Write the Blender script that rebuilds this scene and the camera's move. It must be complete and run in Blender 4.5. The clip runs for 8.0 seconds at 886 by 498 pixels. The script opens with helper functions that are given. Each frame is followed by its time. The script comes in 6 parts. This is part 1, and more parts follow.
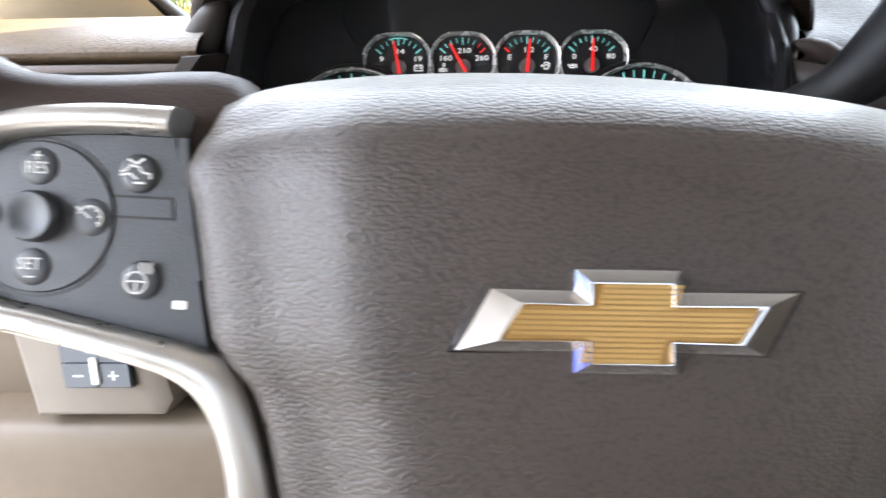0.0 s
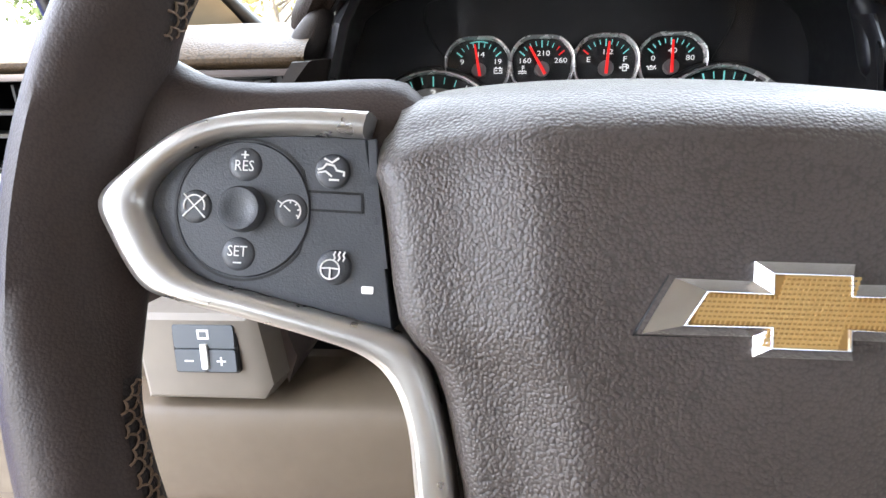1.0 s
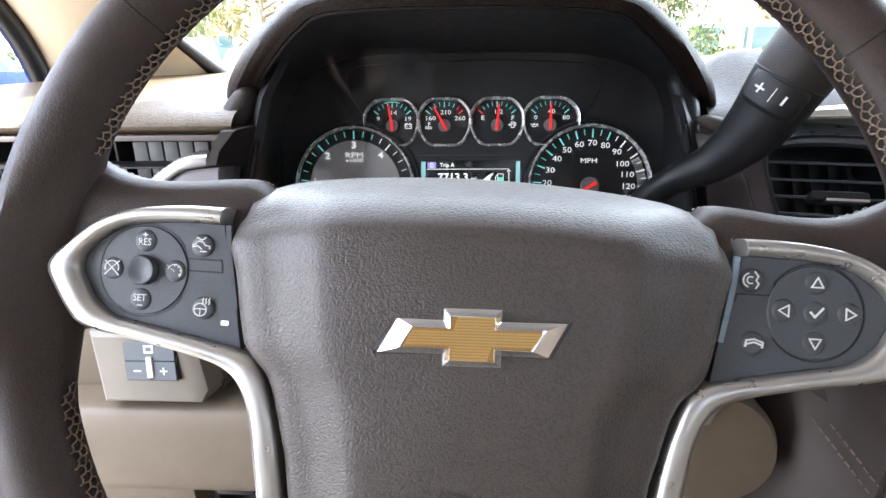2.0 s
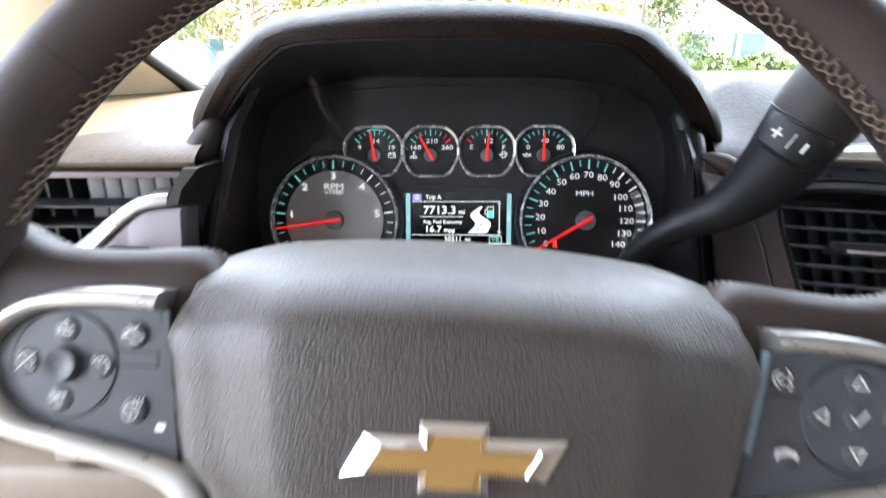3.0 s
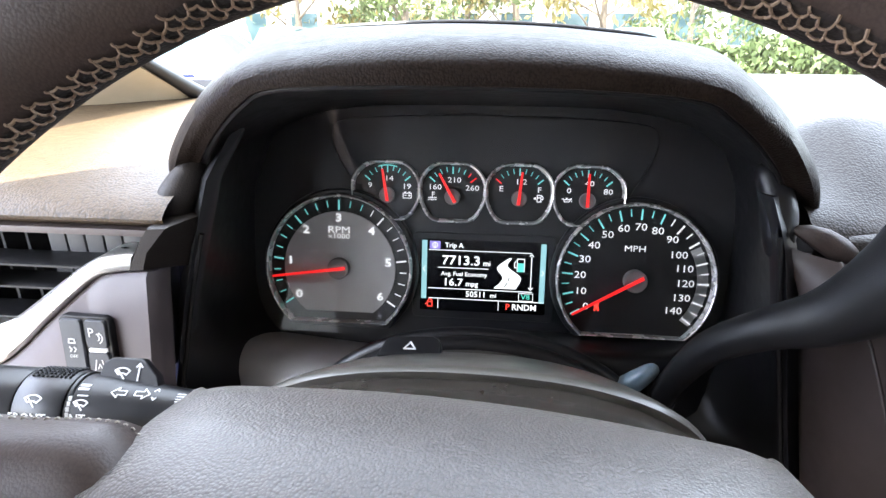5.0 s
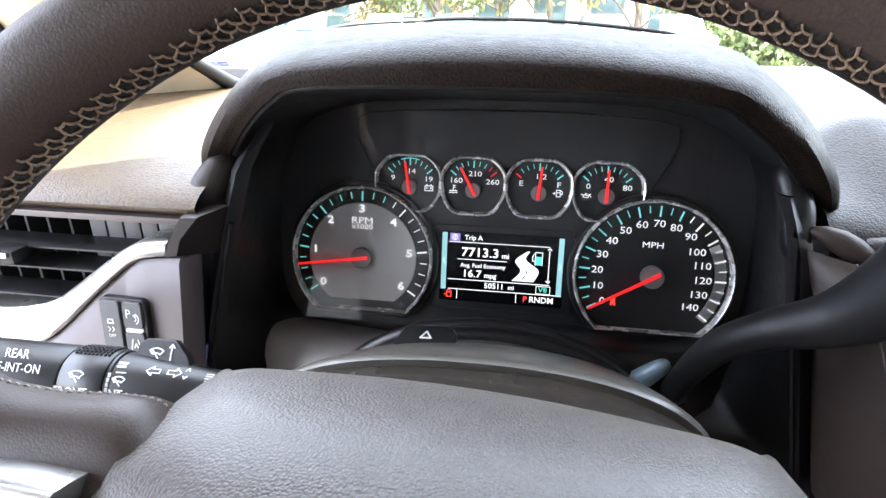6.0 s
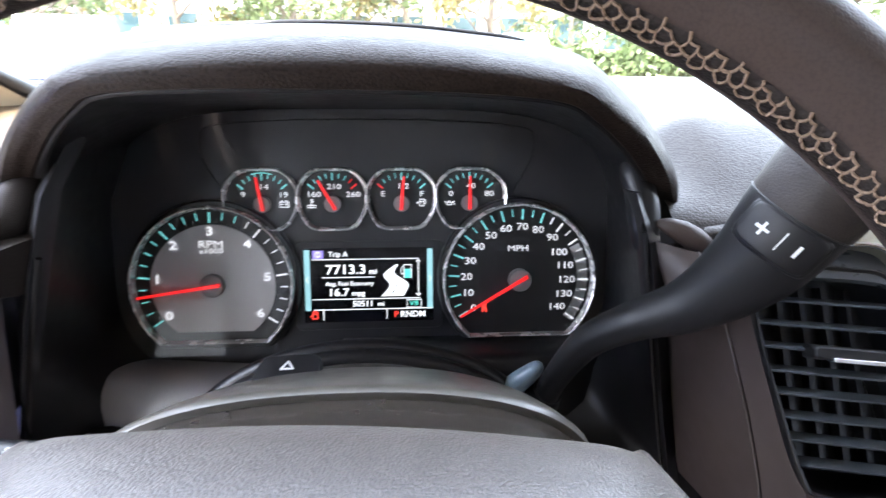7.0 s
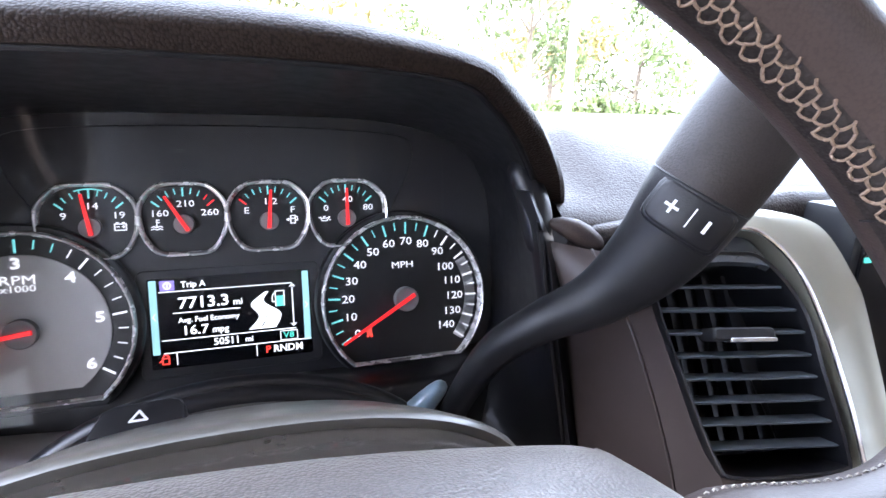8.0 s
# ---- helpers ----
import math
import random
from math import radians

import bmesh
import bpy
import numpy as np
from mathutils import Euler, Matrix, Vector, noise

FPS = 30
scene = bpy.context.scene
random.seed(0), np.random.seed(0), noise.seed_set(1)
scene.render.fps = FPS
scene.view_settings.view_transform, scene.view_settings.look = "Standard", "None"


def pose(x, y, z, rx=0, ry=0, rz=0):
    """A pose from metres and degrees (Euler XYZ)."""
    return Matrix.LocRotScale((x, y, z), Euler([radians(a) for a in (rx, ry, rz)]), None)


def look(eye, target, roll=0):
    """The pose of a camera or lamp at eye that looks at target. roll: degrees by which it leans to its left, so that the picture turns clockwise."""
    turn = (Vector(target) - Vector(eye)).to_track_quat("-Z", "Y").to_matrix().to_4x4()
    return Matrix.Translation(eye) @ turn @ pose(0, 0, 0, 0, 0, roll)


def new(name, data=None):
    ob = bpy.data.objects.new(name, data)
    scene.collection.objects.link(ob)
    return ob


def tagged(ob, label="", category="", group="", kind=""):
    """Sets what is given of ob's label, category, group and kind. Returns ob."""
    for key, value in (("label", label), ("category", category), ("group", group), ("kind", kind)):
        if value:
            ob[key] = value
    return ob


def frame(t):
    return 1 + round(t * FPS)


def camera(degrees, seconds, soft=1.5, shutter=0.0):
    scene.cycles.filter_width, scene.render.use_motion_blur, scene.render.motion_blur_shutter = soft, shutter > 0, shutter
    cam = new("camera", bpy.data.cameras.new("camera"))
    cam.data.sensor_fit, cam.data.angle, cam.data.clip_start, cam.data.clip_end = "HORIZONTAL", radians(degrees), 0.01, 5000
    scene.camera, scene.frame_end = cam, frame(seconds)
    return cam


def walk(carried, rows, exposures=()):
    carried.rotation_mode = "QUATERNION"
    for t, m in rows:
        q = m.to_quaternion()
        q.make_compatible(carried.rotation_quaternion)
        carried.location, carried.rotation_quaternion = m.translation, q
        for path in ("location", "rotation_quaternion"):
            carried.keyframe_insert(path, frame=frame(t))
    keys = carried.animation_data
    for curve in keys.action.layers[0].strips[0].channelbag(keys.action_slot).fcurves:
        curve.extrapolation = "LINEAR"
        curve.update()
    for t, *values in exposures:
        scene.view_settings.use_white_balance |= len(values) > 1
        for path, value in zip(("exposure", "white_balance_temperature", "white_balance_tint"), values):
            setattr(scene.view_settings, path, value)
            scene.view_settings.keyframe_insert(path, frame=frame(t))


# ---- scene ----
cam = camera(76.7, 8.0, soft=1.45, shutter=0.35)
# seconds, x, y, z, yaw, pitch, lean
PATH = [
    (0, -0.0343, -0.4439, 1.3493, 0.94, -20.09, -0.84),
    (0.2, -0.0532, -0.4457, 1.3504, 2.34, -20.22, -1.17),
    (0.5, -0.0719, -0.4513, 1.3506, 3.49, -19.87, -1.03),
    (0.8, -0.0713, -0.4547, 1.3510, 4.05, -19.60, -1.22),
    (1, -0.0692, -0.4577, 1.3523, 4.44, -20.02, -1.35),
    (1.2, -0.0617, -0.4656, 1.3570, 4.67, -19.70, -1.50),
    (1.5, -0.0261, -0.5017, 1.3777, 4.91, -19.27, -1.61),
    (1.7, -0.0057, -0.5260, 1.3891, 3.96, -19.21, -1.41),
    (2.8, 0.0060, -0.5229, 1.3994, 2.44, -18.22, -0.46),
    (3, 0.0045, -0.4827, 1.4109, 2.20, -18.61, -0.46),
    (3.2, 0.0050, -0.4384, 1.4288, 2.43, -18.72, -0.43),
    (3.5, 0.0087, -0.4011, 1.4410, 3.40, -18.92, -0.67),
    (4, 0.0102, -0.3942, 1.4396, 3.53, -19.14, -0.29),
    (4.5, 0.0082, -0.3926, 1.4407, 4.38, -19.87, -0.08),
    (4.7, 0.0084, -0.3921, 1.4408, 5.09, -20.24, -0.02),
    (5.8, 0.0163, -0.4063, 1.4503, 8.16, -21.63, 0.48),
    (6, 0.0166, -0.4025, 1.4492, 8.87, -21.90, 0.32),
    (6.5, 0.0164, -0.4007, 1.4484, 6.37, -22.07, 0.30),
    (6.8, 0.0186, -0.3916, 1.4452, -0.40, -21.04, 0.89),
    (7, 0.0231, -0.3842, 1.4420, -4.64, -20.32, 0.77),
    (7.2, 0.0215, -0.3757, 1.4374, -8.86, -19.90, 0.76),
    (7.5, 0.0105, -0.3623, 1.4228, -15.28, -18.11, 1.12),
    (8, 0.0072, -0.3555, 1.4131, -20.48, -15.38, 2.12),
]


def eye_pose(x, y, z, yaw, pitch, lean):
    way = Vector((-math.sin(radians(yaw)) * math.cos(radians(pitch)), math.cos(radians(yaw)) * math.cos(radians(pitch)), math.sin(radians(pitch))))
    return look((x, y, z), Vector((x, y, z)) + way, lean)


walk(cam, [(r[0], eye_pose(*r[1:])) for r in PATH], [(0.0, 4.13, 6950, 8), (1.7, 4.08, 6750, 8), (3.2, 4.22, 6600, 8), (6.6, 4.32, 6600, 8), (7.4, 4.62, 6300, 13), (8.0, 4.68, 6200, 14)])

# ---- light ----
world = bpy.data.worlds.new("sky")
scene.world = world
world.use_nodes = True
wn = world.node_tree.nodes
sky = wn.new("ShaderNodeTexSky")
sky.sky_type = 'NISHITA'
sky.sun_disc = False
sky.sun_elevation, sky.sun_rotation = radians(74.9), radians(-158.2)
sky.air_density, sky.dust_density = 1.0, 2.0
haze = wn.new("ShaderNodeMix")
haze.data_type = 'RGBA'
haze.inputs[0].default_value = 0.45
haze.inputs[7].default_value = (9.9, 10.2, 11.9, 1.0)
world.node_tree.links.new(sky.outputs[0], haze.inputs[6])
world.node_tree.links.new(haze.outputs[2], wn["Background"].inputs[0])
wn["Background"].inputs[1].default_value = 0.13
sun_data = bpy.data.lights.new("sun", 'SUN')
sun_data.energy, sun_data.angle, sun_data.color = 2.6, radians(0.6), (1.0, 0.95, 0.87)
sun = new("sun", sun_data)
SUN_FROM = Vector((-0.10, -0.25, 1.0)).normalized()
sun.matrix_world = look(Vector((0, 0, 1.2)) + SUN_FROM * 8, (0.0, 0.0, 1.2))

# ---- small tools ----
def shade(name, color, rough=0.5, metal=0.0, vary=0.12, scale=40.0, grain=0.0, grain_scale=900.0, pebble=0.0, pebble_scale=420.0, coat=0.0, spec=0.5, crease_shade=None, emit=None, emit_power=0.0):
    m = bpy.data.materials.new(name)
    m.use_nodes = True
    nt = m.node_tree
    b = nt.nodes["Principled BSDF"]
    link = nt.links.new
    co = nt.nodes.new("ShaderNodeTexCoord")
    n1 = nt.nodes.new("ShaderNodeTexNoise")
    n1.inputs["Scale"].default_value, n1.inputs["Detail"].default_value = scale, 5.0
    link(co.outputs["Object"], n1.inputs["Vector"])
    ramp = nt.nodes.new("ShaderNodeMapRange")
    ramp.inputs[1].default_value, ramp.inputs[2].default_value = 0.3, 0.7
    ramp.inputs[3].default_value, ramp.inputs[4].default_value = 1.0 - vary, 1.0 + vary
    link(n1.outputs[0], ramp.inputs[0])
    mul = nt.nodes.new("ShaderNodeVectorMath")
    mul.operation = 'SCALE'
    mul.inputs[0].default_value = color
    link(ramp.outputs[0], mul.inputs["Scale"])
    link(mul.outputs[0], b.inputs["Base Color"])
    r2 = nt.nodes.new("ShaderNodeMapRange")
    r2.inputs[1].default_value, r2.inputs[2].default_value = 0.3, 0.7
    r2.inputs[3].default_value, r2.inputs[4].default_value = max(rough - 0.04, 0.02), min(rough + 0.04, 1.0)
    n2 = nt.nodes.new("ShaderNodeTexNoise")
    n2.inputs["Scale"].default_value = scale * 3.3
    link(co.outputs["Object"], n2.inputs["Vector"])
    link(n2.outputs[0], r2.inputs[0])
    link(r2.outputs[0], b.inputs["Roughness"])
    b.inputs["Metallic"].default_value = metal
    b.inputs["Specular IOR Level"].default_value = spec
    b.inputs["Coat Weight"].default_value = coat
    b.inputs["Coat Roughness"].default_value = 0.3 if rough > 0.3 else 0.05
    last = None
    if pebble:
        v = nt.nodes.new("ShaderNodeTexVoronoi")
        v.feature = 'F1'
        v.inputs["Randomness"].default_value = 0.85
        v.inputs["Scale"].default_value = pebble_scale
        warp = nt.nodes.new("ShaderNodeTexNoise")
        warp.inputs["Scale"].default_value = pebble_scale * 0.7
        link(co.outputs["Object"], warp.inputs["Vector"])
        mixv = nt.nodes.new("ShaderNodeVectorMath")
        mixv.operation = 'MULTIPLY_ADD'
        mixv.inputs[1].default_value = (0.6 / pebble_scale,) * 3
        link(warp.outputs["Color"], mixv.inputs[0])
        link(co.outputs["Object"], mixv.inputs[2])
        link(mixv.outputs[0], v.inputs["Vector"])
        cut = nt.nodes.new("ShaderNodeMapRange")
        cut.interpolation_type = 'SMOOTHSTEP'
        cut.inputs[1].default_value, cut.inputs[2].default_value = 0.95, 0.10
        link(v.outputs["Distance"], cut.inputs[0])
        bump = nt.nodes.new("ShaderNodeBump")
        bump.inputs["Strength"].default_value, bump.inputs["Distance"].default_value = pebble, 0.0006
        link(cut.outputs[0], bump.inputs["Height"])
        # valleys between pebbles darkened in the colour, as shade the bump lacks
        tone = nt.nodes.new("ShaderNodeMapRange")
        deep = 1.15 * pebble if crease_shade is None else crease_shade
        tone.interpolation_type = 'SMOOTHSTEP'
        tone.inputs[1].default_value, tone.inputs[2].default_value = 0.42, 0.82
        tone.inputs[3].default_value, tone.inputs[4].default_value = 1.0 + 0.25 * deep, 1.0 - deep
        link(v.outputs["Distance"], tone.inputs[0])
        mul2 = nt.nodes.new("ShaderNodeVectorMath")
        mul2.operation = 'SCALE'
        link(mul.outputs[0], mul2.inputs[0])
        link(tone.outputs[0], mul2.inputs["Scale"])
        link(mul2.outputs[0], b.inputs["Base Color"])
        last = bump
    if grain:
        n3 = nt.nodes.new("ShaderNodeTexNoise")
        n3.inputs["Scale"].default_value, n3.inputs["Detail"].default_value = grain_scale, 3.0
        link(co.outputs["Object"], n3.inputs["Vector"])
        b2 = nt.nodes.new("ShaderNodeBump")
        b2.inputs["Strength"].default_value, b2.inputs["Distance"].default_value = grain, 0.0004
        link(n3.outputs[0], b2.inputs["Height"])
        if last:
            link(last.outputs[0], b2.inputs["Normal"])
        last = b2
    if last:
        link(last.outputs[0], b.inputs["Normal"])
    if emit:
        b.inputs["Emission Color"].default_value = (*emit, 1.0)
        b.inputs["Emission Strength"].default_value = emit_power
    return m


def finish(bm, sharp=0.7):
    bmesh.ops.remove_doubles(bm, verts=bm.verts, dist=1e-6)
    bmesh.ops.recalc_face_normals(bm, faces=bm.faces)
    for f in bm.faces:
        f.smooth = True
    for e in bm.edges:
        if len(e.link_faces) == 2 and e.calc_face_angle(0.0) > sharp:
            e.smooth = False
    return bm


def part(name, bm, material, parent=None, label="", sharp=0.7):
    finish(bm, sharp)
    me = bpy.data.meshes.new(name)
    bm.to_mesh(me)
    bm.free()
    me.materials.append(material)
    ob = new(name, me)
    ob.parent = parent
    if label:
        ob["label"] = label
    return ob


def base(name, m, label, category, group="", kind=""):
    ob = new(name)
    ob.empty_display_size = 0.02
    ob.matrix_world = m
    return tagged(ob, label, category, group, kind)


def axes(origin, u, v, n):
    m = Matrix.Identity(4)
    for i, a in enumerate((u, v, n)):
        m.col[i][:3] = a
    m.translation = origin
    return m


def curve(points, n, closed=False):
    """Points along a smooth line through the control points."""
    p = [np.array(q, float) for q in points]
    k = len(p)
    out = []
    spans = k if closed else k - 1
    for i in range(n):
        s = i / n * spans if closed else i / (n - 1) * spans
        j = min(int(s), spans - 1)
        t = s - j
        if closed:
            a, b, c, d = p[(j - 1) % k], p[j % k], p[(j + 1) % k], p[(j + 2) % k]
        else:
            a, b, c, d = p[max(j - 1, 0)], p[j], p[j + 1], p[min(j + 2, k - 1)]
        out.append(0.5 * (2 * b + (c - a) * t + (2 * a - 5 * b + 4 * c - d) * t * t + (3 * b - a - 3 * c + d) * t ** 3))
    return out


def loft(rings, around=True, caps=True, bm=None):
    bm = bm or bmesh.new()
    vs = [[bm.verts.new(tuple(p)) for p in r] for r in rings]
    n = len(vs[0])
    for a, b in zip(vs, vs[1:]):
        for i in range(n if around else n - 1):
            bm.faces.new((a[i], a[(i + 1) % n], b[(i + 1) % n], b[i]))
    if caps and around:
        bm.faces.new(list(reversed(vs[0])))
        bm.faces.new(vs[-1])
    return bm


def inset(poly, d):
    """A closed outline moved inwards by d (anticlockwise outlines)."""
    p = [np.array(q[:2], float) for q in poly]
    out = []
    for i in range(len(p)):
        e1, e2 = p[i] - p[i - 1], p[(i + 1) % len(p)] - p[i]
        n1 = np.array((-e1[1], e1[0])) / (np.linalg.norm(e1) + 1e-12)
        n2 = np.array((-e2[1], e2[0])) / (np.linalg.norm(e2) + 1e-12)
        n = n1 + n2
        out.append(p[i] + n * d / max(0.35, n @ n / 2) / 1.0 * (1 if n @ n > 1e-9 else 0) * 1.0 / 1.0 * 0.5 * 2 / 2)
    return out


def plate(poly, w0, w1, bevel=0.0008, bm=None):
    """A flat piece with rounded top edge: outline in u, v, from depth w0 up to w1."""
    area = sum(a[0] * b[1] - b[0] * a[1] for a, b in zip(poly, list(poly[1:]) + [poly[0]]))
    poly = list(poly) if area > 0 else list(reversed(poly))
    at = lambda q, w: [(x[0], x[1], w) for x in q]
    rings = [at(poly, w0), at(poly, w1 - bevel), at(inset(poly, bevel * 0.35), w1 - bevel * 0.35), at(inset(poly, bevel), w1)]
    return loft(rings, bm=bm)


def disc(cx, cy, r, w0, w1, bevel=0.0005, n=32, bm=None):
    return plate([(cx + r * math.cos(2 * math.pi * i / n), cy + r * math.sin(2 * math.pi * i / n)) for i in range(n)], w0, w1, bevel, bm)


def rounded(x0, y0, x1, y1, r, n=5):
    out = []
    for cx, cy, a in ((x1 - r, y0 + r, -90), (x1 - r, y1 - r, 0), (x0 + r, y1 - r, 90), (x0 + r, y0 + r, 180)):
        out += [(cx + r * math.cos(radians(a + 90 * i / n)), cy + r * math.sin(radians(a + 90 * i / n))) for i in range(n + 1)]
    return out


def box(x0, y0, z0, x1, y1, z1, bevel=0.004, bm=None):
    bm2 = bmesh.new()
    bmesh.ops.create_cube(bm2, size=1.0, matrix=Matrix.Translation(((x0 + x1) / 2, (y0 + y1) / 2, (z0 + z1) / 2)) @ Matrix.Diagonal((x1 - x0, y1 - y0, z1 - z0, 1)))
    if bevel:
        bmesh.ops.bevel(bm2, geom=bm2.edges[:], offset=bevel, segments=2, affect='EDGES', profile=0.7)
    return bm2


def tube(points, radii, n=12, bm=None, flat=1.0, caps=True):
    """A round bar along points; radii one for each."""
    pts = [Vector(p) for p in points]
    rings = []
    side = None
    for i, p in enumerate(pts):
        d = (pts[min(i + 1, len(pts) - 1)] - pts[max(i - 1, 0)]).normalized()
        if side is None:
            side = d.orthogonal().normalized()
        side = (side - d * side.dot(d)).normalized()
        up = d.cross(side)
        r = radii[i] if hasattr(radii, "__len__") else radii
        rings.append([p + side * (r * math.cos(2 * math.pi * k / n)) + up * (r * flat * math.sin(2 * math.pi * k / n)) for k in range(n)])
    return loft(rings, caps=caps, bm=bm)


def strokes(lines, width, w0, w1, bm=None):
    """Flat printed lines of an icon, in u, v."""
    bm = bm or bmesh.new()
    for line in lines:
        for a, b in zip(line, line[1:]):
            a, b = np.array(a, float), np.array(b, float)
            d = b - a
            d = d / (np.linalg.norm(d) + 1e-12)
            n = np.array((-d[1], d[0])) * width / 2
            a, b = a - d * width * 0.35, b + d * width * 0.35
            q = [a + n, a - n, b - n, b + n]
            top = [bm.verts.new((*p, w1)) for p in q]
            bot = [bm.verts.new((*p, w0)) for p in q]
            bm.faces.new(top)
            for i in range(4):
                bm.faces.new((bot[i], bot[(i + 1) % 4], top[(i + 1) % 4], top[i]))
    return bm


def arc(cx, cy, r, a0, a1, n=12):
    return [(cx + r * math.cos(radians(a0 + (a1 - a0) * i / (n - 1))), cy + r * math.sin(radians(a0 + (a1 - a0) * i / (n - 1)))) for i in range(n)]


def letters(text, size, x, y, w, align='CENTER', wide=1.0, thick=0.00012, lean=0.0, bold=0.0, bm=None):
    """Words in the built-in font as flat raised mesh, centred on x, y at height w."""
    c = bpy.data.curves.new("letters", 'FONT')
    c.body, c.size, c.align_x, c.align_y = text, 1.0, align, 'CENTER'
    c.extrude, c.resolution_u, c.shear, c.offset = 0.05, 2, lean, bold
    o = bpy.data.objects.new("letters", c)
    me = bpy.data.meshes.new_from_object(o)
    bm = bm or bmesh.new()
    me.transform(Matrix.Translation((x, y, w)) @ Matrix.Diagonal((size * wide, size, thick / 0.1, 1)))
    bm.from_mesh(me)
    bpy.data.objects.remove(o)
    bpy.data.curves.remove(c)
    bpy.data.meshes.remove(me)
    return bm


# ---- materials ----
LEATHER = shade("dark_brown_leather", (0.056, 0.0435, 0.0385), 0.44, coat=0.25, spec=0.6, pebble=0.42, crease_shade=0.32, pebble_scale=980, grain=0.10, grain_scale=2600, vary=0.10, scale=25)
sheen = LEATHER.node_tree.nodes["Principled BSDF"].inputs
sheen["Sheen Tint"].default_value = (1.0, 0.98, 0.88, 1.0)
sheen["Sheen Weight"].default_value, sheen["Sheen Roughness"].default_value = 0.32, 0.35
RIM_LEATHER = shade("rim_leather", (0.044, 0.031, 0.0268), 0.48, spec=0.36, pebble=0.13, pebble_scale=1100, grain=0.10, grain_scale=2500, vary=0.14, scale=22)
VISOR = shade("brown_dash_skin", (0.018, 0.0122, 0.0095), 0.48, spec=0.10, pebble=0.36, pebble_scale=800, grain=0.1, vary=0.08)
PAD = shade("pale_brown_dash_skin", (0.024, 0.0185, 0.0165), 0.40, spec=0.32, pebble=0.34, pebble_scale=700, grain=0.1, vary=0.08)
# same brown skin as VISOR with warm sunlight put into the colour
SUNLIT_SKIN = shade("sunlit_dash_skin", (0.062, 0.0385, 0.0175), 0.48, pebble=0.35, pebble_scale=620, vary=0.06)
BEIGE = shade("beige_plastic", (0.128, 0.098, 0.067), 0.55, grain=0.25, grain_scale=1500, vary=0.05)
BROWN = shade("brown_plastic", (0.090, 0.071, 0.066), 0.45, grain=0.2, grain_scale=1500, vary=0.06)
BLACK = shade("black_plastic", (0.0068, 0.0070, 0.0086), 0.36, grain=0.2, grain_scale=1800, vary=0.15)
BLACK_SOFT = shade("black_soft_plastic", (0.0095, 0.0093, 0.0102), 0.46, spec=0.34, grain=0.3, grain_scale=1800, vary=0.15)
SATIN = shade("satin_silver", (0.56, 0.545, 0.52), 0.31, metal=0.85, vary=0.04, grain=0.03, grain_scale=2500)
BEZEL = shade("bezel_chrome", (0.90, 0.89, 0.88), 0.27, metal=0.62, vary=0.02)
CHROME = shade("chrome", (0.86, 0.86, 0.87), 0.14, metal=1.0, vary=0.02)
GOLD_DARK = shade("gold_ground", (0.40, 0.235, 0.075), 0.45, metal=0.4, vary=0.05)
GOLD = shade("gold_insert", (0.62, 0.40, 0.15), 0.36, metal=0.6, vary=0.05)
WHITE = shade("white_print", (0.75, 0.75, 0.73), 0.5, vary=0.03)
STITCH_BED = shade("stitch_bed_leather", (0.016, 0.0120, 0.0105), 0.5, pebble=0.3, pebble_scale=900, vary=0.1)
THREAD = shade("tan_thread", (0.20, 0.140, 0.098), 0.75, vary=0.15, scale=900)
PALE_THREAD = shade("pale_thread", (0.42, 0.39, 0.34), 0.75, vary=0.15, scale=900)
# pale blue that carries reflected light in its colour
GLINT_PALE = shade("pale_glint_tint", (0.20, 0.28, 0.34), 0.30, spec=0.6, vary=0.05)
DIAL = shade("dial_black", (0.006, 0.006, 0.007), 0.5, vary=0.05)
HUB = shade("hub_grey", (0.16, 0.15, 0.15), 0.5, vary=0.05)
PANEL = shade("slate_black_plastic", (0.060, 0.065, 0.074), 0.42, grain=0.3, grain_scale=1800, vary=0.08)
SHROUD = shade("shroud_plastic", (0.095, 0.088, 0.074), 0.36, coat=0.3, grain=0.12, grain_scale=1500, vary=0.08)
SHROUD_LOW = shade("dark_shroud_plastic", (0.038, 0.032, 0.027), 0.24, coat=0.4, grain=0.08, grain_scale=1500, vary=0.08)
# dark dial grey raised so that lens glare sits in the colour
DIAL_GLARE_GREY = shade("dial_glare_grey", (0.38, 0.37, 0.36), 0.5, vary=0.06)
TEAL = shade("teal_print", (0.16, 0.55, 0.55), 0.5, vary=0.03, emit=(0.25, 0.9, 0.9), emit_power=0.03)
LIT_WHITE = shade("lit_white_print", (0.66, 0.66, 0.67), 0.5, vary=0.03, emit=(0.9, 0.92, 0.98), emit_power=0.044)
RED = shade("red_needle", (0.60, 0.012, 0.012), 0.4, vary=0.03, emit=(1.0, 0.02, 0.02), emit_power=0.045)
SCREEN_BLACK = shade("screen_black", (0.004, 0.004, 0.006), 0.2, vary=0.02)
SCREEN_WHITE = shade("screen_white", (0.3, 0.3, 0.3), 0.4, vary=0.0, emit=(0.9, 0.95, 1.0), emit_power=0.085)
SCREEN_CYAN = shade("screen_cyan", (0.1, 0.2, 0.22), 0.4, vary=0.0, emit=(0.35, 0.68, 0.75), emit_power=0.05)
SCREEN_RED = shade("screen_red", (0.3, 0.02, 0.02), 0.4, vary=0.0, emit=(1.0, 0.06, 0.04), emit_power=0.075)
SCREEN_VIOLET = shade("screen_violet", (0.1, 0.08, 0.3), 0.4, vary=0.0, emit=(0.22, 0.16, 0.55), emit_power=0.06)
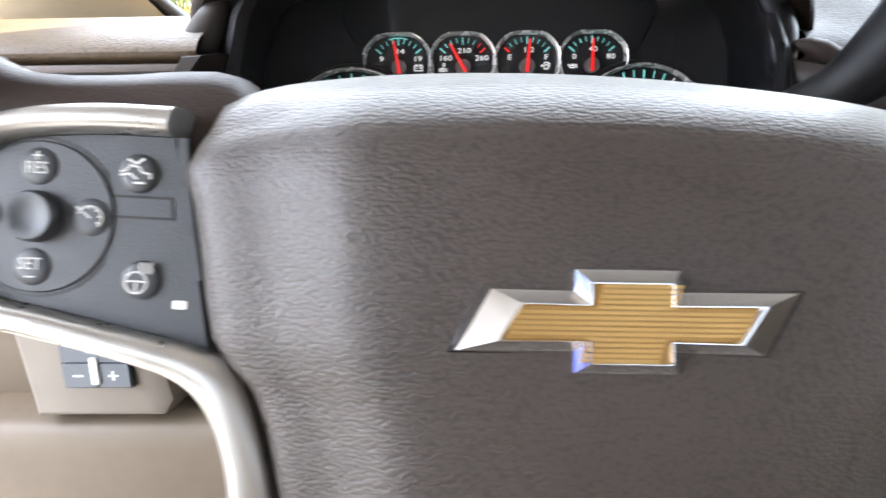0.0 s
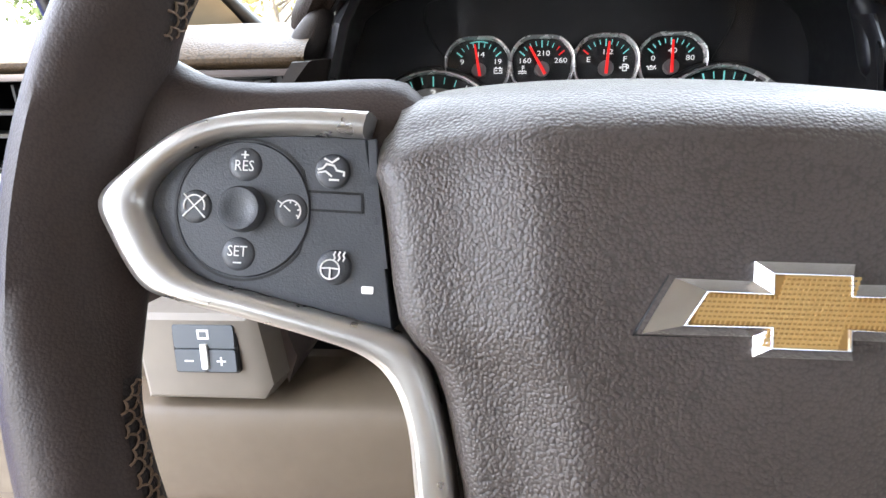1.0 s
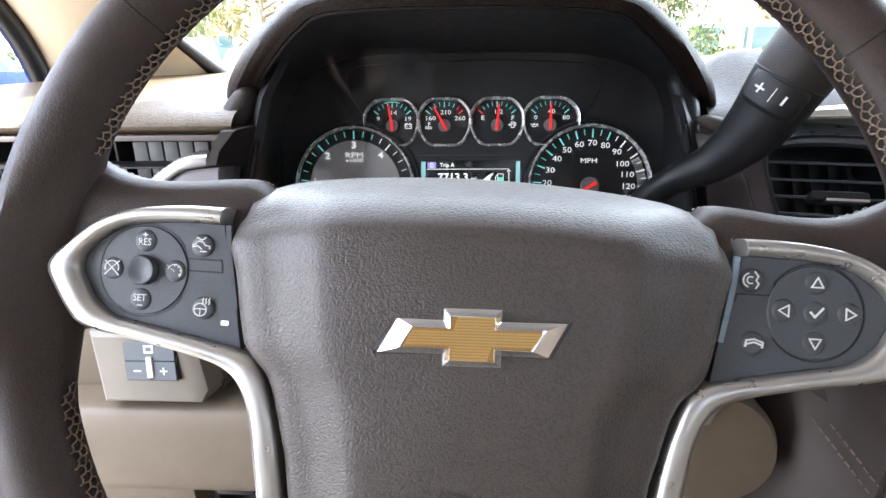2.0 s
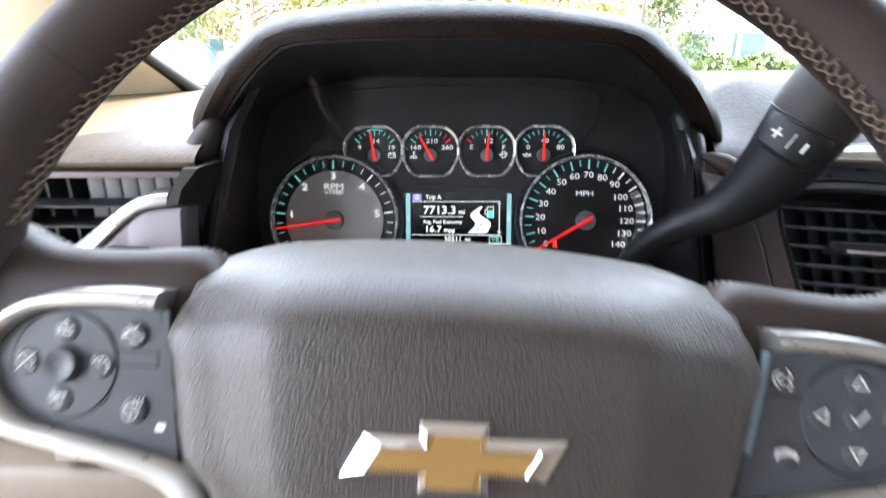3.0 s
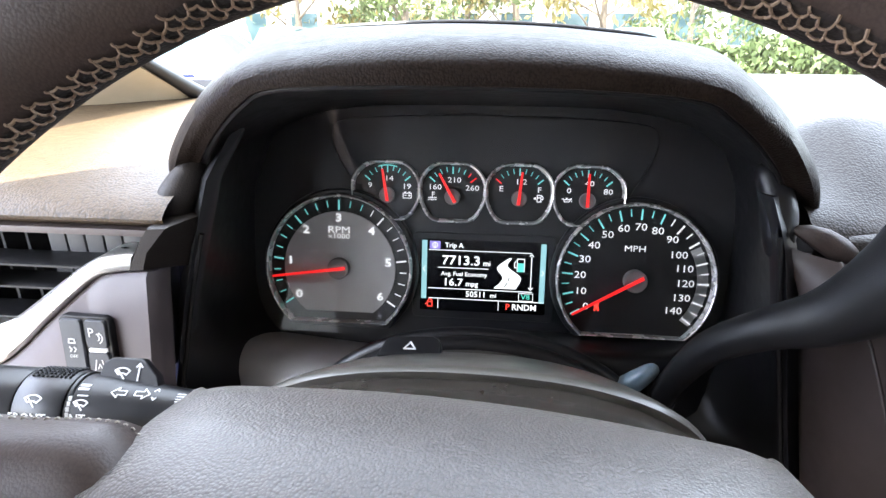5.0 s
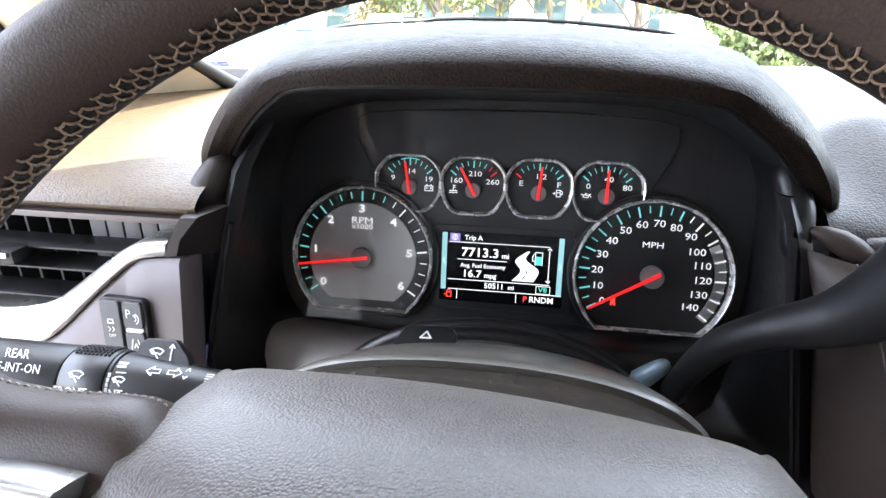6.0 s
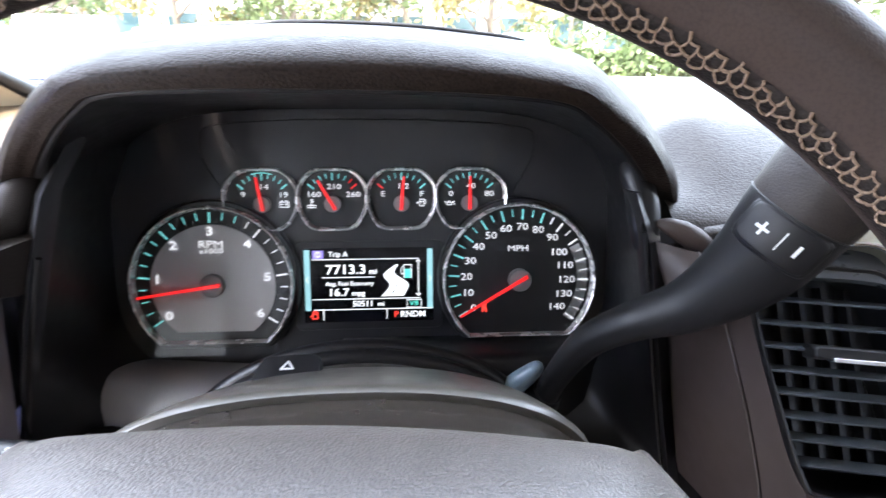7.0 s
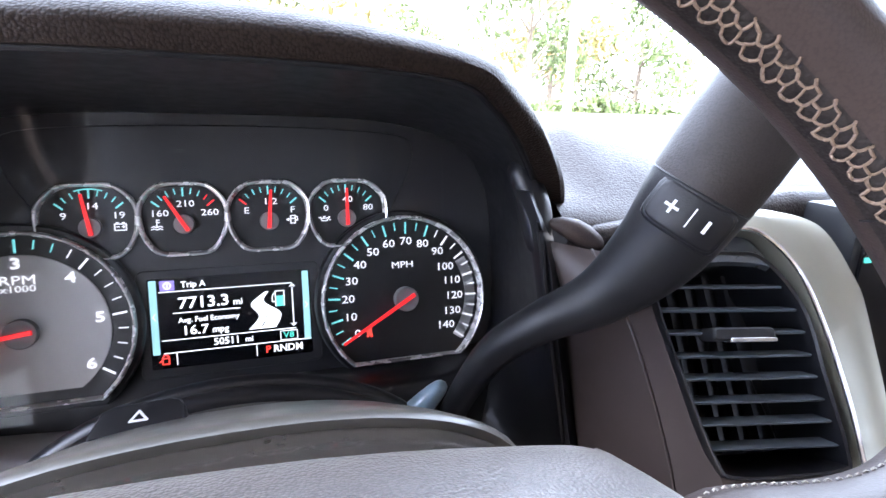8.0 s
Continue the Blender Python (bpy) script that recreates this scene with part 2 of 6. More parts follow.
SCREEN_GREEN = shade("screen_green", (0.05, 0.3, 0.25), 0.4, vary=0.0, emit=(0.1, 0.75, 0.6), emit_power=0.06)

# ---- frames of reference ----
DIAL_M = axes((0, 0, 1.30), (1, 0, 0), (0, math.sin(radians(12)), math.cos(radians(12))), (0, -math.cos(radians(12)), math.sin(radians(12))))
WU = Vector((0.99823, -0.01085, -0.05843)).normalized()
WN = Vector((0.01026, -0.93696, 0.34929)).normalized()
WV = WN.cross(WU)
WHEEL_M = axes((0.0023, -0.3419, 1.2974), WU, WV, WN)

# ---- steering wheel ----
RIM_R, RIM_T, RIM_U, RIM_V, RIM_W = 0.1940, 0.0160, 0.0044, 0.0089, -0.0283


def rim_point(a, th, lift=0.0):
    """On the rim: a round the wheel (0 at the right), th round the bar (0 inwards, 90 towards the driver)."""
    r = RIM_R - (RIM_T + lift) * math.cos(th)
    off = abs((math.degrees(a) + 90) % 180 - 90 - 1.5) if math.cos(a) > 0 else abs(((math.degrees(a) - 178.5 + 180) % 360) - 180)
    dip = 0.5 + 0.5 * math.cos(math.pi * min(1.0, max(0.0, (off - 6) / 14)))
    tilt = -0.0515 * r * math.sin(a) - 0.018 * r * math.cos(a)
    return (RIM_U + r * math.cos(a), RIM_V + r * math.sin(a), RIM_W + tilt - 0.010 * dip * min(1.0, max(0.0, 0.25 + 0.9 * math.cos(th))) + (RIM_T + lift) * math.sin(th))


def steering_wheel():
    wheel_base = w = base("steering_wheel", WHEEL_M, "dark brown leather steering wheel with satin silver spokes and cross-stitched rim", "steering wheel")
    n, k = 144, 24
    rings = [[rim_point(2 * math.pi * i / n, 2 * math.pi * j / k) for j in range(k)] for i in range(n)]
    part("rim", loft(rings + [rings[0]], caps=False), RIM_LEATHER, w, "smooth dark brown leather rim")
    # net of stitches on the inner side, over a darker bed
    for a0, a1 in ((20, 161), (194, 346)):
        bed = [[rim_point(radians(a0 + (a1 - a0) * i / 80), radians(t - (15 if 120 < a0 + (a1 - a0) * i / 80 < 236 else 0)), 0.00012) for t in range(-12, 33, 5)] for i in range(81)]
        part("stitch_bed", loft(bed, around=False, caps=False), STITCH_BED, w, "darker leather under the stitching")
    bm = bmesh.new()
    cells = 168
    da = 2 * math.pi / cells
    jog = {}

    def node(i, f, t):
        k = (round(i + f, 2), t)
        deg = 360.0 * i / cells
        close = 17 * max(0.0, 1 - abs(deg - 178) / 60) ** 0.6 if abs(deg - 178) < 60 else 0.0
        if k not in jog:
            jog[k] = (da * (i + f + random.uniform(-0.07, 0.07) + 0.006 * (t - 30)), radians(t - 20 - close + random.uniform(-2.0, 2.0)))
        return jog[k]

    for i in range(cells):
        deg = 360.0 * i / cells
        if 162 < deg < 195 or deg > 345 or deg < 19:
            continue
        net = [[node(i, -0.33, 28), node(i, -0.17, 20), node(i, 0.17, 20), node(i, 0.33, 28)], [node(i, 0.33, 28), node(i, 0.67, 28)],
               [node(i, 0.33, 28), node(i, 0.17, 36), node(i, -0.17, 36), node(i, -0.33, 28)], [node(i, 0.17, 36), node(i, 0.33, 44), node(i, 0.67, 44), node(i, 0.83, 36)],
               [node(i, 0.67, 44), node(i, 0.72, 49)]]
        for line in net:
            fine = [rim_point(line[k][0] + (line[k + 1][0] - line[k][0]) * q / 3, line[k][1] + (line[k + 1][1] - line[k][1]) * q / 3, 0.0002 + 0.0005 * math.sin(math.pi * q / 3)) for k in range(len(line) - 1) for q in range(3)] + [rim_point(*line[-1], 0.0001)]
            tube(fine, random.uniform(0.00034, 0.00046), 5, bm)
    tagged(part("rim_stitching", bm, THREAD, w, "tan cross stitching along the inner rim"), kind="stuff")
    for deg in (143.4, 38.3):
        bm = bmesh.new()
        tube([rim_point(radians(deg), radians(t), -0.0001) for t in range(-20, 200, 10)], 0.0004, 6, bm)
        part("rim_seam", bm, BLACK_SOFT, w, "leather seam across the rim")
    # leather covered spokes behind the trims
    for s in (-1, 1):
        top = [(-0.178, 0.0650), (-0.162, 0.0575), (-0.147, 0.0552), (-0.128, 0.0560), (-0.112, 0.0578), (-0.098, 0.0575), (-0.090, 0.0500)]
        low = [(-0.090, -0.010), (-0.103, -0.012), (-0.114, -0.012), (-0.132, -0.009), (-0.150, -0.006), (-0.164, -0.008), (-0.178, -0.016)]
        up, dn = curve(top, 14), list(reversed(curve(low, 14)))
        rings = []
        for a, b in zip(up, dn):
            ring = []
            for q in range(16):
                t = 2 * math.pi * q / 16
                mid, h = (a + b) / 2, np.linalg.norm(a - b) / 2
                v = mid + (a - b) / 2 * math.copysign(abs(math.cos(t)) ** 0.6, math.cos(t))
                ring.append((-s * v[0], v[1], -0.047 + 0.018 * math.copysign(abs(math.sin(t)) ** 0.7, math.sin(t))))
            rings.append(ring)
        spoke = part("spoke", loft(rings), RIM_LEATHER, w, "leather wrapped spoke")
        bm = bmesh.new()
        run = curve(top, 60)
        for i in range(4, 56, 2):
            a, b = run[i], run[i] + (run[i + 1] - run[i]) * 0.9
            tube([(-s * a[0], a[1] - 0.0004, -0.051), (-s * (a[0] + b[0]) / 2, (a[1] + b[1]) / 2, -0.0512), (-s * b[0], b[1] - 0.0004, -0.0514)], 0.0003, 5, bm)
        tagged(part("spoke_stitching", bm, PALE_THREAD, spoke, "pale stitches along the spoke"), kind="stuff")
    # airbag cover: raised middle field, sloping flanks, flatter shoulders, rounded edge
    edge_line = [(0.060, -0.108), (0.064, -0.100), (0.0675, -0.088), (0.0715, -0.070), (0.0735, -0.0563), (0.0764, -0.046), (0.0801, -0.0317), (0.0838, -0.0235), (0.0895, -0.0180), (0.0938, -0.0125), (0.0960, -0.0030), (0.0980, 0.0095), (0.1008, 0.0240), (0.1026, 0.0340), (0.1029, 0.0400), (0.1022, 0.0440)]
    half_at = lambda v: float(np.interp(v, [q[1] for q in edge_line], [q[0] for q in edge_line]))
    rows = [(-0.108 + 0.002 * i, -0.003, None) for i in range(73)]
    rows = [(v, w - 0.0016 * max(0.0, (v - 0.020) / 0.018) ** 2, None) for v, w, h in rows if v < 0.0375]
    rows += [(0.0400, -0.0058, 0.1029), (0.0431, -0.0082, 0.1031), (0.0458, -0.0108, 0.1033), (0.0484, -0.0140, 0.1036), (0.0511, -0.0178, 0.1038), (0.0534, -0.0218, 0.1040), (0.0560, -0.0275, 0.1042), (0.0585, -0.0330, 0.1043), (0.0611, -0.0400, 0.1044), (0.0638, -0.0480, 0.1044), (0.0652, -0.0550, 0.1042), (0.0668, -0.0660, 0.1036), (0.0684, -0.0800, 0.1025), (0.0655, -0.0880, 0.1000), (0.0600, -0.0920, 0.0960)]
    # share of the half width, depth below the middle
    across = ((0.0, 0.0), (0.16, 0.0001), (0.32, 0.0003), (0.46, 0.0006), (0.54, 0.0009), (0.585, 0.0013), (0.615, 0.0021), (0.65, 0.0034), (0.70, 0.0054), (0.75, 0.0073), (0.785, 0.0085), (0.815, 0.0093), (0.85, 0.0099), (0.90, 0.0107), (0.935, 0.0116), (0.96, 0.0128), (0.98, 0.0148), (0.992, 0.0175), (0.999, 0.0215), (1.0, 0.0260), (1.0, 0.034), (0.995, 0.048), (0.985, 0.070))
    rings = []
    for v, w, h in rows:
        h = h or half_at(v)
        k = min(1.0, max(0.0, (v - 0.015) / 0.030))
        calm = 1.0 - 0.75 * min(1.0, max(0.0, (-0.010 - w) / 0.020))
        line = []
        for f, d in across:
            u = f * h
            fall = (0.80 * u * u + 8.0 * max(0.0, u - 0.080) ** 2) * k * k * (3 - 2 * k)
            line.append((u, v - fall, max(w - d * (calm if f < 0.95 else 1.0), -0.095)))
        rings.append([(-x, y, z) for x, y, z in reversed(line)] + line[1:])
    w = wheel_base
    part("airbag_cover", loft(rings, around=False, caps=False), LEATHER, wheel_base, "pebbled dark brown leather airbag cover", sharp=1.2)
    # emblem of plain shape
    slope = lambda k: [(-0.0345 + k * 3.2, -0.0062 + k), (-0.0276 + k * 2.3, 0.0062 - k), (-0.0106 + k, 0.0060 - k), (-0.0106 + k, 0.0105 - k), (0.0106 - k, 0.0105 - k), (0.0106 - k, 0.0060 - k), (0.0345 - k * 3.2, 0.0062 - k), (0.0276 - k * 2.3, -0.0062 + k), (0.0106 - k, -0.0060 + k), (0.0106 - k, -0.0105 + k), (-0.0106 + k, -0.0105 + k), (-0.0106 + k, -0.0060 + k)]
    turn = lambda q: (q[0] * math.cos(0.033) - q[1] * math.sin(0.033) - 0.0004, q[0] * math.sin(0.033) + q[1] * math.cos(0.033) - 0.0017)
    ring = lambda k, z: [(*turn(p), z) for p in reversed(slope(k))]
    bm = loft([ring(-0.0002, -0.006), ring(-0.0002, -0.0024), ring(0.0004, -0.0017), ring(0.0023, 0.0010), ring(0.00245, 0.0010), ring(0.0028, 0.0002)], caps=False)
    emblem = part("emblem", bm, CHROME, w, "chrome cross-shaped emblem frame", sharp=0.2)
    bm = loft([ring(0.0027, -0.002), ring(0.00275, 0.0004)])
    part("emblem_insert", bm, GOLD_DARK, emblem, "ribbed gold insert", sharp=0.3)
    bm = bmesh.new()
    for i in range(-7, 8):
        y = i * 0.00108
        x = 0.0077 if abs(y) > 0.0032 else 0.0236
        strokes([[turn((-x + y * 0.3, y)), turn((x + y * 0.3, y))]], 0.00062, 0.0002, 0.00068, bm)
    for i in range(-22, 23):
        x = i * 0.00108
        y = 0.0078 if abs(x) < 0.0079 else 0.0032
        strokes([[turn((x - y * 0.3, -y)), turn((x + y * 0.3, y))]], 0.0003, 0.0002, 0.00072, bm)
    tagged(part("insert_rib", bm, GOLD, emblem, "fine raised gold ribs", sharp=0.3), kind="stuff")
    # seat coloured black to give the shadow gap round the emblem
    bm = bmesh.new()
    loft([ring(-0.0010, -0.0065), ring(-0.0008, -0.0031), ring(-0.0004, -0.0036), ring(0.0, -0.0050)], caps=False, bm=bm)
    part("emblem_seat", bm, BLACK, w, "recess round the emblem, black put in for its shadow")
    part("airbag_words", letters("AIRBAG", 0.0062, 0.0, -0.0615, -0.0032, wide=1.0, thick=0.0012), LEATHER, w, "moulded airbag lettering")
    part("airbag_mark", strokes([[(-0.0055, -0.0445), (-0.0055, -0.0505)], [(-0.003, -0.0475), (0.005, -0.0475)], [(0.005, -0.0475), (0.003, -0.0455)]], 0.0009, -0.0065, -0.0026), LEATHER, w, "moulded airbag mark")
    # satin trims and button panels
    outer = [(-0.104, 0.0425), (-0.122, 0.0425), (-0.140, 0.0405), (-0.155, 0.0355), (-0.169, 0.0245), (-0.1775, 0.0150), (-0.1735, 0.0050), (-0.164, -0.0080), (-0.154, -0.0115), (-0.137, -0.0145), (-0.115, -0.0190), (-0.102, -0.0230), (-0.094, -0.0300), (-0.0890, -0.0420), (-0.0860, -0.060), (-0.0810, -0.088)]
    inner = [(-0.1055, 0.0355), (-0.124, 0.0355), (-0.143, 0.0335), (-0.154, 0.0285), (-0.1615, 0.0215), (-0.1640, 0.0150), (-0.1620, 0.0090), (-0.157, 0.0010), (-0.148, -0.0050), (-0.133, -0.0080), (-0.115, -0.0115), (-0.095, -0.0155), (-0.0870, -0.0200), (-0.0815, -0.0320), (-0.0765, -0.050), (-0.0710, -0.084)]
    for s in (-1, 1):
        a, b = curve(outer, 90), curve(inner, 90)
        rings = []
        for p, q in zip(a, b):
            sec = []
            for f, z in ((0.0, -0.040), (0.0, -0.0225), (0.09, -0.0180), (0.3, -0.0166), (0.7, -0.0166), (0.92, -0.0178), (1.0, -0.0205), (1.0, -0.040)):
                m = p + (q - p) * f
                sec.append((-s * m[0], m[1], z))
            rings.append(sec)
        part("spoke_trim", loft(rings), SATIN, w, "brushed satin silver spoke trim", sharp=1.3)
        poly = [(-s * p[0], p[1]) for p in curve(inner[:12], 50)] + [(-s * -0.0985, 0.004), (-s * -0.1035, 0.026)]
        gap = [(-s * x, y) for x, y in ((-0.1065, 0.0395), (-0.1035, 0.026), (-0.0985, 0.004), (-0.0945, -0.0145), (-0.088, -0.021), (-0.0825, -0.032), (-0.0775, -0.050), (-0.072, -0.084), (-0.060, -0.084), (-0.068, -0.05), (-0.074, -0.030), (-0.083, -0.012), (-0.088, 0.01), (-0.091, 0.0415))]
        part("gap_filler", plate(gap, -0.046, -0.0335, 0.0006), BLACK, w, "black joint beside the cover")
        strip = [(-s * x, y) for x, y in ((-0.1034, 0.0345), (-0.1024, 0.0240), (-0.1006, 0.0135), (-0.0984, 0.0015))]
        # right strip takes a pale colour to paint its bright bevel
        part("panel_edge", strokes([strip], 0.0022, -0.0232, -0.0216), GLINT_PALE if s > 0 else PANEL, w, "bevelled border of the button panel, right one tinted as a glint")
        part("button_panel", plate(poly, -0.040, -0.0225, 0.0006), PANEL, w, "matt slate black button panel")
    # left group: cruise control
    P, top = -0.0225, -0.0216
    cx, cy = -0.1378, 0.0146
    groove = arc(cx, cy, 0.0193, 35, 325, 40)
    part("groove", strokes([groove, [groove[0], (-0.1205, 0.0205), (-0.106, 0.0205)], [groove[-1], (-0.1195, 0.0155), (-0.105, 0.0155), (-0.1055, 0.0205)]], 0.0007, P - 0.001, P + 0.0002), BLACK, w, "dark joint line round the switch")
    part("rocker", disc(cx, cy, 0.0186, P - 0.001, P + 0.0007, 0.0008, 48), PANEL, w, "round matt rocker switch")
    part("rocker_knob", loft([[(cx + r * math.cos(t * math.pi / 16), cy + r * math.sin(t * math.pi / 16), P + z) for t in range(32)] for r, z in ((0.0064, 0.0), (0.0062, 0.003), (0.0056, 0.0042), (0.0046, 0.0042), (0.003, 0.0036), (0.001, 0.0034))]), PANEL, w, "dished round knob")
    spots = {"button": [(cx, 0.0268), (cx - 0.0005, 0.0024), (cx - 0.0133, 0.0146), (cx + 0.0133, 0.0150), (-0.1138, 0.0262), (-0.1118, 0.0004), (0.1345, 0.0266), (0.1345, 0.0028), (0.1222, 0.0150), (0.1475, 0.0150), (0.1095, 0.0262), (0.1110, 0.0012), (0.1345, 0.0148)]}
    for x, y in spots["button"]:
        part("button", loft([[(x + r * math.cos(t * math.pi / 14), y + r * math.sin(t * math.pi / 14), P + z) for t in range(28)] for r, z in ((0.0049, -0.0006), (0.0047, 0.0006), (0.0041, 0.0012), (0.0026, 0.0014), (0.0006, 0.0014))]), PANEL, w, "soft black push button")
    Z0, Z1 = P + 0.0012, P + 0.0017
    part("icon", letters("RES", 0.0042, cx, 0.0262, Z1, wide=0.85), WHITE, w, "white printed letters")
    part("icon", letters("SET", 0.0042, cx - 0.0005, 0.0030, Z1, wide=0.85), WHITE, w, "white printed letters")
    part("icon", strokes([[(cx - 0.0009, 0.0293), (cx + 0.0009, 0.0293)], [(cx, 0.0284), (cx, 0.0302)]], 0.0004, Z0, Z1), WHITE, w, "white plus sign")
    part("icon", strokes([[(cx - 0.0014, 0.0000), (cx + 0.0006, 0.0000)]], 0.0004, Z0, Z1), WHITE, w, "white minus sign")
    gx, gy = cx + 0.0133, 0.0148
    gauge = [arc(gx, gy, 0.0029, -40, 160, 14), [(gx, gy), (gx - 0.0016, gy + 0.0013)], [(gx - 0.0034, gy + 0.0026), (gx - 0.0022, gy + 0.0018)]] + [[(gx + 0.0022 * math.cos(radians(t)), gy + 0.0022 * math.sin(radians(t))), (gx + 0.0029 * math.cos(radians(t)), gy + 0.0029 * math.sin(radians(t)))] for t in (-30, 10, 50, 90)]
    part("icon", strokes(gauge, 0.00038, Z0, Z1), WHITE, w, "white cruise symbol")
    gx = cx - 0.0133
    part("icon", strokes([arc(gx, gy, 0.0029, -20, 200, 14), [(gx - 0.003, gy + 0.003), (gx + 0.003, gy - 0.003)], [(gx - 0.003, gy - 0.003), (gx + 0.003, gy + 0.003)]], 0.00038, Z0, Z1), WHITE, w, "white cancel symbol")
    gx, gy = -0.1138, 0.0262
    carline = [(gx - 0.0036, gy + 0.0002), (gx - 0.0024, gy + 0.0006), (gx - 0.0014, gy + 0.0018), (gx + 0.0006, gy + 0.0014), (gx + 0.0014, gy + 0.0002), (gx + 0.0034, gy - 0.0002), (gx + 0.0034, gy - 0.0012)]
    part("icon", strokes([carline, [(gx - 0.0036, gy - 0.0006), (gx - 0.0016, gy - 0.0002), (gx, gy - 0.0014)], [(gx - 0.0004, gy - 0.0024), (gx + 0.002, gy - 0.0024)], [(gx - 0.002, gy + 0.0032), (gx, gy + 0.0022), (gx + 0.0016, gy + 0.0034)]], 0.0005, Z0, Z1), WHITE, w, "white collision warning symbol")
    gx, gy = -0.1118, 0.0004
    wheel_lines = [arc(gx - 0.0008, gy - 0.0006, 0.0026, 0, 360, 20), [(gx - 0.0034, gy - 0.0004), (gx - 0.0008, gy - 0.0002), (gx + 0.0016, gy - 0.0004)], [(gx - 0.0008, gy - 0.0002), (gx - 0.0008, gy - 0.003)]] + [[(gx + d, gy + 0.0018), (gx + d + 0.0004, gy + 0.0026), (gx + d, gy + 0.0034), (gx + d + 0.0004, gy + 0.0042)] for d in (0.0, 0.0013, 0.0026)]
    part("icon", strokes(wheel_lines, 0.0004, Z0, Z1), WHITE, w, "white heated wheel symbol")
    part("indicator", plate(rounded(-0.1040, -0.0062, -0.1008, -0.0042, 0.0003), P - 0.001, P + 0.0005, 0.0001), LIT_WHITE, w, "small white indicator lamp")
    # right group
    cx, cy = 0.1345, 0.0148
    groove = arc(cx, cy, 0.0193, 145, -145, 40)
    part("groove", strokes([groove, [groove[0], (0.118, 0.0205), (0.104, 0.0205), (0.1035, 0.0175)]], 0.0007, P - 0.001, P + 0.0002), BLACK, w, "dark joint line round the switch")
    part("rocker", disc(cx, cy, 0.0186, P - 0.001, P + 0.0007, 0.0008, 48), PANEL, w, "round matt rocker switch")
    tri = lambda x, y, a: [[(x + 0.0026 * math.cos(radians(a + k)), y + 0.0026 * math.sin(radians(a + k))) for k in (0, 120, 240, 360)]]
    for x, y, a in ((0.1345, 0.0262, 90), (0.1345, 0.0032, 270), (0.1225, 0.0150, 180), (0.1472, 0.0150, 0)):
        part("icon", strokes(tri(x, y, a), 0.00055, Z0, Z1), WHITE, w, "white arrow")
    part("icon", strokes([[(cx - 0.0022, cy + 0.0002), (cx - 0.0006, cy - 0.0016), (cx + 0.0026, cy + 0.0020)]], 0.0008, Z0, Z1), WHITE, w, "white tick")
    gx, gy = 0.1095, 0.0262
    part("icon", strokes([arc(gx - 0.001, gy, 0.0014, 60, 300, 8), arc(gx - 0.001, gy, 0.0028, 110, 250, 8), [(gx + 0.0006, gy + 0.0034), (gx + 0.0020, gy + 0.0016), (gx + 0.0012, gy), (gx + 0.0022, gy - 0.0014), (gx + 0.0012, gy - 0.0032)]], 0.0005, Z0, Z1), WHITE, w, "white voice symbol")
    gx, gy = 0.1110, 0.0012
    part("icon", strokes([[(gx - 0.0034, gy - 0.0012), (gx - 0.0030, gy + 0.0012), (gx, gy + 0.0018), (gx + 0.0034, gy + 0.0006), (gx + 0.0032, gy - 0.0014)], [(gx - 0.0034, gy - 0.0004), (gx, gy + 0.0006), (gx + 0.0034, gy - 0.0006)]], 0.0007, Z0, Z1), WHITE, w, "white telephone symbol")
    return w


wheel = steering_wheel()

# ---- instrument cluster ----
COWL = shade("cowl_plastic", (0.017, 0.017, 0.0195), 0.38, vary=0.08, grain=0.15, grain_scale=1800)
MASK = shade("mask_plastic", (0.014, 0.014, 0.0155), 0.40, vary=0.08, grain=0.1)
def dial_ring(cx, cy, r, flat, k=1.0):
    """Round outline cut off flat below, anticlockwise."""
    a = math.degrees(math.asin(flat / r))
    pts = arc(cx, cy, r, -a + 0, 180 + a, 48)
    return pts


def ring_band(outlines_w, material, name, parent, label=""):
    rings = [[(p[0], p[1], w) for p in o] for o, w in outlines_w]
    return part(name, loft(rings, caps=False), material, parent, label, sharp=0.5)


def needle(cx, cy, ang, length, tail, w, parent, width=0.0026):
    d = np.array((math.cos(radians(ang)), math.sin(radians(ang))))
    n = np.array((-d[1], d[0]))
    c = np.array((cx, cy))
    poly = [c - d * tail - n * width * 0.5, c + d * length - n * width * 0.30, c + d * length + n * width * 0.30, c - d * tail + n * width * 0.5]
    return part("needle", plate([tuple(p) for p in poly], w, w + 0.0012, 0.0003), RED, parent, "glowing red needle")


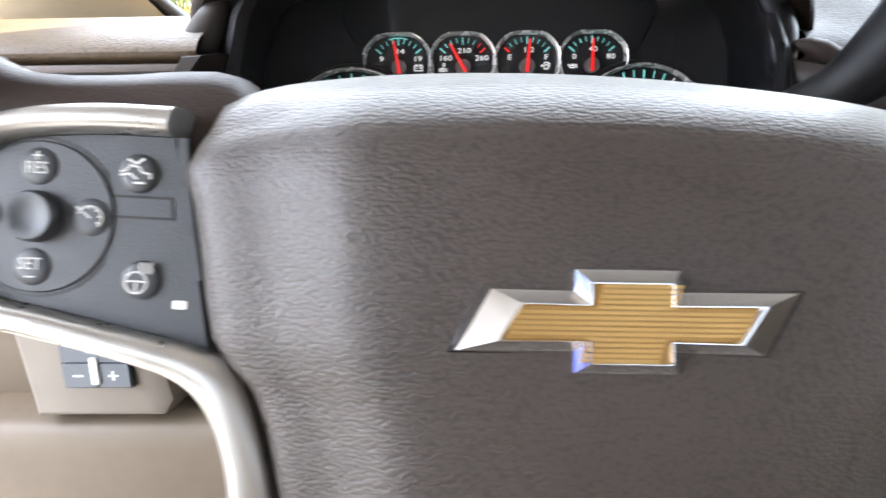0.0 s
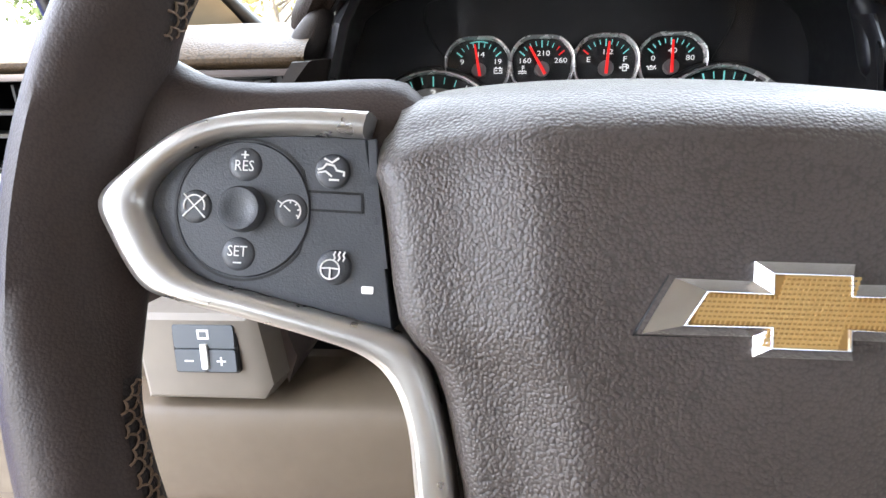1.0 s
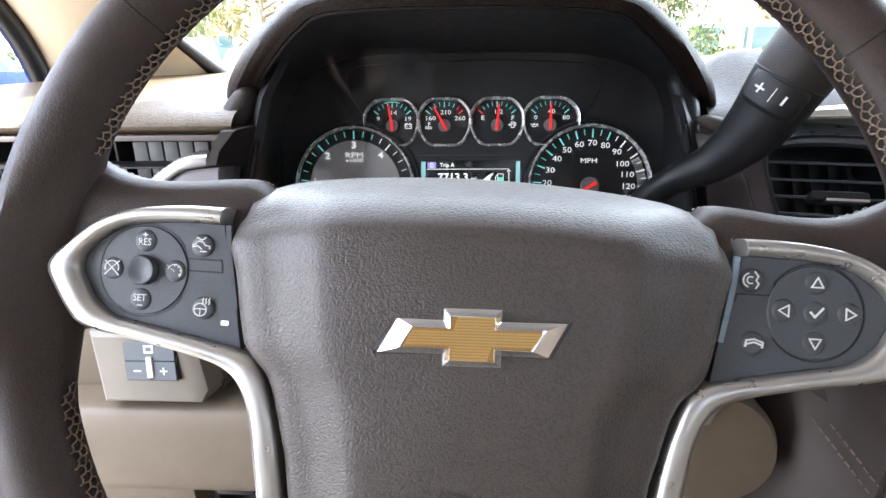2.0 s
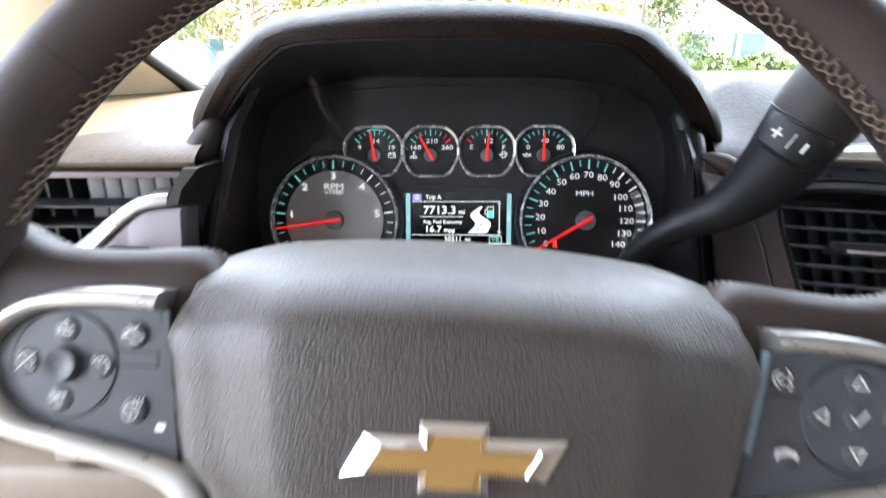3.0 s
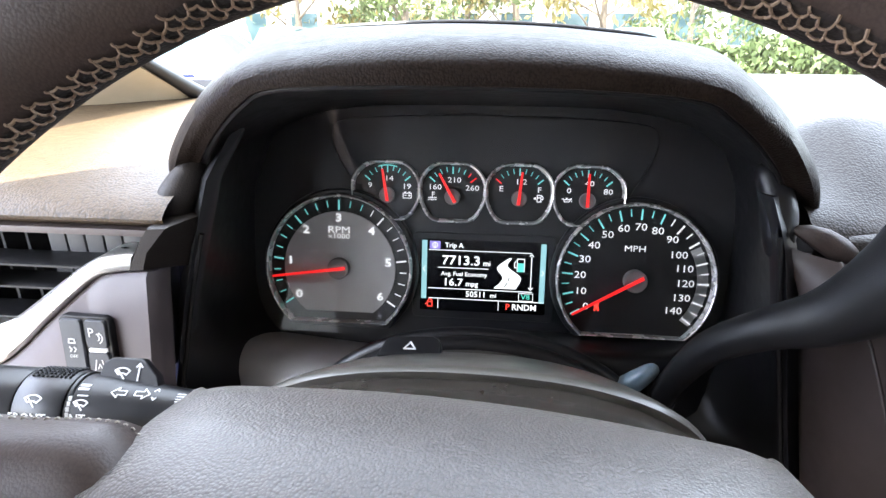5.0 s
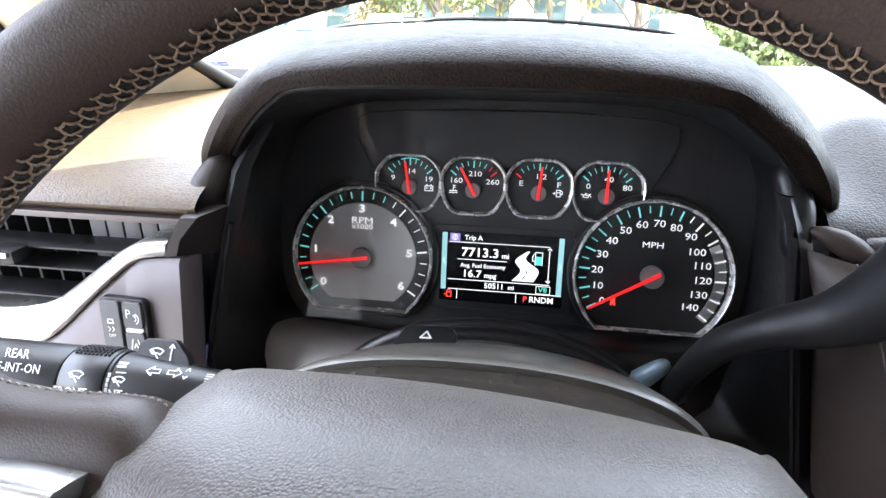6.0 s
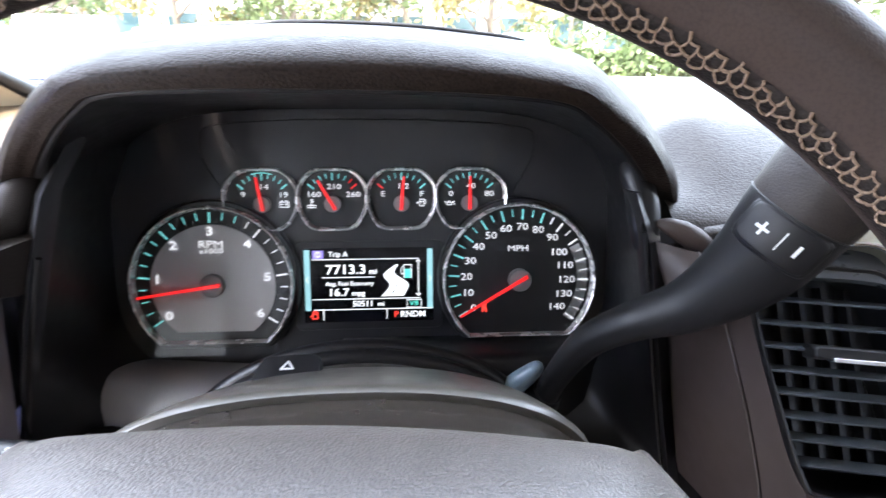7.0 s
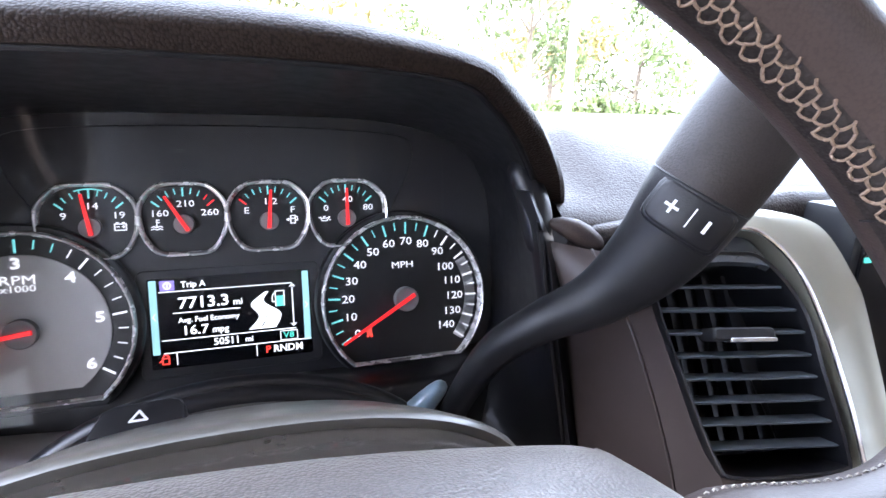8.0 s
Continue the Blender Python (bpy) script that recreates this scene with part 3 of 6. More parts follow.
def big_dial(cl, name, cx, r, a0, sweep, steps, per, words, ang, face_mat, label):
    cy = -0.0232
    flat = 0.0420
    out = dial_ring(cx, cy, r - 0.002, flat - 0.0015)
    face = part(name, plate(out, -0.004, 0.0, 0.0002), DIAL, cl, label)
    ring_band([(dial_ring(cx, cy, r, flat), 0.0), (dial_ring(cx, cy, r, flat), 0.0040), (dial_ring(cx, cy, r - 0.0004, flat - 0.0003), 0.0055), (dial_ring(cx, cy, r - 0.0010, flat - 0.0007), 0.0061), (dial_ring(cx, cy, r - 0.0016, flat - 0.0011), 0.0057), (dial_ring(cx, cy, r - 0.0022, flat - 0.0015), 0.0040), (dial_ring(cx, cy, r - 0.0027, flat - 0.0018), 0.0)], BEZEL, "bezel", face, "bright chrome bezel")
    if face_mat:
        part("inner_face", plate(dial_ring(cx, cy, 0.0432, 0.0342), 0.0, 0.0008, 0.0003), face_mat, face, "dark grey inner face lightened for lens glare")
    for i in range(steps + 1):
        a = radians(a0 - sweep * i / steps)
        big = i % per == 0
        r0, r1 = (0.0446 if big else 0.0468), r - 0.0050
        line = [[(cx + q * math.cos(a), cy + q * math.sin(a)) for q in (r0, r1)]]
        teal = math.cos(a) < 0.35
        part("scale_mark", strokes(line, 0.0011 if big else 0.0007, 0.0, 0.0006), TEAL if teal else LIT_WHITE, face)
    for i, word in enumerate(words):
        a = radians(a0 - sweep * i / (len(words) - 1))
        rr = (0.0395, 0.0395, 0.0390, 0.0352)[len(word)]
        if len(words) == 7:
            rr = 0.0382
        part("numeral", letters(word, 0.0073 if face_mat is None else 0.0084, cx + rr * math.cos(a), cy + rr * math.sin(a), 0.0016, wide=1.30 if face_mat else 1.20, bold=0.024 if face_mat else 0.0), LIT_WHITE, face)
    part("needle_hub", disc(cx, cy, 0.0082, 0.0, 0.006, 0.0008), HUB, face, "round grey needle hub")
    needle(cx, cy, ang, 0.051, 0.006, 0.0062, face)
    if face_mat:
        rim_line = dial_ring(cx, cy, 0.0430, 0.0340)
        part("face_line", strokes([rim_line + [rim_line[0]]], 0.00035, 0.0006, 0.00095), HUB, face, "thin pale line round the inner face")
        part("dial_word", letters("RPM", 0.0072, cx, cy + 0.0290, 0.0016, wide=1.30), LIT_WHITE, face, "white lettering")
        part("dial_word", letters("x1000", 0.0054, cx, cy + 0.0243, 0.0016, wide=1.25), LIT_WHITE, face, "white lettering")
    else:
        # pale arc paints the reflected light beside the high speeds
        part("scale_band", strokes([arc(cx, cy, 0.0475, 28, -36, 22)], 0.0075, -0.0002, 0.0003), DIAL_GLARE_GREY, face, "pale grey arc standing in for glare")
        part("dial_word", letters("MPH", 0.0062, cx - 0.001, cy + 0.0230, 0.0004, wide=1.25), LIT_WHITE, face, "white lettering")
        part("belt_lamp", strokes([arc(cx - 0.0255, cy - 0.0185, 0.0009, 0, 360, 8), [(cx - 0.0268, cy - 0.0235), (cx - 0.0262, cy - 0.0200), (cx - 0.0248, cy - 0.0200), (cx - 0.0242, cy - 0.0235)], [(cx - 0.0268, cy - 0.0205), (cx - 0.0242, cy - 0.0230)]], 0.0012, 0.0, 0.0006), SCREEN_RED, face, "lit red seat belt lamp")
    face.location.z = 0.0056
    return face


def small_dial(cl, cx, words, ang, red_marks, icon, bow=False):
    cy, hy = 0.0365, 0.0330
    wide = lambda x: x * (1.10 if x * cx > 0 and abs(cx) > 0.05 else 1.015)
    oct_ = lambda d: curve([(cx + wide(x) * (0.0243 - d) / 0.0243, cy + y * (0.0222 - d) / 0.0222) for x, y in ((0.0243, -0.004), (0.0236, 0.010), (0.014, 0.0205), (0.0, 0.0222), (-0.014, 0.0205), (-0.0236, 0.010), (-0.0243, -0.004), (-0.0205, -0.0145), (-0.0135, -0.0215), (0.0, -0.0222), (0.0135, -0.0215), (0.0205, -0.0145))], 48, True)
    face = part("small_gauge", plate(oct_(0.001), -0.003, 0.0, 0.0002), DIAL, cl, "small black gauge with red needle")
    ring_band([(oct_(-0.0002), 0.0), (oct_(-0.0002), 0.0034), (oct_(0.0001), 0.0045), (oct_(0.0007), 0.0052), (oct_(0.0013), 0.0048), (oct_(0.0019), 0.0036), (oct_(0.0023), 0.0)], BEZEL, "bezel", face, "thin chrome bezel")
    for i in range(9):
        a = radians(140 - 100 * i / 8)
        big = i % 4 == 0
        line = [[(cx + q * math.cos(a), hy + q * math.sin(a) * 0.98) for q in ((0.0175 if big else 0.0190), 0.0222)]]
        part("scale_mark", strokes(line, 0.0009 if big else 0.0006, 0.0, 0.0006), RED if i in red_marks else TEAL, face)
    if bow:
        part("scale_mark", strokes([arc(cx, hy, 0.0222, 108, 72, 9)], 0.0007, 0.0, 0.0006), TEAL, face, "teal arc")
    for word, (x, y) in zip(words, ((-0.0132, 0.0068), (0.0012, 0.0122), (0.0146, 0.0066))):
        part("numeral", letters(word, 0.0055, cx + x, hy + y, 0.0006, wide=1.25, bold=0.0), LIT_WHITE, face)
    part("needle_hub", disc(cx, hy, 0.0058, 0.0, 0.004, 0.0006, 24), HUB, face, "round grey needle hub")
    needle(cx, hy, ang, 0.0195, 0.0045, 0.0042, face, 0.0024)
    lines, ix, iy = icon
    part("gauge_symbol", strokes([[(cx + ix + px * 0.001, hy + iy + py * 0.001) for px, py in line] for line in lines], 0.00055, 0.0, 0.0006), LIT_WHITE, face, "white printed symbol")
    return face


BATTERY = ([[(-3, -2), (3, -2), (3, 1.6), (-3, 1.6), (-3, -2)], [(-2, 1.6), (-2, 2.4), (-1, 2.4)], [(2, 1.6), (2, 2.4), (1, 2.4)], [(-2, 0), (-0.8, 0)], [(1, 0), (2.2, 0)], [(1.6, -0.6), (1.6, 0.6)]], 0.0150, 0.0)
COOLANT = ([[(0, -1), (0, 3.2)], [(0, 3), (1.4, 3)], [(0, 1.6), (1.4, 1.6)], [(-3, -1.2), (-1.6, -0.7), (0, -1.4), (1.6, -0.7), (3, -1.2)], [(-3, -2.6), (-1.6, -2.1), (0, -2.8), (1.6, -2.1), (3, -2.6)]], -0.0150, 0.0)
PUMP = ([[(-1.8, -2.4), (-1.8, 2.4), (1.0, 2.4), (1.0, -2.4), (-1.8, -2.4)], [(-1.8, 0.6), (1.0, 0.6)], [(1.0, -0.6), (2.4, -0.6), (2.4, 1.2), (1.6, 2.0)], [(-3.0, 0.6), (-4.2, 0), (-3.0, -0.6), (-3.0, 0.6)]], 0.0150, 0.0005)
OILCAN = ([[(-3.4, 0.8), (-2.4, 1.0), (-1.6, -1.2), (1.6, -1.2), (3.4, 1.2), (1.4, 0.4), (-1.8, 0.4)], [(-0.4, 0.4), (-0.4, 1.4), (0.6, 1.4)], [(3.6, -0.4), (3.6, -1.0)]], -0.0145, 0.0)


def instrument_cluster():
    cl = base("instrument_cluster", DIAL_M, "black instrument cluster with chrome-ringed gauges and lit display", "instrument cluster")
    back = rounded(-0.190, -0.150, 0.190, 0.106, 0.030, 6)
    part("backplate", plate(back, -0.02, -0.004, 0.001), COWL, cl, "black recessed backplate")
    mask = curve([(-0.093, 0.020), (-0.100, 0.040), (-0.113, 0.062), (-0.1165, 0.078), (-0.108, 0.088), (-0.060, 0.092), (0.0, 0.093), (0.060, 0.092), (0.112, 0.088), (0.1215, 0.078), (0.118, 0.062), (0.106, 0.040), (0.096, 0.020), (0.05, -0.002), (0.0, -0.005), (-0.05, -0.002)], 80, True)
    part("gauge_mask", plate([tuple(p) for p in mask], -0.006, -0.0012, 0.002), MASK, cl, "satin dark mask behind the small gauges")
    for x in (-0.1088, 0.1098):
        part("dial_well", plate(dial_ring(x, -0.0232, 0.0602, 0.0470), -0.006, 0.0048, 0.0025), BLACK, cl, "dark raised well")
    part("display_frame", plate(rounded(-0.0535, -0.060, 0.0535, 0.0060, 0.004), -0.004, -0.0002, 0.0012), MASK, cl, "dark display frame")
    big_dial(cl, "tachometer", -0.1088, 0.0563, 214.5, 248, 24, 4, list("0123456"), 188.3, DIAL_GLARE_GREY, "tachometer in thousands of revolutions, face greyed with painted glare")
    big_dial(cl, "speedometer", 0.1098, 0.0565, 211.5, 248, 28, 2, [str(10 * i) for i in range(15)], 210.5, None, "black speedometer in miles per hour")
    small_dial(cl, -0.0735, ("9", "14", "19"), 99.5, (), BATTERY, True)
    small_dial(cl, -0.0245, ("160", "210", "260"), 120, (7, 8), COOLANT)
    small_dial(cl, 0.0245, ("E", "1/2", "F"), 85, (0,), PUMP)
    small_dial(cl, 0.0735, ("0", "40", "80"), 89.5, (), OILCAN)
    # display
    scr = part("display", plate(rounded(-0.0475, -0.054, 0.0475, 0.001, 0.0015), -0.003, 0.0004, 0.0002), SCREEN_BLACK, cl, "black glossy trip display")
    part("side_bar", plate(rounded(-0.0465, -0.045, -0.0425, 0.0, 0.0006), 0.0003, 0.0007, 0.0001), SCREEN_CYAN, scr, "pale cyan bar")
    part("side_bar", plate(rounded(0.0425, -0.045, 0.0465, 0.0, 0.0006), 0.0003, 0.0007, 0.0001), SCREEN_CYAN, scr, "pale cyan bar")
    for words, size, x, y, al in (("Trip A", 0.0052, -0.029, -0.0035, 'LEFT'), ("7713.3", 0.0098, -0.0312, -0.0150, 'LEFT'), ("mi", 0.0058, 0.0000, -0.0164, 'LEFT'), ("Avg. Fuel Economy", 0.0045, -0.0315, -0.0252, 'LEFT'), ("16.7", 0.0080, -0.0300, -0.0318, 'LEFT'), ("mpg", 0.0056, -0.0128, -0.0325, 'LEFT'), ("50511", 0.0062, -0.0125, -0.0405, 'LEFT'), ("mi", 0.0048, 0.0060, -0.0408, 'LEFT'), ("RNDM", 0.0064, 0.0225, -0.0490, 'LEFT')):
        part("lit_word", letters(words, size, x, y, 0.0007, al, 1.10 if "." in words[-4:] else 1.0, bold=0.012), SCREEN_WHITE, scr)
    part("lit_word", letters("P", 0.0064, 0.0178, -0.0490, 0.0007, 'LEFT', bold=0.014), SCREEN_RED, scr, "red gear letter")
    part("lit_line", strokes([[(-0.041, -0.0072), (0.036, -0.0072)], [(-0.0405, -0.0445), (0.0465, -0.0445)], [(-0.034, -0.0205), (0.004, -0.0205)], [(-0.041, -0.0367), (0.037, -0.0367)], [(-0.0335, -0.0445), (-0.0335, -0.052)], [(0.0125, -0.0445), (0.0125, -0.052)]], 0.0005, 0.0003, 0.0007), SCREEN_WHITE, scr)
    road = curve([(0.0085, -0.0350), (0.0150, -0.0270), (0.0105, -0.0190), (0.0195, -0.0115)], 14)
    road2 = curve([(0.0250, -0.0350), (0.0285, -0.0260), (0.0185, -0.0180), (0.0215, -0.0115)], 14)
    part("road_picture", plate([tuple(p) for p in road2] + [tuple(p) for p in reversed(road)], 0.0003, 0.0006, 0.00005), SCREEN_WHITE, scr, "pale winding road picture")
    part("road_line", strokes([[(0.0165, -0.0335), (0.0185, -0.0305)], [(0.0195, -0.0285), (0.0198, -0.0262)]], 0.0007, 0.0005, 0.0008), SCREEN_BLACK, scr, "dark road line")
    part("pump_picture", plate(rounded(0.0255, -0.0215, 0.0308, -0.0150, 0.0004), 0.0003, 0.0008, 0.00005), SCREEN_GREEN, scr, "green fuel pump picture")
    part("pump_outline", strokes([[(0.0255, -0.0215), (0.0255, -0.0118), (0.0308, -0.0118), (0.0308, -0.0215)], [(0.0255, -0.0185), (0.0235, -0.0185), (0.0235, -0.0150), (0.0246, -0.0132)]], 0.0005, 0.0003, 0.0009), SCREEN_WHITE, scr)
    part("scroll_mark", strokes([[(0.0345, -0.0095), (0.0360, -0.0082), (0.0375, -0.0095)], [(0.0360, -0.0100), (0.0360, -0.0345)], [(0.0345, -0.0335), (0.0360, -0.0350), (0.0375, -0.0335)]], 0.0006, 0.0003, 0.0008), SCREEN_WHITE, scr)
    part("engine_mark", letters("V8", 0.0056, 0.0325, -0.0408, 0.0007, wide=1.1), SCREEN_GREEN, scr, "green lit letters")
    part("engine_box", strokes([[(0.0275, -0.0438), (0.0380, -0.0438), (0.0380, -0.0380), (0.0275, -0.0380), (0.0275, -0.0438)]], 0.0004, 0.0003, 0.0007), SCREEN_WHITE, scr)
    part("door_lamp", strokes([[(-0.0415, -0.0510), (-0.0415, -0.0470), (-0.0405, -0.0455), (-0.0390, -0.0455), (-0.0380, -0.0470), (-0.0380, -0.0510), (-0.0415, -0.0510)], [(-0.0415, -0.0485), (-0.0432, -0.0495)], [(-0.0408, -0.0475), (-0.0387, -0.0475)]], 0.0007, 0.0003, 0.0008), SCREEN_RED, scr, "red open-door lamp")
    part("bar_arrow", strokes([[(-0.0438, -0.0200), (-0.0452, -0.0220), (-0.0438, -0.0240)]], 0.0005, 0.0006, 0.0009), SCREEN_WHITE, scr, "white arrow")
    part("bar_arrow", strokes([[(0.0438, -0.0200), (0.0452, -0.0220), (0.0438, -0.0240)]], 0.0005, 0.0006, 0.0009), SCREEN_WHITE, scr, "white arrow")
    part("menu_mark", strokes([arc(-0.0365, -0.0035, 0.0019, 0, 360, 14), [(-0.0365, -0.0058), (-0.0365, -0.0012)]], 0.0005, 0.0005, 0.0008), SCREEN_WHITE, scr, "pale wheel mark")
    part("menu_icon", plate(rounded(-0.0405, -0.0065, -0.0325, -0.0005, 0.0003), 0.0003, 0.0006, 0.0001), SCREEN_VIOLET, scr, "violet menu icon")
    # clear curved lens over the gauges
    lens = loft([[(x, y, 0.012 + 0.030 * ((y + 0.02) / 0.10) ** 2 * (1 if y > -0.02 else 0.3)) for x in (-0.178, -0.09, 0.0, 0.09, 0.178)] for y in (-0.072, -0.05, -0.02, 0.01, 0.04, 0.07, 0.092)], around=False, caps=False)
    lens_ob = part("gauge_lens", lens, LENS, cl, "clear plastic gauge lens")
    lens_ob.visible_shadow = False
    return cl


LENS = bpy.data.materials.new("clear_lens")
LENS.use_nodes = True
ln = LENS.node_tree
gl, tr, mx = ln.nodes.new("ShaderNodeBsdfGlossy"), ln.nodes.new("ShaderNodeBsdfTransparent"), ln.nodes.new("ShaderNodeMixShader")
gl.inputs["Roughness"].default_value = 0.03
mx.inputs[0].default_value = 0.030
ln.links.new(tr.outputs[0], mx.inputs[1])
ln.links.new(gl.outputs[0], mx.inputs[2])
ln.links.new(mx.outputs[0], ln.nodes["Material Output"].inputs[0])
cluster = instrument_cluster()


# ---- visor over the cluster, black housing ----
LIP = [(-0.190, -0.058, 1.349), (-0.165, -0.088, 1.374), (-0.137, -0.117, 1.397), (-0.113, -0.137, 1.413), (-0.094, -0.146, 1.421), (-0.048, -0.149, 1.4235), (0.0, -0.149, 1.4235), (0.048, -0.148, 1.4225), (0.093, -0.143, 1.4185), (0.113, -0.132, 1.409), (0.137, -0.113, 1.392), (0.165, -0.082, 1.367), (0.1915, -0.046, 1.335)]
OUT = [(-0.2015, -0.060, 1.350), (-0.198, -0.060, 1.374), (-0.180, -0.060, 1.402), (-0.154, -0.060, 1.427), (-0.122, -0.060, 1.444), (-0.054, -0.060, 1.4495), (0.0, -0.060, 1.450), (0.054, -0.060, 1.447), (0.117, -0.060, 1.4385), (0.147, -0.060, 1.421), (0.172, -0.060, 1.397), (0.190, -0.060, 1.369), (0.1990, -0.060, 1.334)]


def visor():
    a, b = curve(LIP, 80), curve(OUT, 80)
    rings = []
    for i, (p, q) in enumerate(zip(a, b)):
        end = min(i, 79 - i)
        if end < 7:
            q = p + (q - p) * (0.25 + 0.75 * math.sqrt(1 - (1 - end / 7) ** 2))
        c = np.array((0.0, 0.0, 1.33))
        o = q - c
        o[1] = 0
        o = o / np.linalg.norm(o)
        d = q - p
        k = (0.45 + 0.55 * o[2] ** 2) * (1.0 if end >= 7 else math.sqrt(1 - (1 - end / 7) ** 2))
        g = np.array((0, -0.011 * (1 - o[2] ** 2), 0)) * (1.0 if end >= 7 else math.sqrt(1 - (1 - end / 7) ** 2))
        fw = np.array((0, -0.001, 0))
        ring = [p + (0, 0.03, 0) + o * 0.004, p + (0, 0.012, 0) + o * 0.001, p + (0, 0.003, 0) - o * 0.0004, p, p + fw + o * 0.0035, p + fw * 1.5 + d * 0.004 + o * 0.0078 * k, p + fw * 0.8 + d * 0.02 + o * 0.0106 * k + g * 0.3, p + d * 0.06 + o * 0.0124 * k + g * 0.6, p + d * 0.14 + o * 0.0133 * k + g * 0.9, p + d * 0.30 + o * 0.0122 * k + g, p + d * 0.52 + o * 0.0088 * k + g * 0.9, p + d * 0.78 + o * 0.0040 * k + g * 0.6, q, q + (0, 0.03, 0) + o * 0.0004, q + (0, 0.046, 0) - o * 0.0006, q + (0, 0.051, 0) - o * 0.004, q + (0, 0.053, 0) - o * 0.011]
        rings.append(ring)
    v = base("instrument_visor", Matrix.Identity(4), "padded brown leather-grained visor over the gauges", "dashboard visor")
    part("visor_skin", loft(rings, around=False, caps=False), VISOR, v, "brown grained soft skin")
    back = [q + np.array((0, 0.047, 0.0022)) for q in b[21:52]]
    part("visor_seam", tube(back, [0.0004] + [0.0015] * (len(back) - 2) + [0.0004], 8, flat=0.6), BLACK, v, "thin black edge along the back of the visor")
    part("visor_lip", tube([p + np.array((0, 0.0045, -0.0006)) for p in a], 0.0016, 8), BLACK_SOFT, v, "thin dark lip edge")
    return v, a


visor_thing, LIP_LINE = visor()


def housing():
    h = base("gauge_housing", Matrix.Identity(4), "deep black plastic hood lining around the gauges", "gauge housing")
    front = [np.array(p) + (0, 0.012, 0.0) for p in LIP_LINE if abs(p[0]) < 0.164]
    low = curve([(0.157, -0.100, 1.345), (0.164, -0.100, 1.31), (0.172, -0.100, 1.27), (0.193, -0.102, 1.17)], 12) + curve([(0.12, -0.09, 1.165), (-0.12, -0.09, 1.165)], 12) + curve([(-0.206, -0.102, 1.17), (-0.188, -0.100, 1.2412), (-0.1755, -0.100, 1.290), (-0.1620, -0.100, 1.335)], 12)
    loop = [np.array(p) for p in list(front) + low]
    backs = []
    for p in loop:
        c, k = p[0] / 0.178, (p[2] - 1.30) / (0.100 if p[2] > 1.30 else 0.095)
        g = (abs(c) ** 4 + abs(k) ** 4) ** -0.25
        backs.append(np.array(DIAL_M @ Vector((0.180 * c * g, k * g * (0.100 if k > 0 else 0.095), -0.010))))
    steps = []
    for f in (0.0, 0.15, 0.32, 0.5, 0.68, 0.84, 0.95, 1.0):
        steps.append([p + (q - p) * (1 - (1 - f) ** 1.25) for p, q in zip(loop, backs)] if f < 1 else backs)
    part("lining", loft(steps, caps=False), BLACK, h, "black inner lining", sharp=1.2)
    edge = [p + np.array((0, -0.0015, 0)) for p in loop[len(front):len(front) + 12]]
    part("lining_edge", tube(edge, 0.0016, 8), BLACK_SOFT, h, "rounded front edge")
    edge = [p + np.array((0, -0.0015, 0)) for p in loop[-12:]]
    part("lining_edge", tube(edge, 0.0016, 8), BLACK_SOFT, h, "rounded front edge")
    return h


housing()


# ---- column shroud ----
def shroud():
    s = base("column_shroud", Matrix.Identity(4), "dark brown plastic steering column shroud", "column shroud")
    power = lambda v, k: math.copysign(abs(v) ** k, v)
    ell = lambda y, z, rx, rz: [(rx * power(math.cos(2 * math.pi * i / 64), 0.90), y, z + rz * power(math.sin(2 * math.pi * i / 64), 0.62)) for i in range(64)]
    part("cover", loft([ell(-0.132, 1.228, 0.094, 0.056), ell(-0.140, 1.230, 0.1000, 0.0580), ell(-0.150, 1.2335, 0.1045, 0.0590), ell(-0.175, 1.244, 0.1060, 0.0620), ell(-0.196, 1.2535, 0.1060, 0.0630), ell(-0.1995, 1.2545, 0.1056, 0.0626), ell(-0.2015, 1.2548, 0.1046, 0.0616), ell(-0.2020, 1.2550, 0.1020, 0.0590)]), SHROUD, s, "smooth brown shroud cover")
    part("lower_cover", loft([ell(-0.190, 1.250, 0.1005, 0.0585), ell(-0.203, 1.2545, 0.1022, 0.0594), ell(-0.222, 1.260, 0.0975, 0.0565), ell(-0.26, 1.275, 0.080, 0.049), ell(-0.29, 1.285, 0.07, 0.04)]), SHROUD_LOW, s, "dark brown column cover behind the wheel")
    bm = bmesh.new()
    for i in range(14):
        a, y = radians(random.uniform(45, 135)), random.uniform(-0.196, -0.152)
        f = (y + 0.150) / -0.056
        c = Vector((0.105 * math.cos(a), y, 1.2335 + 0.024 * f + (0.0592 + 0.005 * f) * math.sin(a) ** 0.85))
        bmesh.ops.create_icosphere(bm, subdivisions=1, radius=random.uniform(0.0002, 0.0004), matrix=Matrix.Translation(c))
    tagged(part("dust", bm, WHITE, s, "few white dust specks"), kind="stuff")
    part("gaiter", loft([ell(-0.03, 1.18, 0.085, 0.05), ell(-0.10, 1.200, 0.090, 0.058), ell(-0.125, 1.212, 0.090, 0.060), ell(-0.14, 1.220, 0.085, 0.052)]), BLACK_SOFT, s, "black flexible gaiter")
    return s


shroud()


# ---- dashboard ----
def swept(profile, x0, x1, n=24, sag=None):
    rings = []
    for i in range(n):
        x = x0 + (x1 - x0) * i / (n - 1)
        rings.append([(x, y, z + (sag(x) if sag else 0)) for y, z in profile])
    return loft(rings, around=False, caps=False)


GRIP = shade("grip_plastic", (0.022, 0.0172, 0.0150), 0.50, spec=0.28, pebble=0.16, pebble_scale=1100, vary=0.1)
I4 = Matrix.Identity(4)


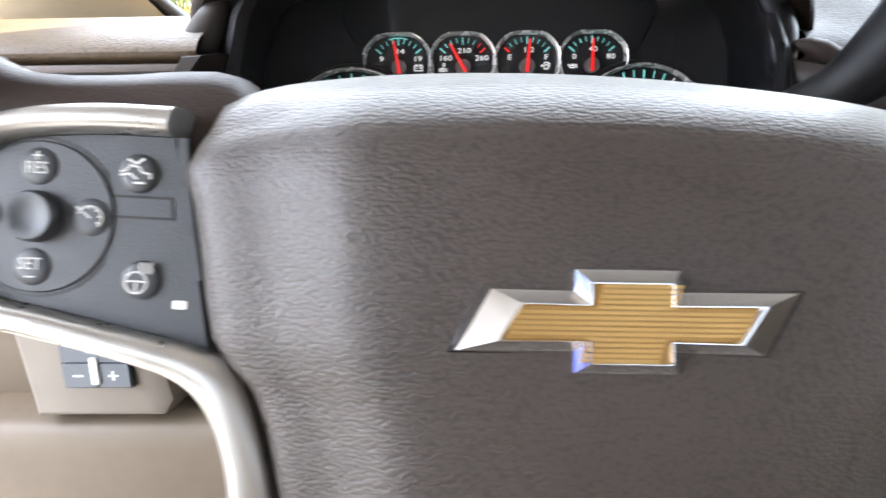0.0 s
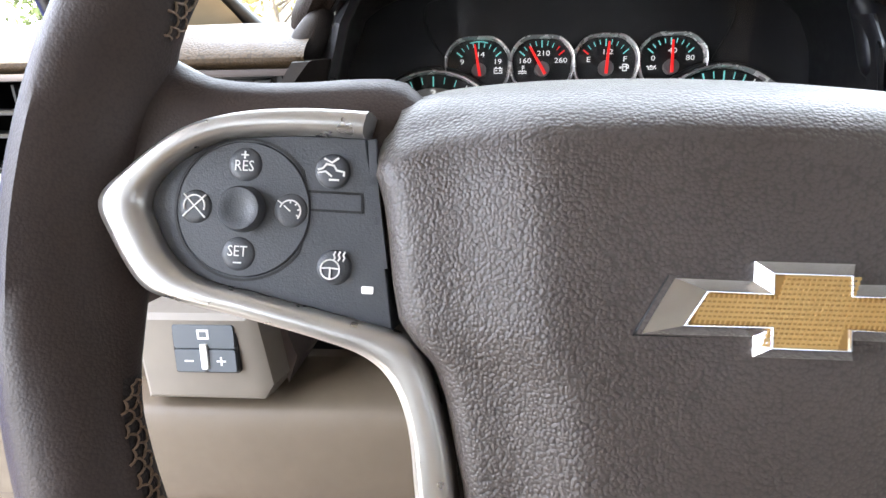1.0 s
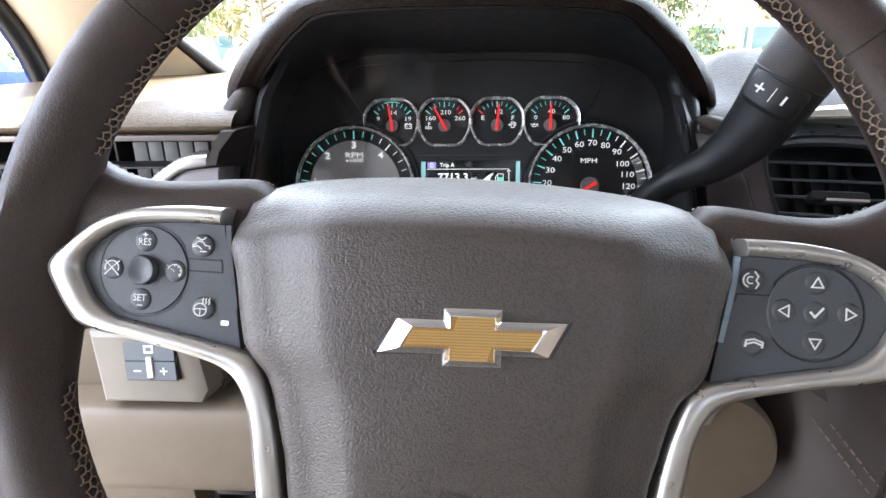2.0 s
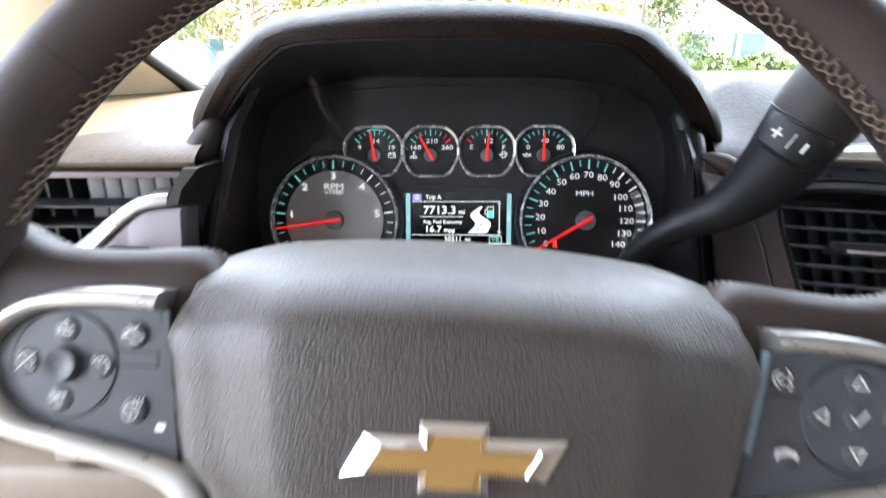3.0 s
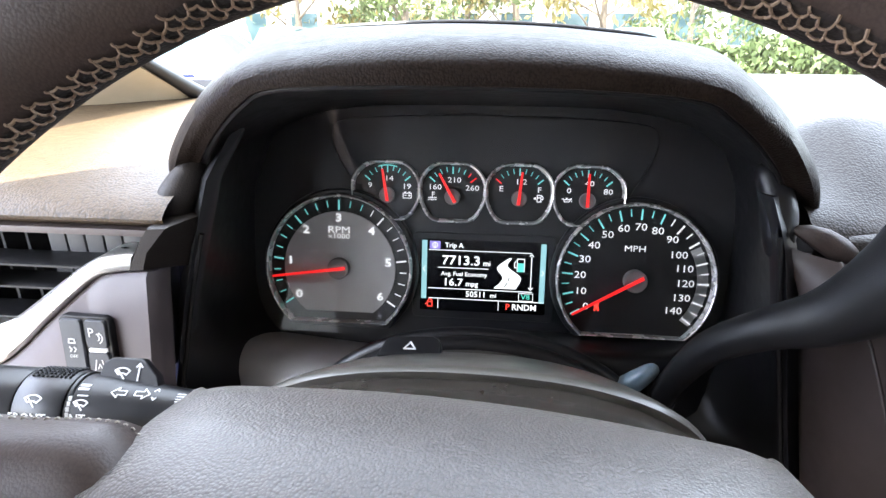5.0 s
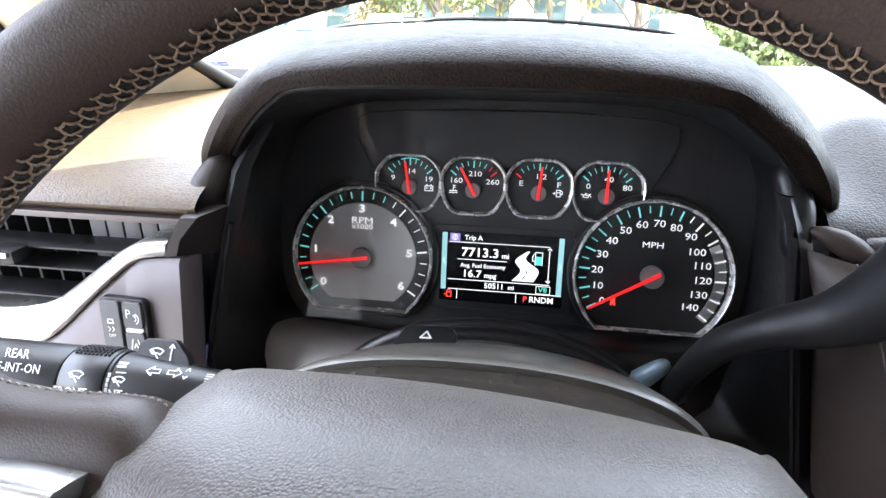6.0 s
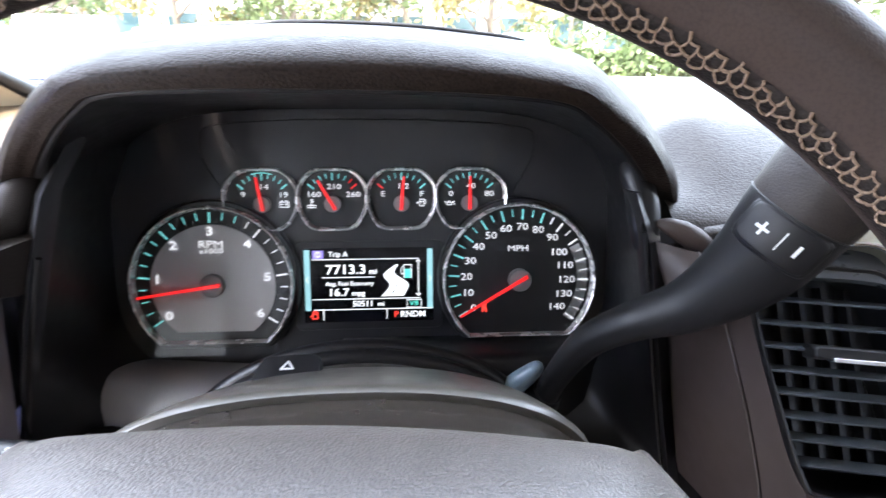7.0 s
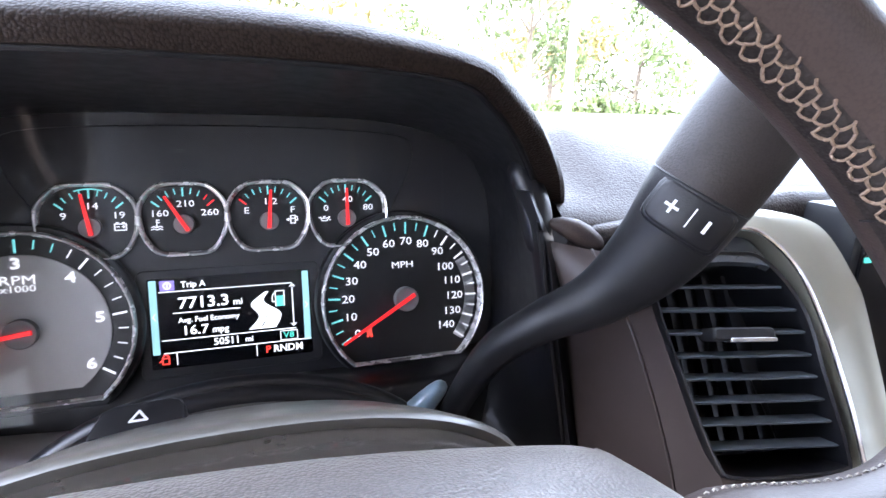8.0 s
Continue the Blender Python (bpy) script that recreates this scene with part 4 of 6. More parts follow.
# pads beside the visor
def dash_pads():
    prof = [(-0.055, 1.334), (-0.100, 1.339), (-0.1150, 1.3445), (-0.1150, 1.3505), (-0.097, 1.3590), (-0.04, 1.3690), (0.06, 1.3730), (0.16, 1.3745), (0.26, 1.3770)]
    p = base("dash_pad", I4, "brown grained dashboard pad in warm sunlight beside the windscreen pillar", "dashboard pad")
    rings = []
    for i in range(30):
        x = -0.475 + 0.300 * i / 29
        end = 0.26 - 0.9 * max(0.0, -0.34 - x)
        rings.append([(x, min(y, end), z) for y, z in curve(prof, 26)])
    part("pad_skin", loft(rings, around=False, caps=False), SUNLIT_SKIN, p, "grained skin with sunlight put into its tan")
    # darker VISOR skin gives this lower edge its shade
    part("pad_roll", tube([(-0.475, -0.108, 1.3475), (-0.40, -0.1105, 1.3475), (-0.26, -0.1115, 1.3475), (-0.20, -0.1105, 1.3475), (-0.186, -0.104, 1.3475)], [0.0045, 0.0045, 0.0045, 0.0045, 0.004], 12), VISOR, p, "rounded lower edge in the darker copy of the skin, for shade")
    q = base("dash_pad", I4, "brown grained dashboard pad partly in shade beside the shifter", "dashboard pad")
    tops = curve([(0.180, 1.361), (0.188, 1.3685), (0.203, 1.382), (0.218, 1.3925), (0.235, 1.3965), (0.27, 1.3945), (0.34, 1.3905), (0.45, 1.388), (0.70, 1.386), (1.40, 1.383)], 60)
    rings = []
    for x, top in tops:
        up = 0.012 * math.sin(min(1.0, max(0.0, (x - 0.245) / 0.1)) * math.pi / 2)
        far = min(1.376, top - 0.006)
        rings.append([(x, y, z) for y, z in curve([(-0.03, 1.312 + up), (-0.070, 1.322 + up), (-0.0905, 1.331 + up), (-0.0900, min(1.343 + up, top - 0.004)), (-0.070, min(1.356 + up * 0.9, top - 0.002)), (-0.030, 1.376 + (top - 1.390) * 0.85), (-0.004, top - 0.0025), (0.010, top), (0.024, top - 0.0015), (0.050, top - 0.0075 if top - 0.0075 > far else far), (0.095, far), (0.17, max(far, 1.380)), (0.235, 1.3885), (0.62, 1.3885)], 36)])
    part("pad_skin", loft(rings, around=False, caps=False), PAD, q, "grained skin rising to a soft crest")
    part("end_tab", tube([(0.168, -0.090, 1.3470), (0.174, -0.093, 1.3460), (0.182, -0.0945, 1.3430), (0.190, -0.0950, 1.3385), (0.197, -0.0945, 1.3345), (0.204, -0.092, 1.3320)], [0.0018, 0.0046, 0.0064, 0.0068, 0.0056, 0.0024], 16), RIM_LEATHER, q, "small brown leather-grained end tab")
    part("pad_roll", tube([(0.198, -0.088, 1.336), (0.226, -0.091, 1.337), (0.27, -0.095, 1.343), (0.33, -0.100, 1.350), (0.42, -0.098, 1.347), (0.6, -0.09, 1.345)], [0.0075, 0.010, 0.013, 0.015, 0.016, 0.016], 14), PAD, q, "rounded leather-look front roll")
    m = base("defroster_cover", I4, "pale sunlit dashboard top below the windscreen", "dashboard top")
    part("cover", box(-0.34, 0.235, 1.350, 1.30, 0.64, 1.3768, 0.004), SUNLIT_SKIN, m)


dash_pads()


FRAME_GREY = shade("satin_dark_grey", (0.030, 0.030, 0.033), 0.40, grain=0.2, vary=0.08)
# black gloss panel whose reflected light is put into a light grey base
GLOSS_LIT_GREY = shade("gloss_grey_with_reflection", (0.34, 0.335, 0.34), 0.32, spec=0.7, coat=0.3, grain=0.08, vary=0.06)


# black side frames of the gauge housing, corner wedges
def side_frames():
    f = base("cluster_frame", I4, "black plastic frame standing either side of the gauges", "cluster frame")
    for s, line in ((-1, ((1.394, -0.086, 0.1400), (1.366, -0.098, 0.1535), (1.341, -0.103, 0.1600), (1.296, -0.104, 0.1740), (1.234, -0.105, 0.1900), (1.17, -0.107, 0.2060), (1.12, -0.11, 0.218))), (1, ((1.364, -0.090, 0.1520), (1.350, -0.096, 0.1560), (1.339, -0.100, 0.1584), (1.326, -0.103, 0.1609), (1.310, -0.103, 0.1643), (1.270, -0.104, 0.1723), (1.230, -0.105, 0.1803), (1.17, -0.107, 0.1933), (1.12, -0.11, 0.2043)))):
        rings = []
        for z, y, a in line:
            b = a + (0.0125 if s < 0 else 0.0135) * (1.0 if z < 1.372 else 0.25)
            rings.append([(s * a, y + 0.014, z), (s * a, y + 0.005, z), (s * (a + 0.003), y, z), (s * (b - 0.006), y + 0.004, z), (s * b, y + 0.010, z), (s * b, y + 0.016, z)])
        part("frame_side", loft(rings), FRAME_GREY if s < 0 else BLACK, f, "satin dark upright")
    front = [(-0.1970, 1.3185), (-0.1870, 1.3195), (-0.1830, 1.3300), (-0.1690, 1.3455), (-0.1810, 1.3450), (-0.1870, 1.3370)]
    back = [(-0.1990, 1.3150), (-0.1700, 1.3120), (-0.1660, 1.3250), (-0.1600, 1.3460), (-0.1790, 1.3470), (-0.1890, 1.3380)]
    ring = lambda q, y: [(x, y, z) for x, z in q]
    part("corner_wedge", loft([ring(back, -0.092), ring(front, -0.121), ring(inset(front, 0.0012), -0.1235)]), GRIP, f, "black corner piece", sharp=0.5)
    part("corner_roll", tube(curve([(-0.1660, -0.082, 1.3740), (-0.1720, -0.087, 1.3660), (-0.1780, -0.091, 1.3560), (-0.1815, -0.094, 1.3480), (-0.1835, -0.095, 1.3400)], 14), [0.003, 0.0060, 0.0080, 0.0092, 0.0100, 0.0106, 0.0110, 0.0113, 0.0114, 0.0112, 0.0106, 0.0094, 0.0074, 0.0035], 20), GRIP, f, "soft black roll")
    part("corner_roll", tube(curve([(0.1540, -0.070, 1.3780), (0.1600, -0.075, 1.3670), (0.1630, -0.081, 1.3550), (0.1640, -0.085, 1.3430), (0.1650, -0.088, 1.3280)], 14), [0.003, 0.0060, 0.0076, 0.0084, 0.0090, 0.0094, 0.0096, 0.0097, 0.0096, 0.0093, 0.0088, 0.0080, 0.0066, 0.0035], 20), BLACK, f, "soft black roll")
    # shelf below the gauges
    part("lower_shelf", loft([[(x, y - 0.030 * f, z) for y, z in curve([(0.02, 1.212), (-0.02, 1.224), (-0.040, 1.2265), (-0.052, 1.222), (-0.060, 1.208), (-0.068, 1.16), (-0.072, 1.10)], 18)] for x, f in ((-0.187, -0.3), (-0.165, 0.0), (-0.13, 0.35), (-0.09, 0.7), (-0.05, 0.95), (-0.02, 1.0))], around=False, caps=False), GLOSS_LIT_GREY, f, "glossy lower panel, reflected light put into its grey")
    part("lower_shelf", loft([[(x, y, z) for y, z in curve([(0.02, 1.222), (-0.02 + d, 1.236), (-0.045 + d, 1.238), (-0.055 + d, 1.228), (-0.066 + d, 1.17), (-0.07 + d, 1.10)], 14)] for x, d in ((-0.02, 0.0), (0.10, 0.0), (0.13, 0.004), (0.16, 0.018), (0.187, 0.035))], around=False, caps=False), BLACK, f, "black lower panel")
    part("lower_filler", box(0.04, -0.138, 1.09, 0.19, -0.068, 1.165, 0.008), BLACK, f, "black filler under the lever")


side_frames()


# hooded ring over the column
def column_ring():
    r = base("column_collar", I4, "black padded collar over the steering column", "column collar")
    for k, (y, rx, rz, zc, t, m, nm) in enumerate(((-0.098, 0.106, 0.072, 1.204, 0.0050, BLACK, "collar_lip"), (-0.108, 0.099, 0.068, 1.206, 0.0060, BLACK_SOFT, "collar_pad"))):
        pts = [(rx * math.cos(radians(a)), y, zc + rz * math.sin(radians(a))) for a in range(-20, 201, 5)]
        part(nm, tube(pts, t, 10), m, r)
    pts = lambda rx, rz, y, zc: [(rx * math.cos(radians(a)), y, zc + rz * math.sin(radians(a))) for a in range(-20, 201, 5)]
    part("collar_sleeve", loft([pts(0.097, 0.067, -0.105, 1.207), pts(0.092, 0.062, -0.124, 1.214), pts(0.086, 0.054, -0.15, 1.226)], around=False, caps=False), LEATHER, r, "dark leather sleeve")
    h = base("hazard_switch", axes((-0.034, -0.136, 1.2860), (1, 0, 0.07), (0, 0.90, 0.436), (0, -0.436, 0.90)), "black hazard warning switch with white triangle on the column", "hazard switch")
    part("switch_body", plate([(-0.0175, -0.0050), (-0.0165, -0.0066), (0.0150, -0.0052), (0.0168, -0.0030), (0.0166, 0.0030), (0.0150, 0.0062), (0.0115, 0.0078), (-0.0090, 0.0076), (-0.0135, 0.0055)], -0.012, 0.003, 0.0018), BLACK, h)
    part("triangle", strokes([[(-0.003, -0.0012), (0.003, -0.0012), (0.0002, 0.0030), (-0.003, -0.0012)]], 0.0009, 0.0028, 0.0033), WHITE, h, "white printed triangle")
    part("switch_edge", plate(rounded(-0.017, -0.0085, 0.016, -0.0062, 0.0008), -0.006, 0.0005, 0.0006), PANEL, h, "dull lower edge")


column_ring()


# lever to shift gears


ROCKER_AT = (0.1824, -0.1744, 1.3695)


def shifter():
    line = curve([(0.108, -0.100, 1.232), (0.112, -0.108, 1.256), (0.122, -0.125, 1.290), (0.138, -0.141, 1.311), (0.160, -0.154, 1.327), (0.176, -0.168, 1.352), (0.186, -0.178, 1.380), (0.199, -0.184, 1.407), (0.214, -0.190, 1.434)], 60)
    rad = [float(q[0]) for q in curve([(0.0075,), (0.0075,), (0.0088,), (0.0100,), (0.0130,), (0.0178,), (0.0205,), (0.0212,), (0.0195,)], 60)]
    s = base("gear_lever", I4, "black grained column gear lever with plus and minus rocker", "gear lever")
    ax = Vector((0.41, -0.25, 0.88)).normalized()
    face = Vector((-0.55, -0.80, 0.20))

    def bar(i0, i1, k=1.0):
        rings = []
        for i in range(i0, i1):
            d = Vector(line[min(i + 1, 59)] - line[max(i - 1, 0)]).normalized()
            n = (face - d * face.dot(d)).normalized()
            u = d.cross(n)
            f = min(1.0, max(0.0, (i - 22) / 12))
            ru, rn = rad[i] * k * (1 + 0.06 * f), rad[i] * k * (1 - 0.14 * f)
            rings.append([Vector(line[i]) + u * (ru * math.cos(2 * math.pi * q / 28)) + n * (rn * math.sin(2 * math.pi * q / 28)) for q in range(28)])
        return loft(rings)

    part("lever_arm", bar(0, 45), BLACK_SOFT, s, "curved black arm")
    part("lever_grip", bar(44, 60, 1.006), GRIP, s, "brown-black grained end grip")
    joint = bar(44, 46, 1.0)
    loop = [tuple(v.co) for v in joint.verts]
    joint.free()
    part("lever_seam", tube(loop[:28] + loop[:1], 0.00045, 6), BLACK, s, "dark joint")
    # piece added to show a pale blue reflection at the lever base
    part("release_tab", tube(curve([(0.088, -0.098, 1.244), (0.0955, -0.101, 1.2535), (0.1010, -0.103, 1.2605), (0.1050, -0.104, 1.2650)], 12), [0.0085, 0.0084, 0.0082, 0.0079, 0.0076, 0.0072, 0.0068, 0.0063, 0.0057, 0.0049, 0.0037, 0.0014], 16, flat=0.8), GLINT_PALE, s, "added pale blue piece standing in for a reflection beside the lever base")
    part("lever_boot", tube([(0.100, -0.085, 1.215), (0.107, -0.098, 1.236), (0.110, -0.104, 1.246)], [0.016, 0.013, 0.009], 16), BLACK_SOFT, s, "black base boot")
    n = (face - ax * face.dot(ax)).normalized()
    u = ax.cross(n)
    v = n.cross(u)
    r = base("rocker_frame", axes(ROCKER_AT, u, v, n), "", "")
    r.parent = s
    bend = lambda x: -x * x / 0.052

    def bowed(hu, hv, w0, w1):
        rings = []
        for i in range(15):
            x = hu * math.sin(math.pi * (i - 7) / 14.6)
            h = hv * (1 - abs(x / hu) ** 7) ** (1 / 7)
            b = bend(x)
            rings.append([(x, -h, w0), (x, -h, w1 - 0.0010 + b), (x, -h + 0.0006, w1 - 0.0002 + b), (x, -h + 0.0016, w1 + b), (x, h - 0.0016, w1 + b), (x, h - 0.0006, w1 - 0.0002 + b), (x, h, w1 - 0.0010 + b), (x, h, w0)])
        return loft(rings)
    part("rocker_seat", bowed(0.0168, 0.0102, 0.002, 0.0182), BLACK, r, "dark joint round the rocker", sharp=1.0)
    part("rocker_switch", bowed(0.0156, 0.0090, 0.004, 0.0190), BLACK_SOFT, r, "black rocker switch", sharp=1.0)
    z = 0.0190 + bend(0.0078)
    part("plus_sign", strokes([[(-0.0103, 0.0), (-0.0053, 0.0)], [(-0.0078, -0.0025), (-0.0078, 0.0025)]], 0.0011, z - 0.001, z + 0.0008), WHITE, r, "white plus sign")
    part("divider", strokes([[(0.0005, -0.004), (0.0005, 0.004)]], 0.0005, 0.0184, 0.0193), WHITE, r, "white divider line")
    part("minus_sign", strokes([[(0.0075, -0.0022), (0.0075, 0.0022)]], 0.0013, z - 0.001, z + 0.0005), WHITE, r, "white minus sign")
    for o in list(r.children):
        m = r.matrix_world.copy()
        o.parent = s
        o.matrix_world = m
    bpy.data.objects.remove(r)


shifter()


# stalk for wipers and indicators
def stalk():
    s = base("wiper_stalk", axes((-0.085, -0.196, 1.2840), (-0.998, -0.045, 0.015), (0, 0.62, 0.78), (0, -0.78, 0.62)), "black wiper and indicator stalk with white symbols", "stalk")
    m = s.matrix_world
    u = Vector((-0.998, -0.045, 0.015)).normalized()
    n = Vector((0, -0.80, 0.60))
    n = (n - u * n.dot(u)).normalized()
    s.matrix_world = axes((-0.085, -0.196, 1.2840), u, n.cross(u), n)
    # local: x outwards along the stalk, y is down the face when seen by the driver, z towards the driver
    part("stalk_arm", tube([(0, 0, 0), (0.02, 0, 0), (0.045, 0, 0), (0.065, 0, 0), (0.078, 0, 0), (0.0852, 0, 0)], [0.006, 0.0080, 0.0108, 0.0134, 0.0150, 0.0152], 24), BLACK, s, "tapered black arm")
    part("stalk_ring", tube([(0.0856, 0, 0), (0.0860, 0, 0), (0.0872, 0, 0), (0.0876, 0, 0)], [0.0152, 0.0158, 0.0160, 0.0154], 28), BLACK, s, "narrow ring")
    part("stalk_knob", tube([(0.0880, 0, 0), (0.0888, 0, 0), (0.1092, 0, 0), (0.1100, 0, 0)], [0.0160, 0.0164, 0.0168, 0.0162], 32), BLACK, s, "turning knob")
    part("stalk_end", tube([(0.1106, 0, 0), (0.1114, 0, 0), (0.160, 0, 0), (0.196, 0, 0), (0.200, 0, 0)], [0.0162, 0.0166, 0.0172, 0.0172, 0.014], 32), BLACK, s, "black end piece")
    bm = bmesh.new()
    for i in range(9):
        for k in range(7):
            a = radians(48 + k * 7)
            c = Vector((0.0905 + i * 0.0021, -0.0168 * math.sin(a) * 1.0, 0.0168 * math.cos(a)))
            bmesh.ops.create_icosphere(bm, subdivisions=1, radius=0.0008, matrix=Matrix.Translation(c))
    part("knob_knurl", bm, BLACK_SOFT, s, "knurled grip")
    tab = [(0.051, -0.006), (0.083, -0.008), (0.081, -0.0200), (0.077, -0.0225), (0.063, -0.0225), (0.055, -0.0155)]
    part("wash_tab", plate([(a, b) for a, b in tab], 0.000, 0.0052, 0.0015), BLACK, s, "raised washer tab")

    def put(name, bm, label, wrap=None):
        """Printing turned to read from the driver's side; wrap: laid round the stalk, its depth split there."""
        for v in bm.verts:
            v.co = Vector((-v.co.x, -v.co.y, v.co.z))
            if wrap is not None:
                r = float(np.interp(v.co.x, [0.0, 0.02, 0.045, 0.065, 0.078, 0.0852, 0.088, 0.110, 0.160], [0.006, 0.0080, 0.0108, 0.0134, 0.0150, 0.0152, 0.0166, 0.0168, 0.0172]))
                v.co.z = math.sqrt(max(r * r - v.co.y ** 2, 0.0)) + (0.0003 if v.co.z > wrap else -0.0006)
        part(name, bm, WHITE, s, label)

    # printed words: written with x to the driver's right, so turned about
    put("words", letters("FRONT", 0.0062, -0.1025, -0.0058, 0.0165, wide=0.82), "white printed word", 0.0165)
    put("words", letters("INT", 0.0062, -0.0820, -0.0052, 0.0150, wide=0.82), "white printed word", 0.0150)
    put("words", letters("REAR", 0.0062, -0.1340, 0.0095, 0.0150, wide=0.85), "white printed word")
    put("words", letters("OFF-INT-ON", 0.0060, -0.1330, 0.0030, 0.0172, wide=0.85), "white printed words")
    fan = lambda x, y, k: [arc(x, y - 0.004 * k, 0.0062 * k, 50, 130, 8), arc(x, y - 0.004 * k, 0.0034 * k, 50, 130, 6), [(x + 0.004 * k, y + 0.0007 * k), (x + 0.0022 * k, y - 0.0014 * k)], [(x - 0.004 * k, y + 0.0007 * k), (x - 0.0022 * k, y - 0.0014 * k)], [(x - 0.0028 * k, y + 0.0012 * k), (x + 0.0012 * k, y - 0.0034 * k)]]
    put("symbol", strokes(fan(-0.1010, 0.0022, 0.9), 0.0005, 0.0158, 0.0167), "white wiper symbol", 0.0162)
    put("symbol", strokes(fan(-0.0808, 0.0015, 0.75) + [[(-0.0830, 0.0050), (-0.0786, 0.0050)]], 0.0005, 0.0145, 0.0154), "white wiper symbol", 0.0150)
    put("symbol", strokes(fan(-0.0710, 0.0160, 0.85) + [[(-0.0635, 0.0125), (-0.0635, 0.0200)], [(-0.0648, 0.0185), (-0.0635, 0.0201), (-0.0622, 0.0185)]], 0.0006, 0.0050, 0.0057), "white washer symbol")
    left = [(-0.070, 0.0035), (-0.0672, 0.0056), (-0.0672, 0.0044), (-0.0638, 0.0044), (-0.0638, 0.0026), (-0.0672, 0.0026), (-0.0672, 0.0014), (-0.070, 0.0035)]
    up_down = [[(-0.0518, 0.0012), (-0.0518, 0.0058)], [(-0.0527, 0.0048), (-0.0518, 0.0059), (-0.0509, 0.0048)], [(-0.0527, 0.0022), (-0.0518, 0.0011), (-0.0509, 0.0022)]]
    arrows = [left, [(-0.1240 - x, y) for x, y in left]] + up_down
    put("symbol", strokes([[(x, y + 0.0035) for x, y in line] for line in arrows], 0.00042, 0.0104, 0.0126), "white indicator arrows", 0.0115)
    lamp = [arc(-0.0362, 0.0020, 0.0018, -90, 90, 8), [(-0.0362, 0.0002), (-0.0382, 0.0002), (-0.0382, 0.0038), (-0.0362, 0.0038)]] + [[(-0.0425, y), (-0.0395, y)] for y in (0.0004, 0.0014, 0.0026, 0.0036)] + [[(-0.0318, 0.0002), (-0.0318, 0.0040)], [(-0.0327, 0.0030), (-0.0318, 0.0041), (-0.0309, 0.0030)], [(-0.0285, 0.0002), (-0.0285, 0.0040)], [(-0.0294, 0.0012), (-0.0285, 0.0001), (-0.0276, 0.0012)]]
    put("symbol", strokes([[(x, y + 0.0040) for x, y in line] for line in lamp], 0.00042, 0.0070, 0.0092), "white headlamp symbol", 0.008)
    put("symbol", strokes([[(-0.0858 + 0.00005 * i, y), (-0.0858, y + 0.0013)] for i, y in enumerate((-0.0085, -0.0062, -0.0040, -0.0017, 0.0006, 0.0029))] + [[(-0.0838, 0.0078), (-0.0800, 0.0078)], [(-0.0838, 0.0094), (-0.0800, 0.0094)]], 0.0010, 0.0152, 0.0163), "white interval marks", 0.0157)



stalk()


SLATE = shade("slate_plastic", (0.085, 0.10, 0.115), 0.45, vary=0.05)


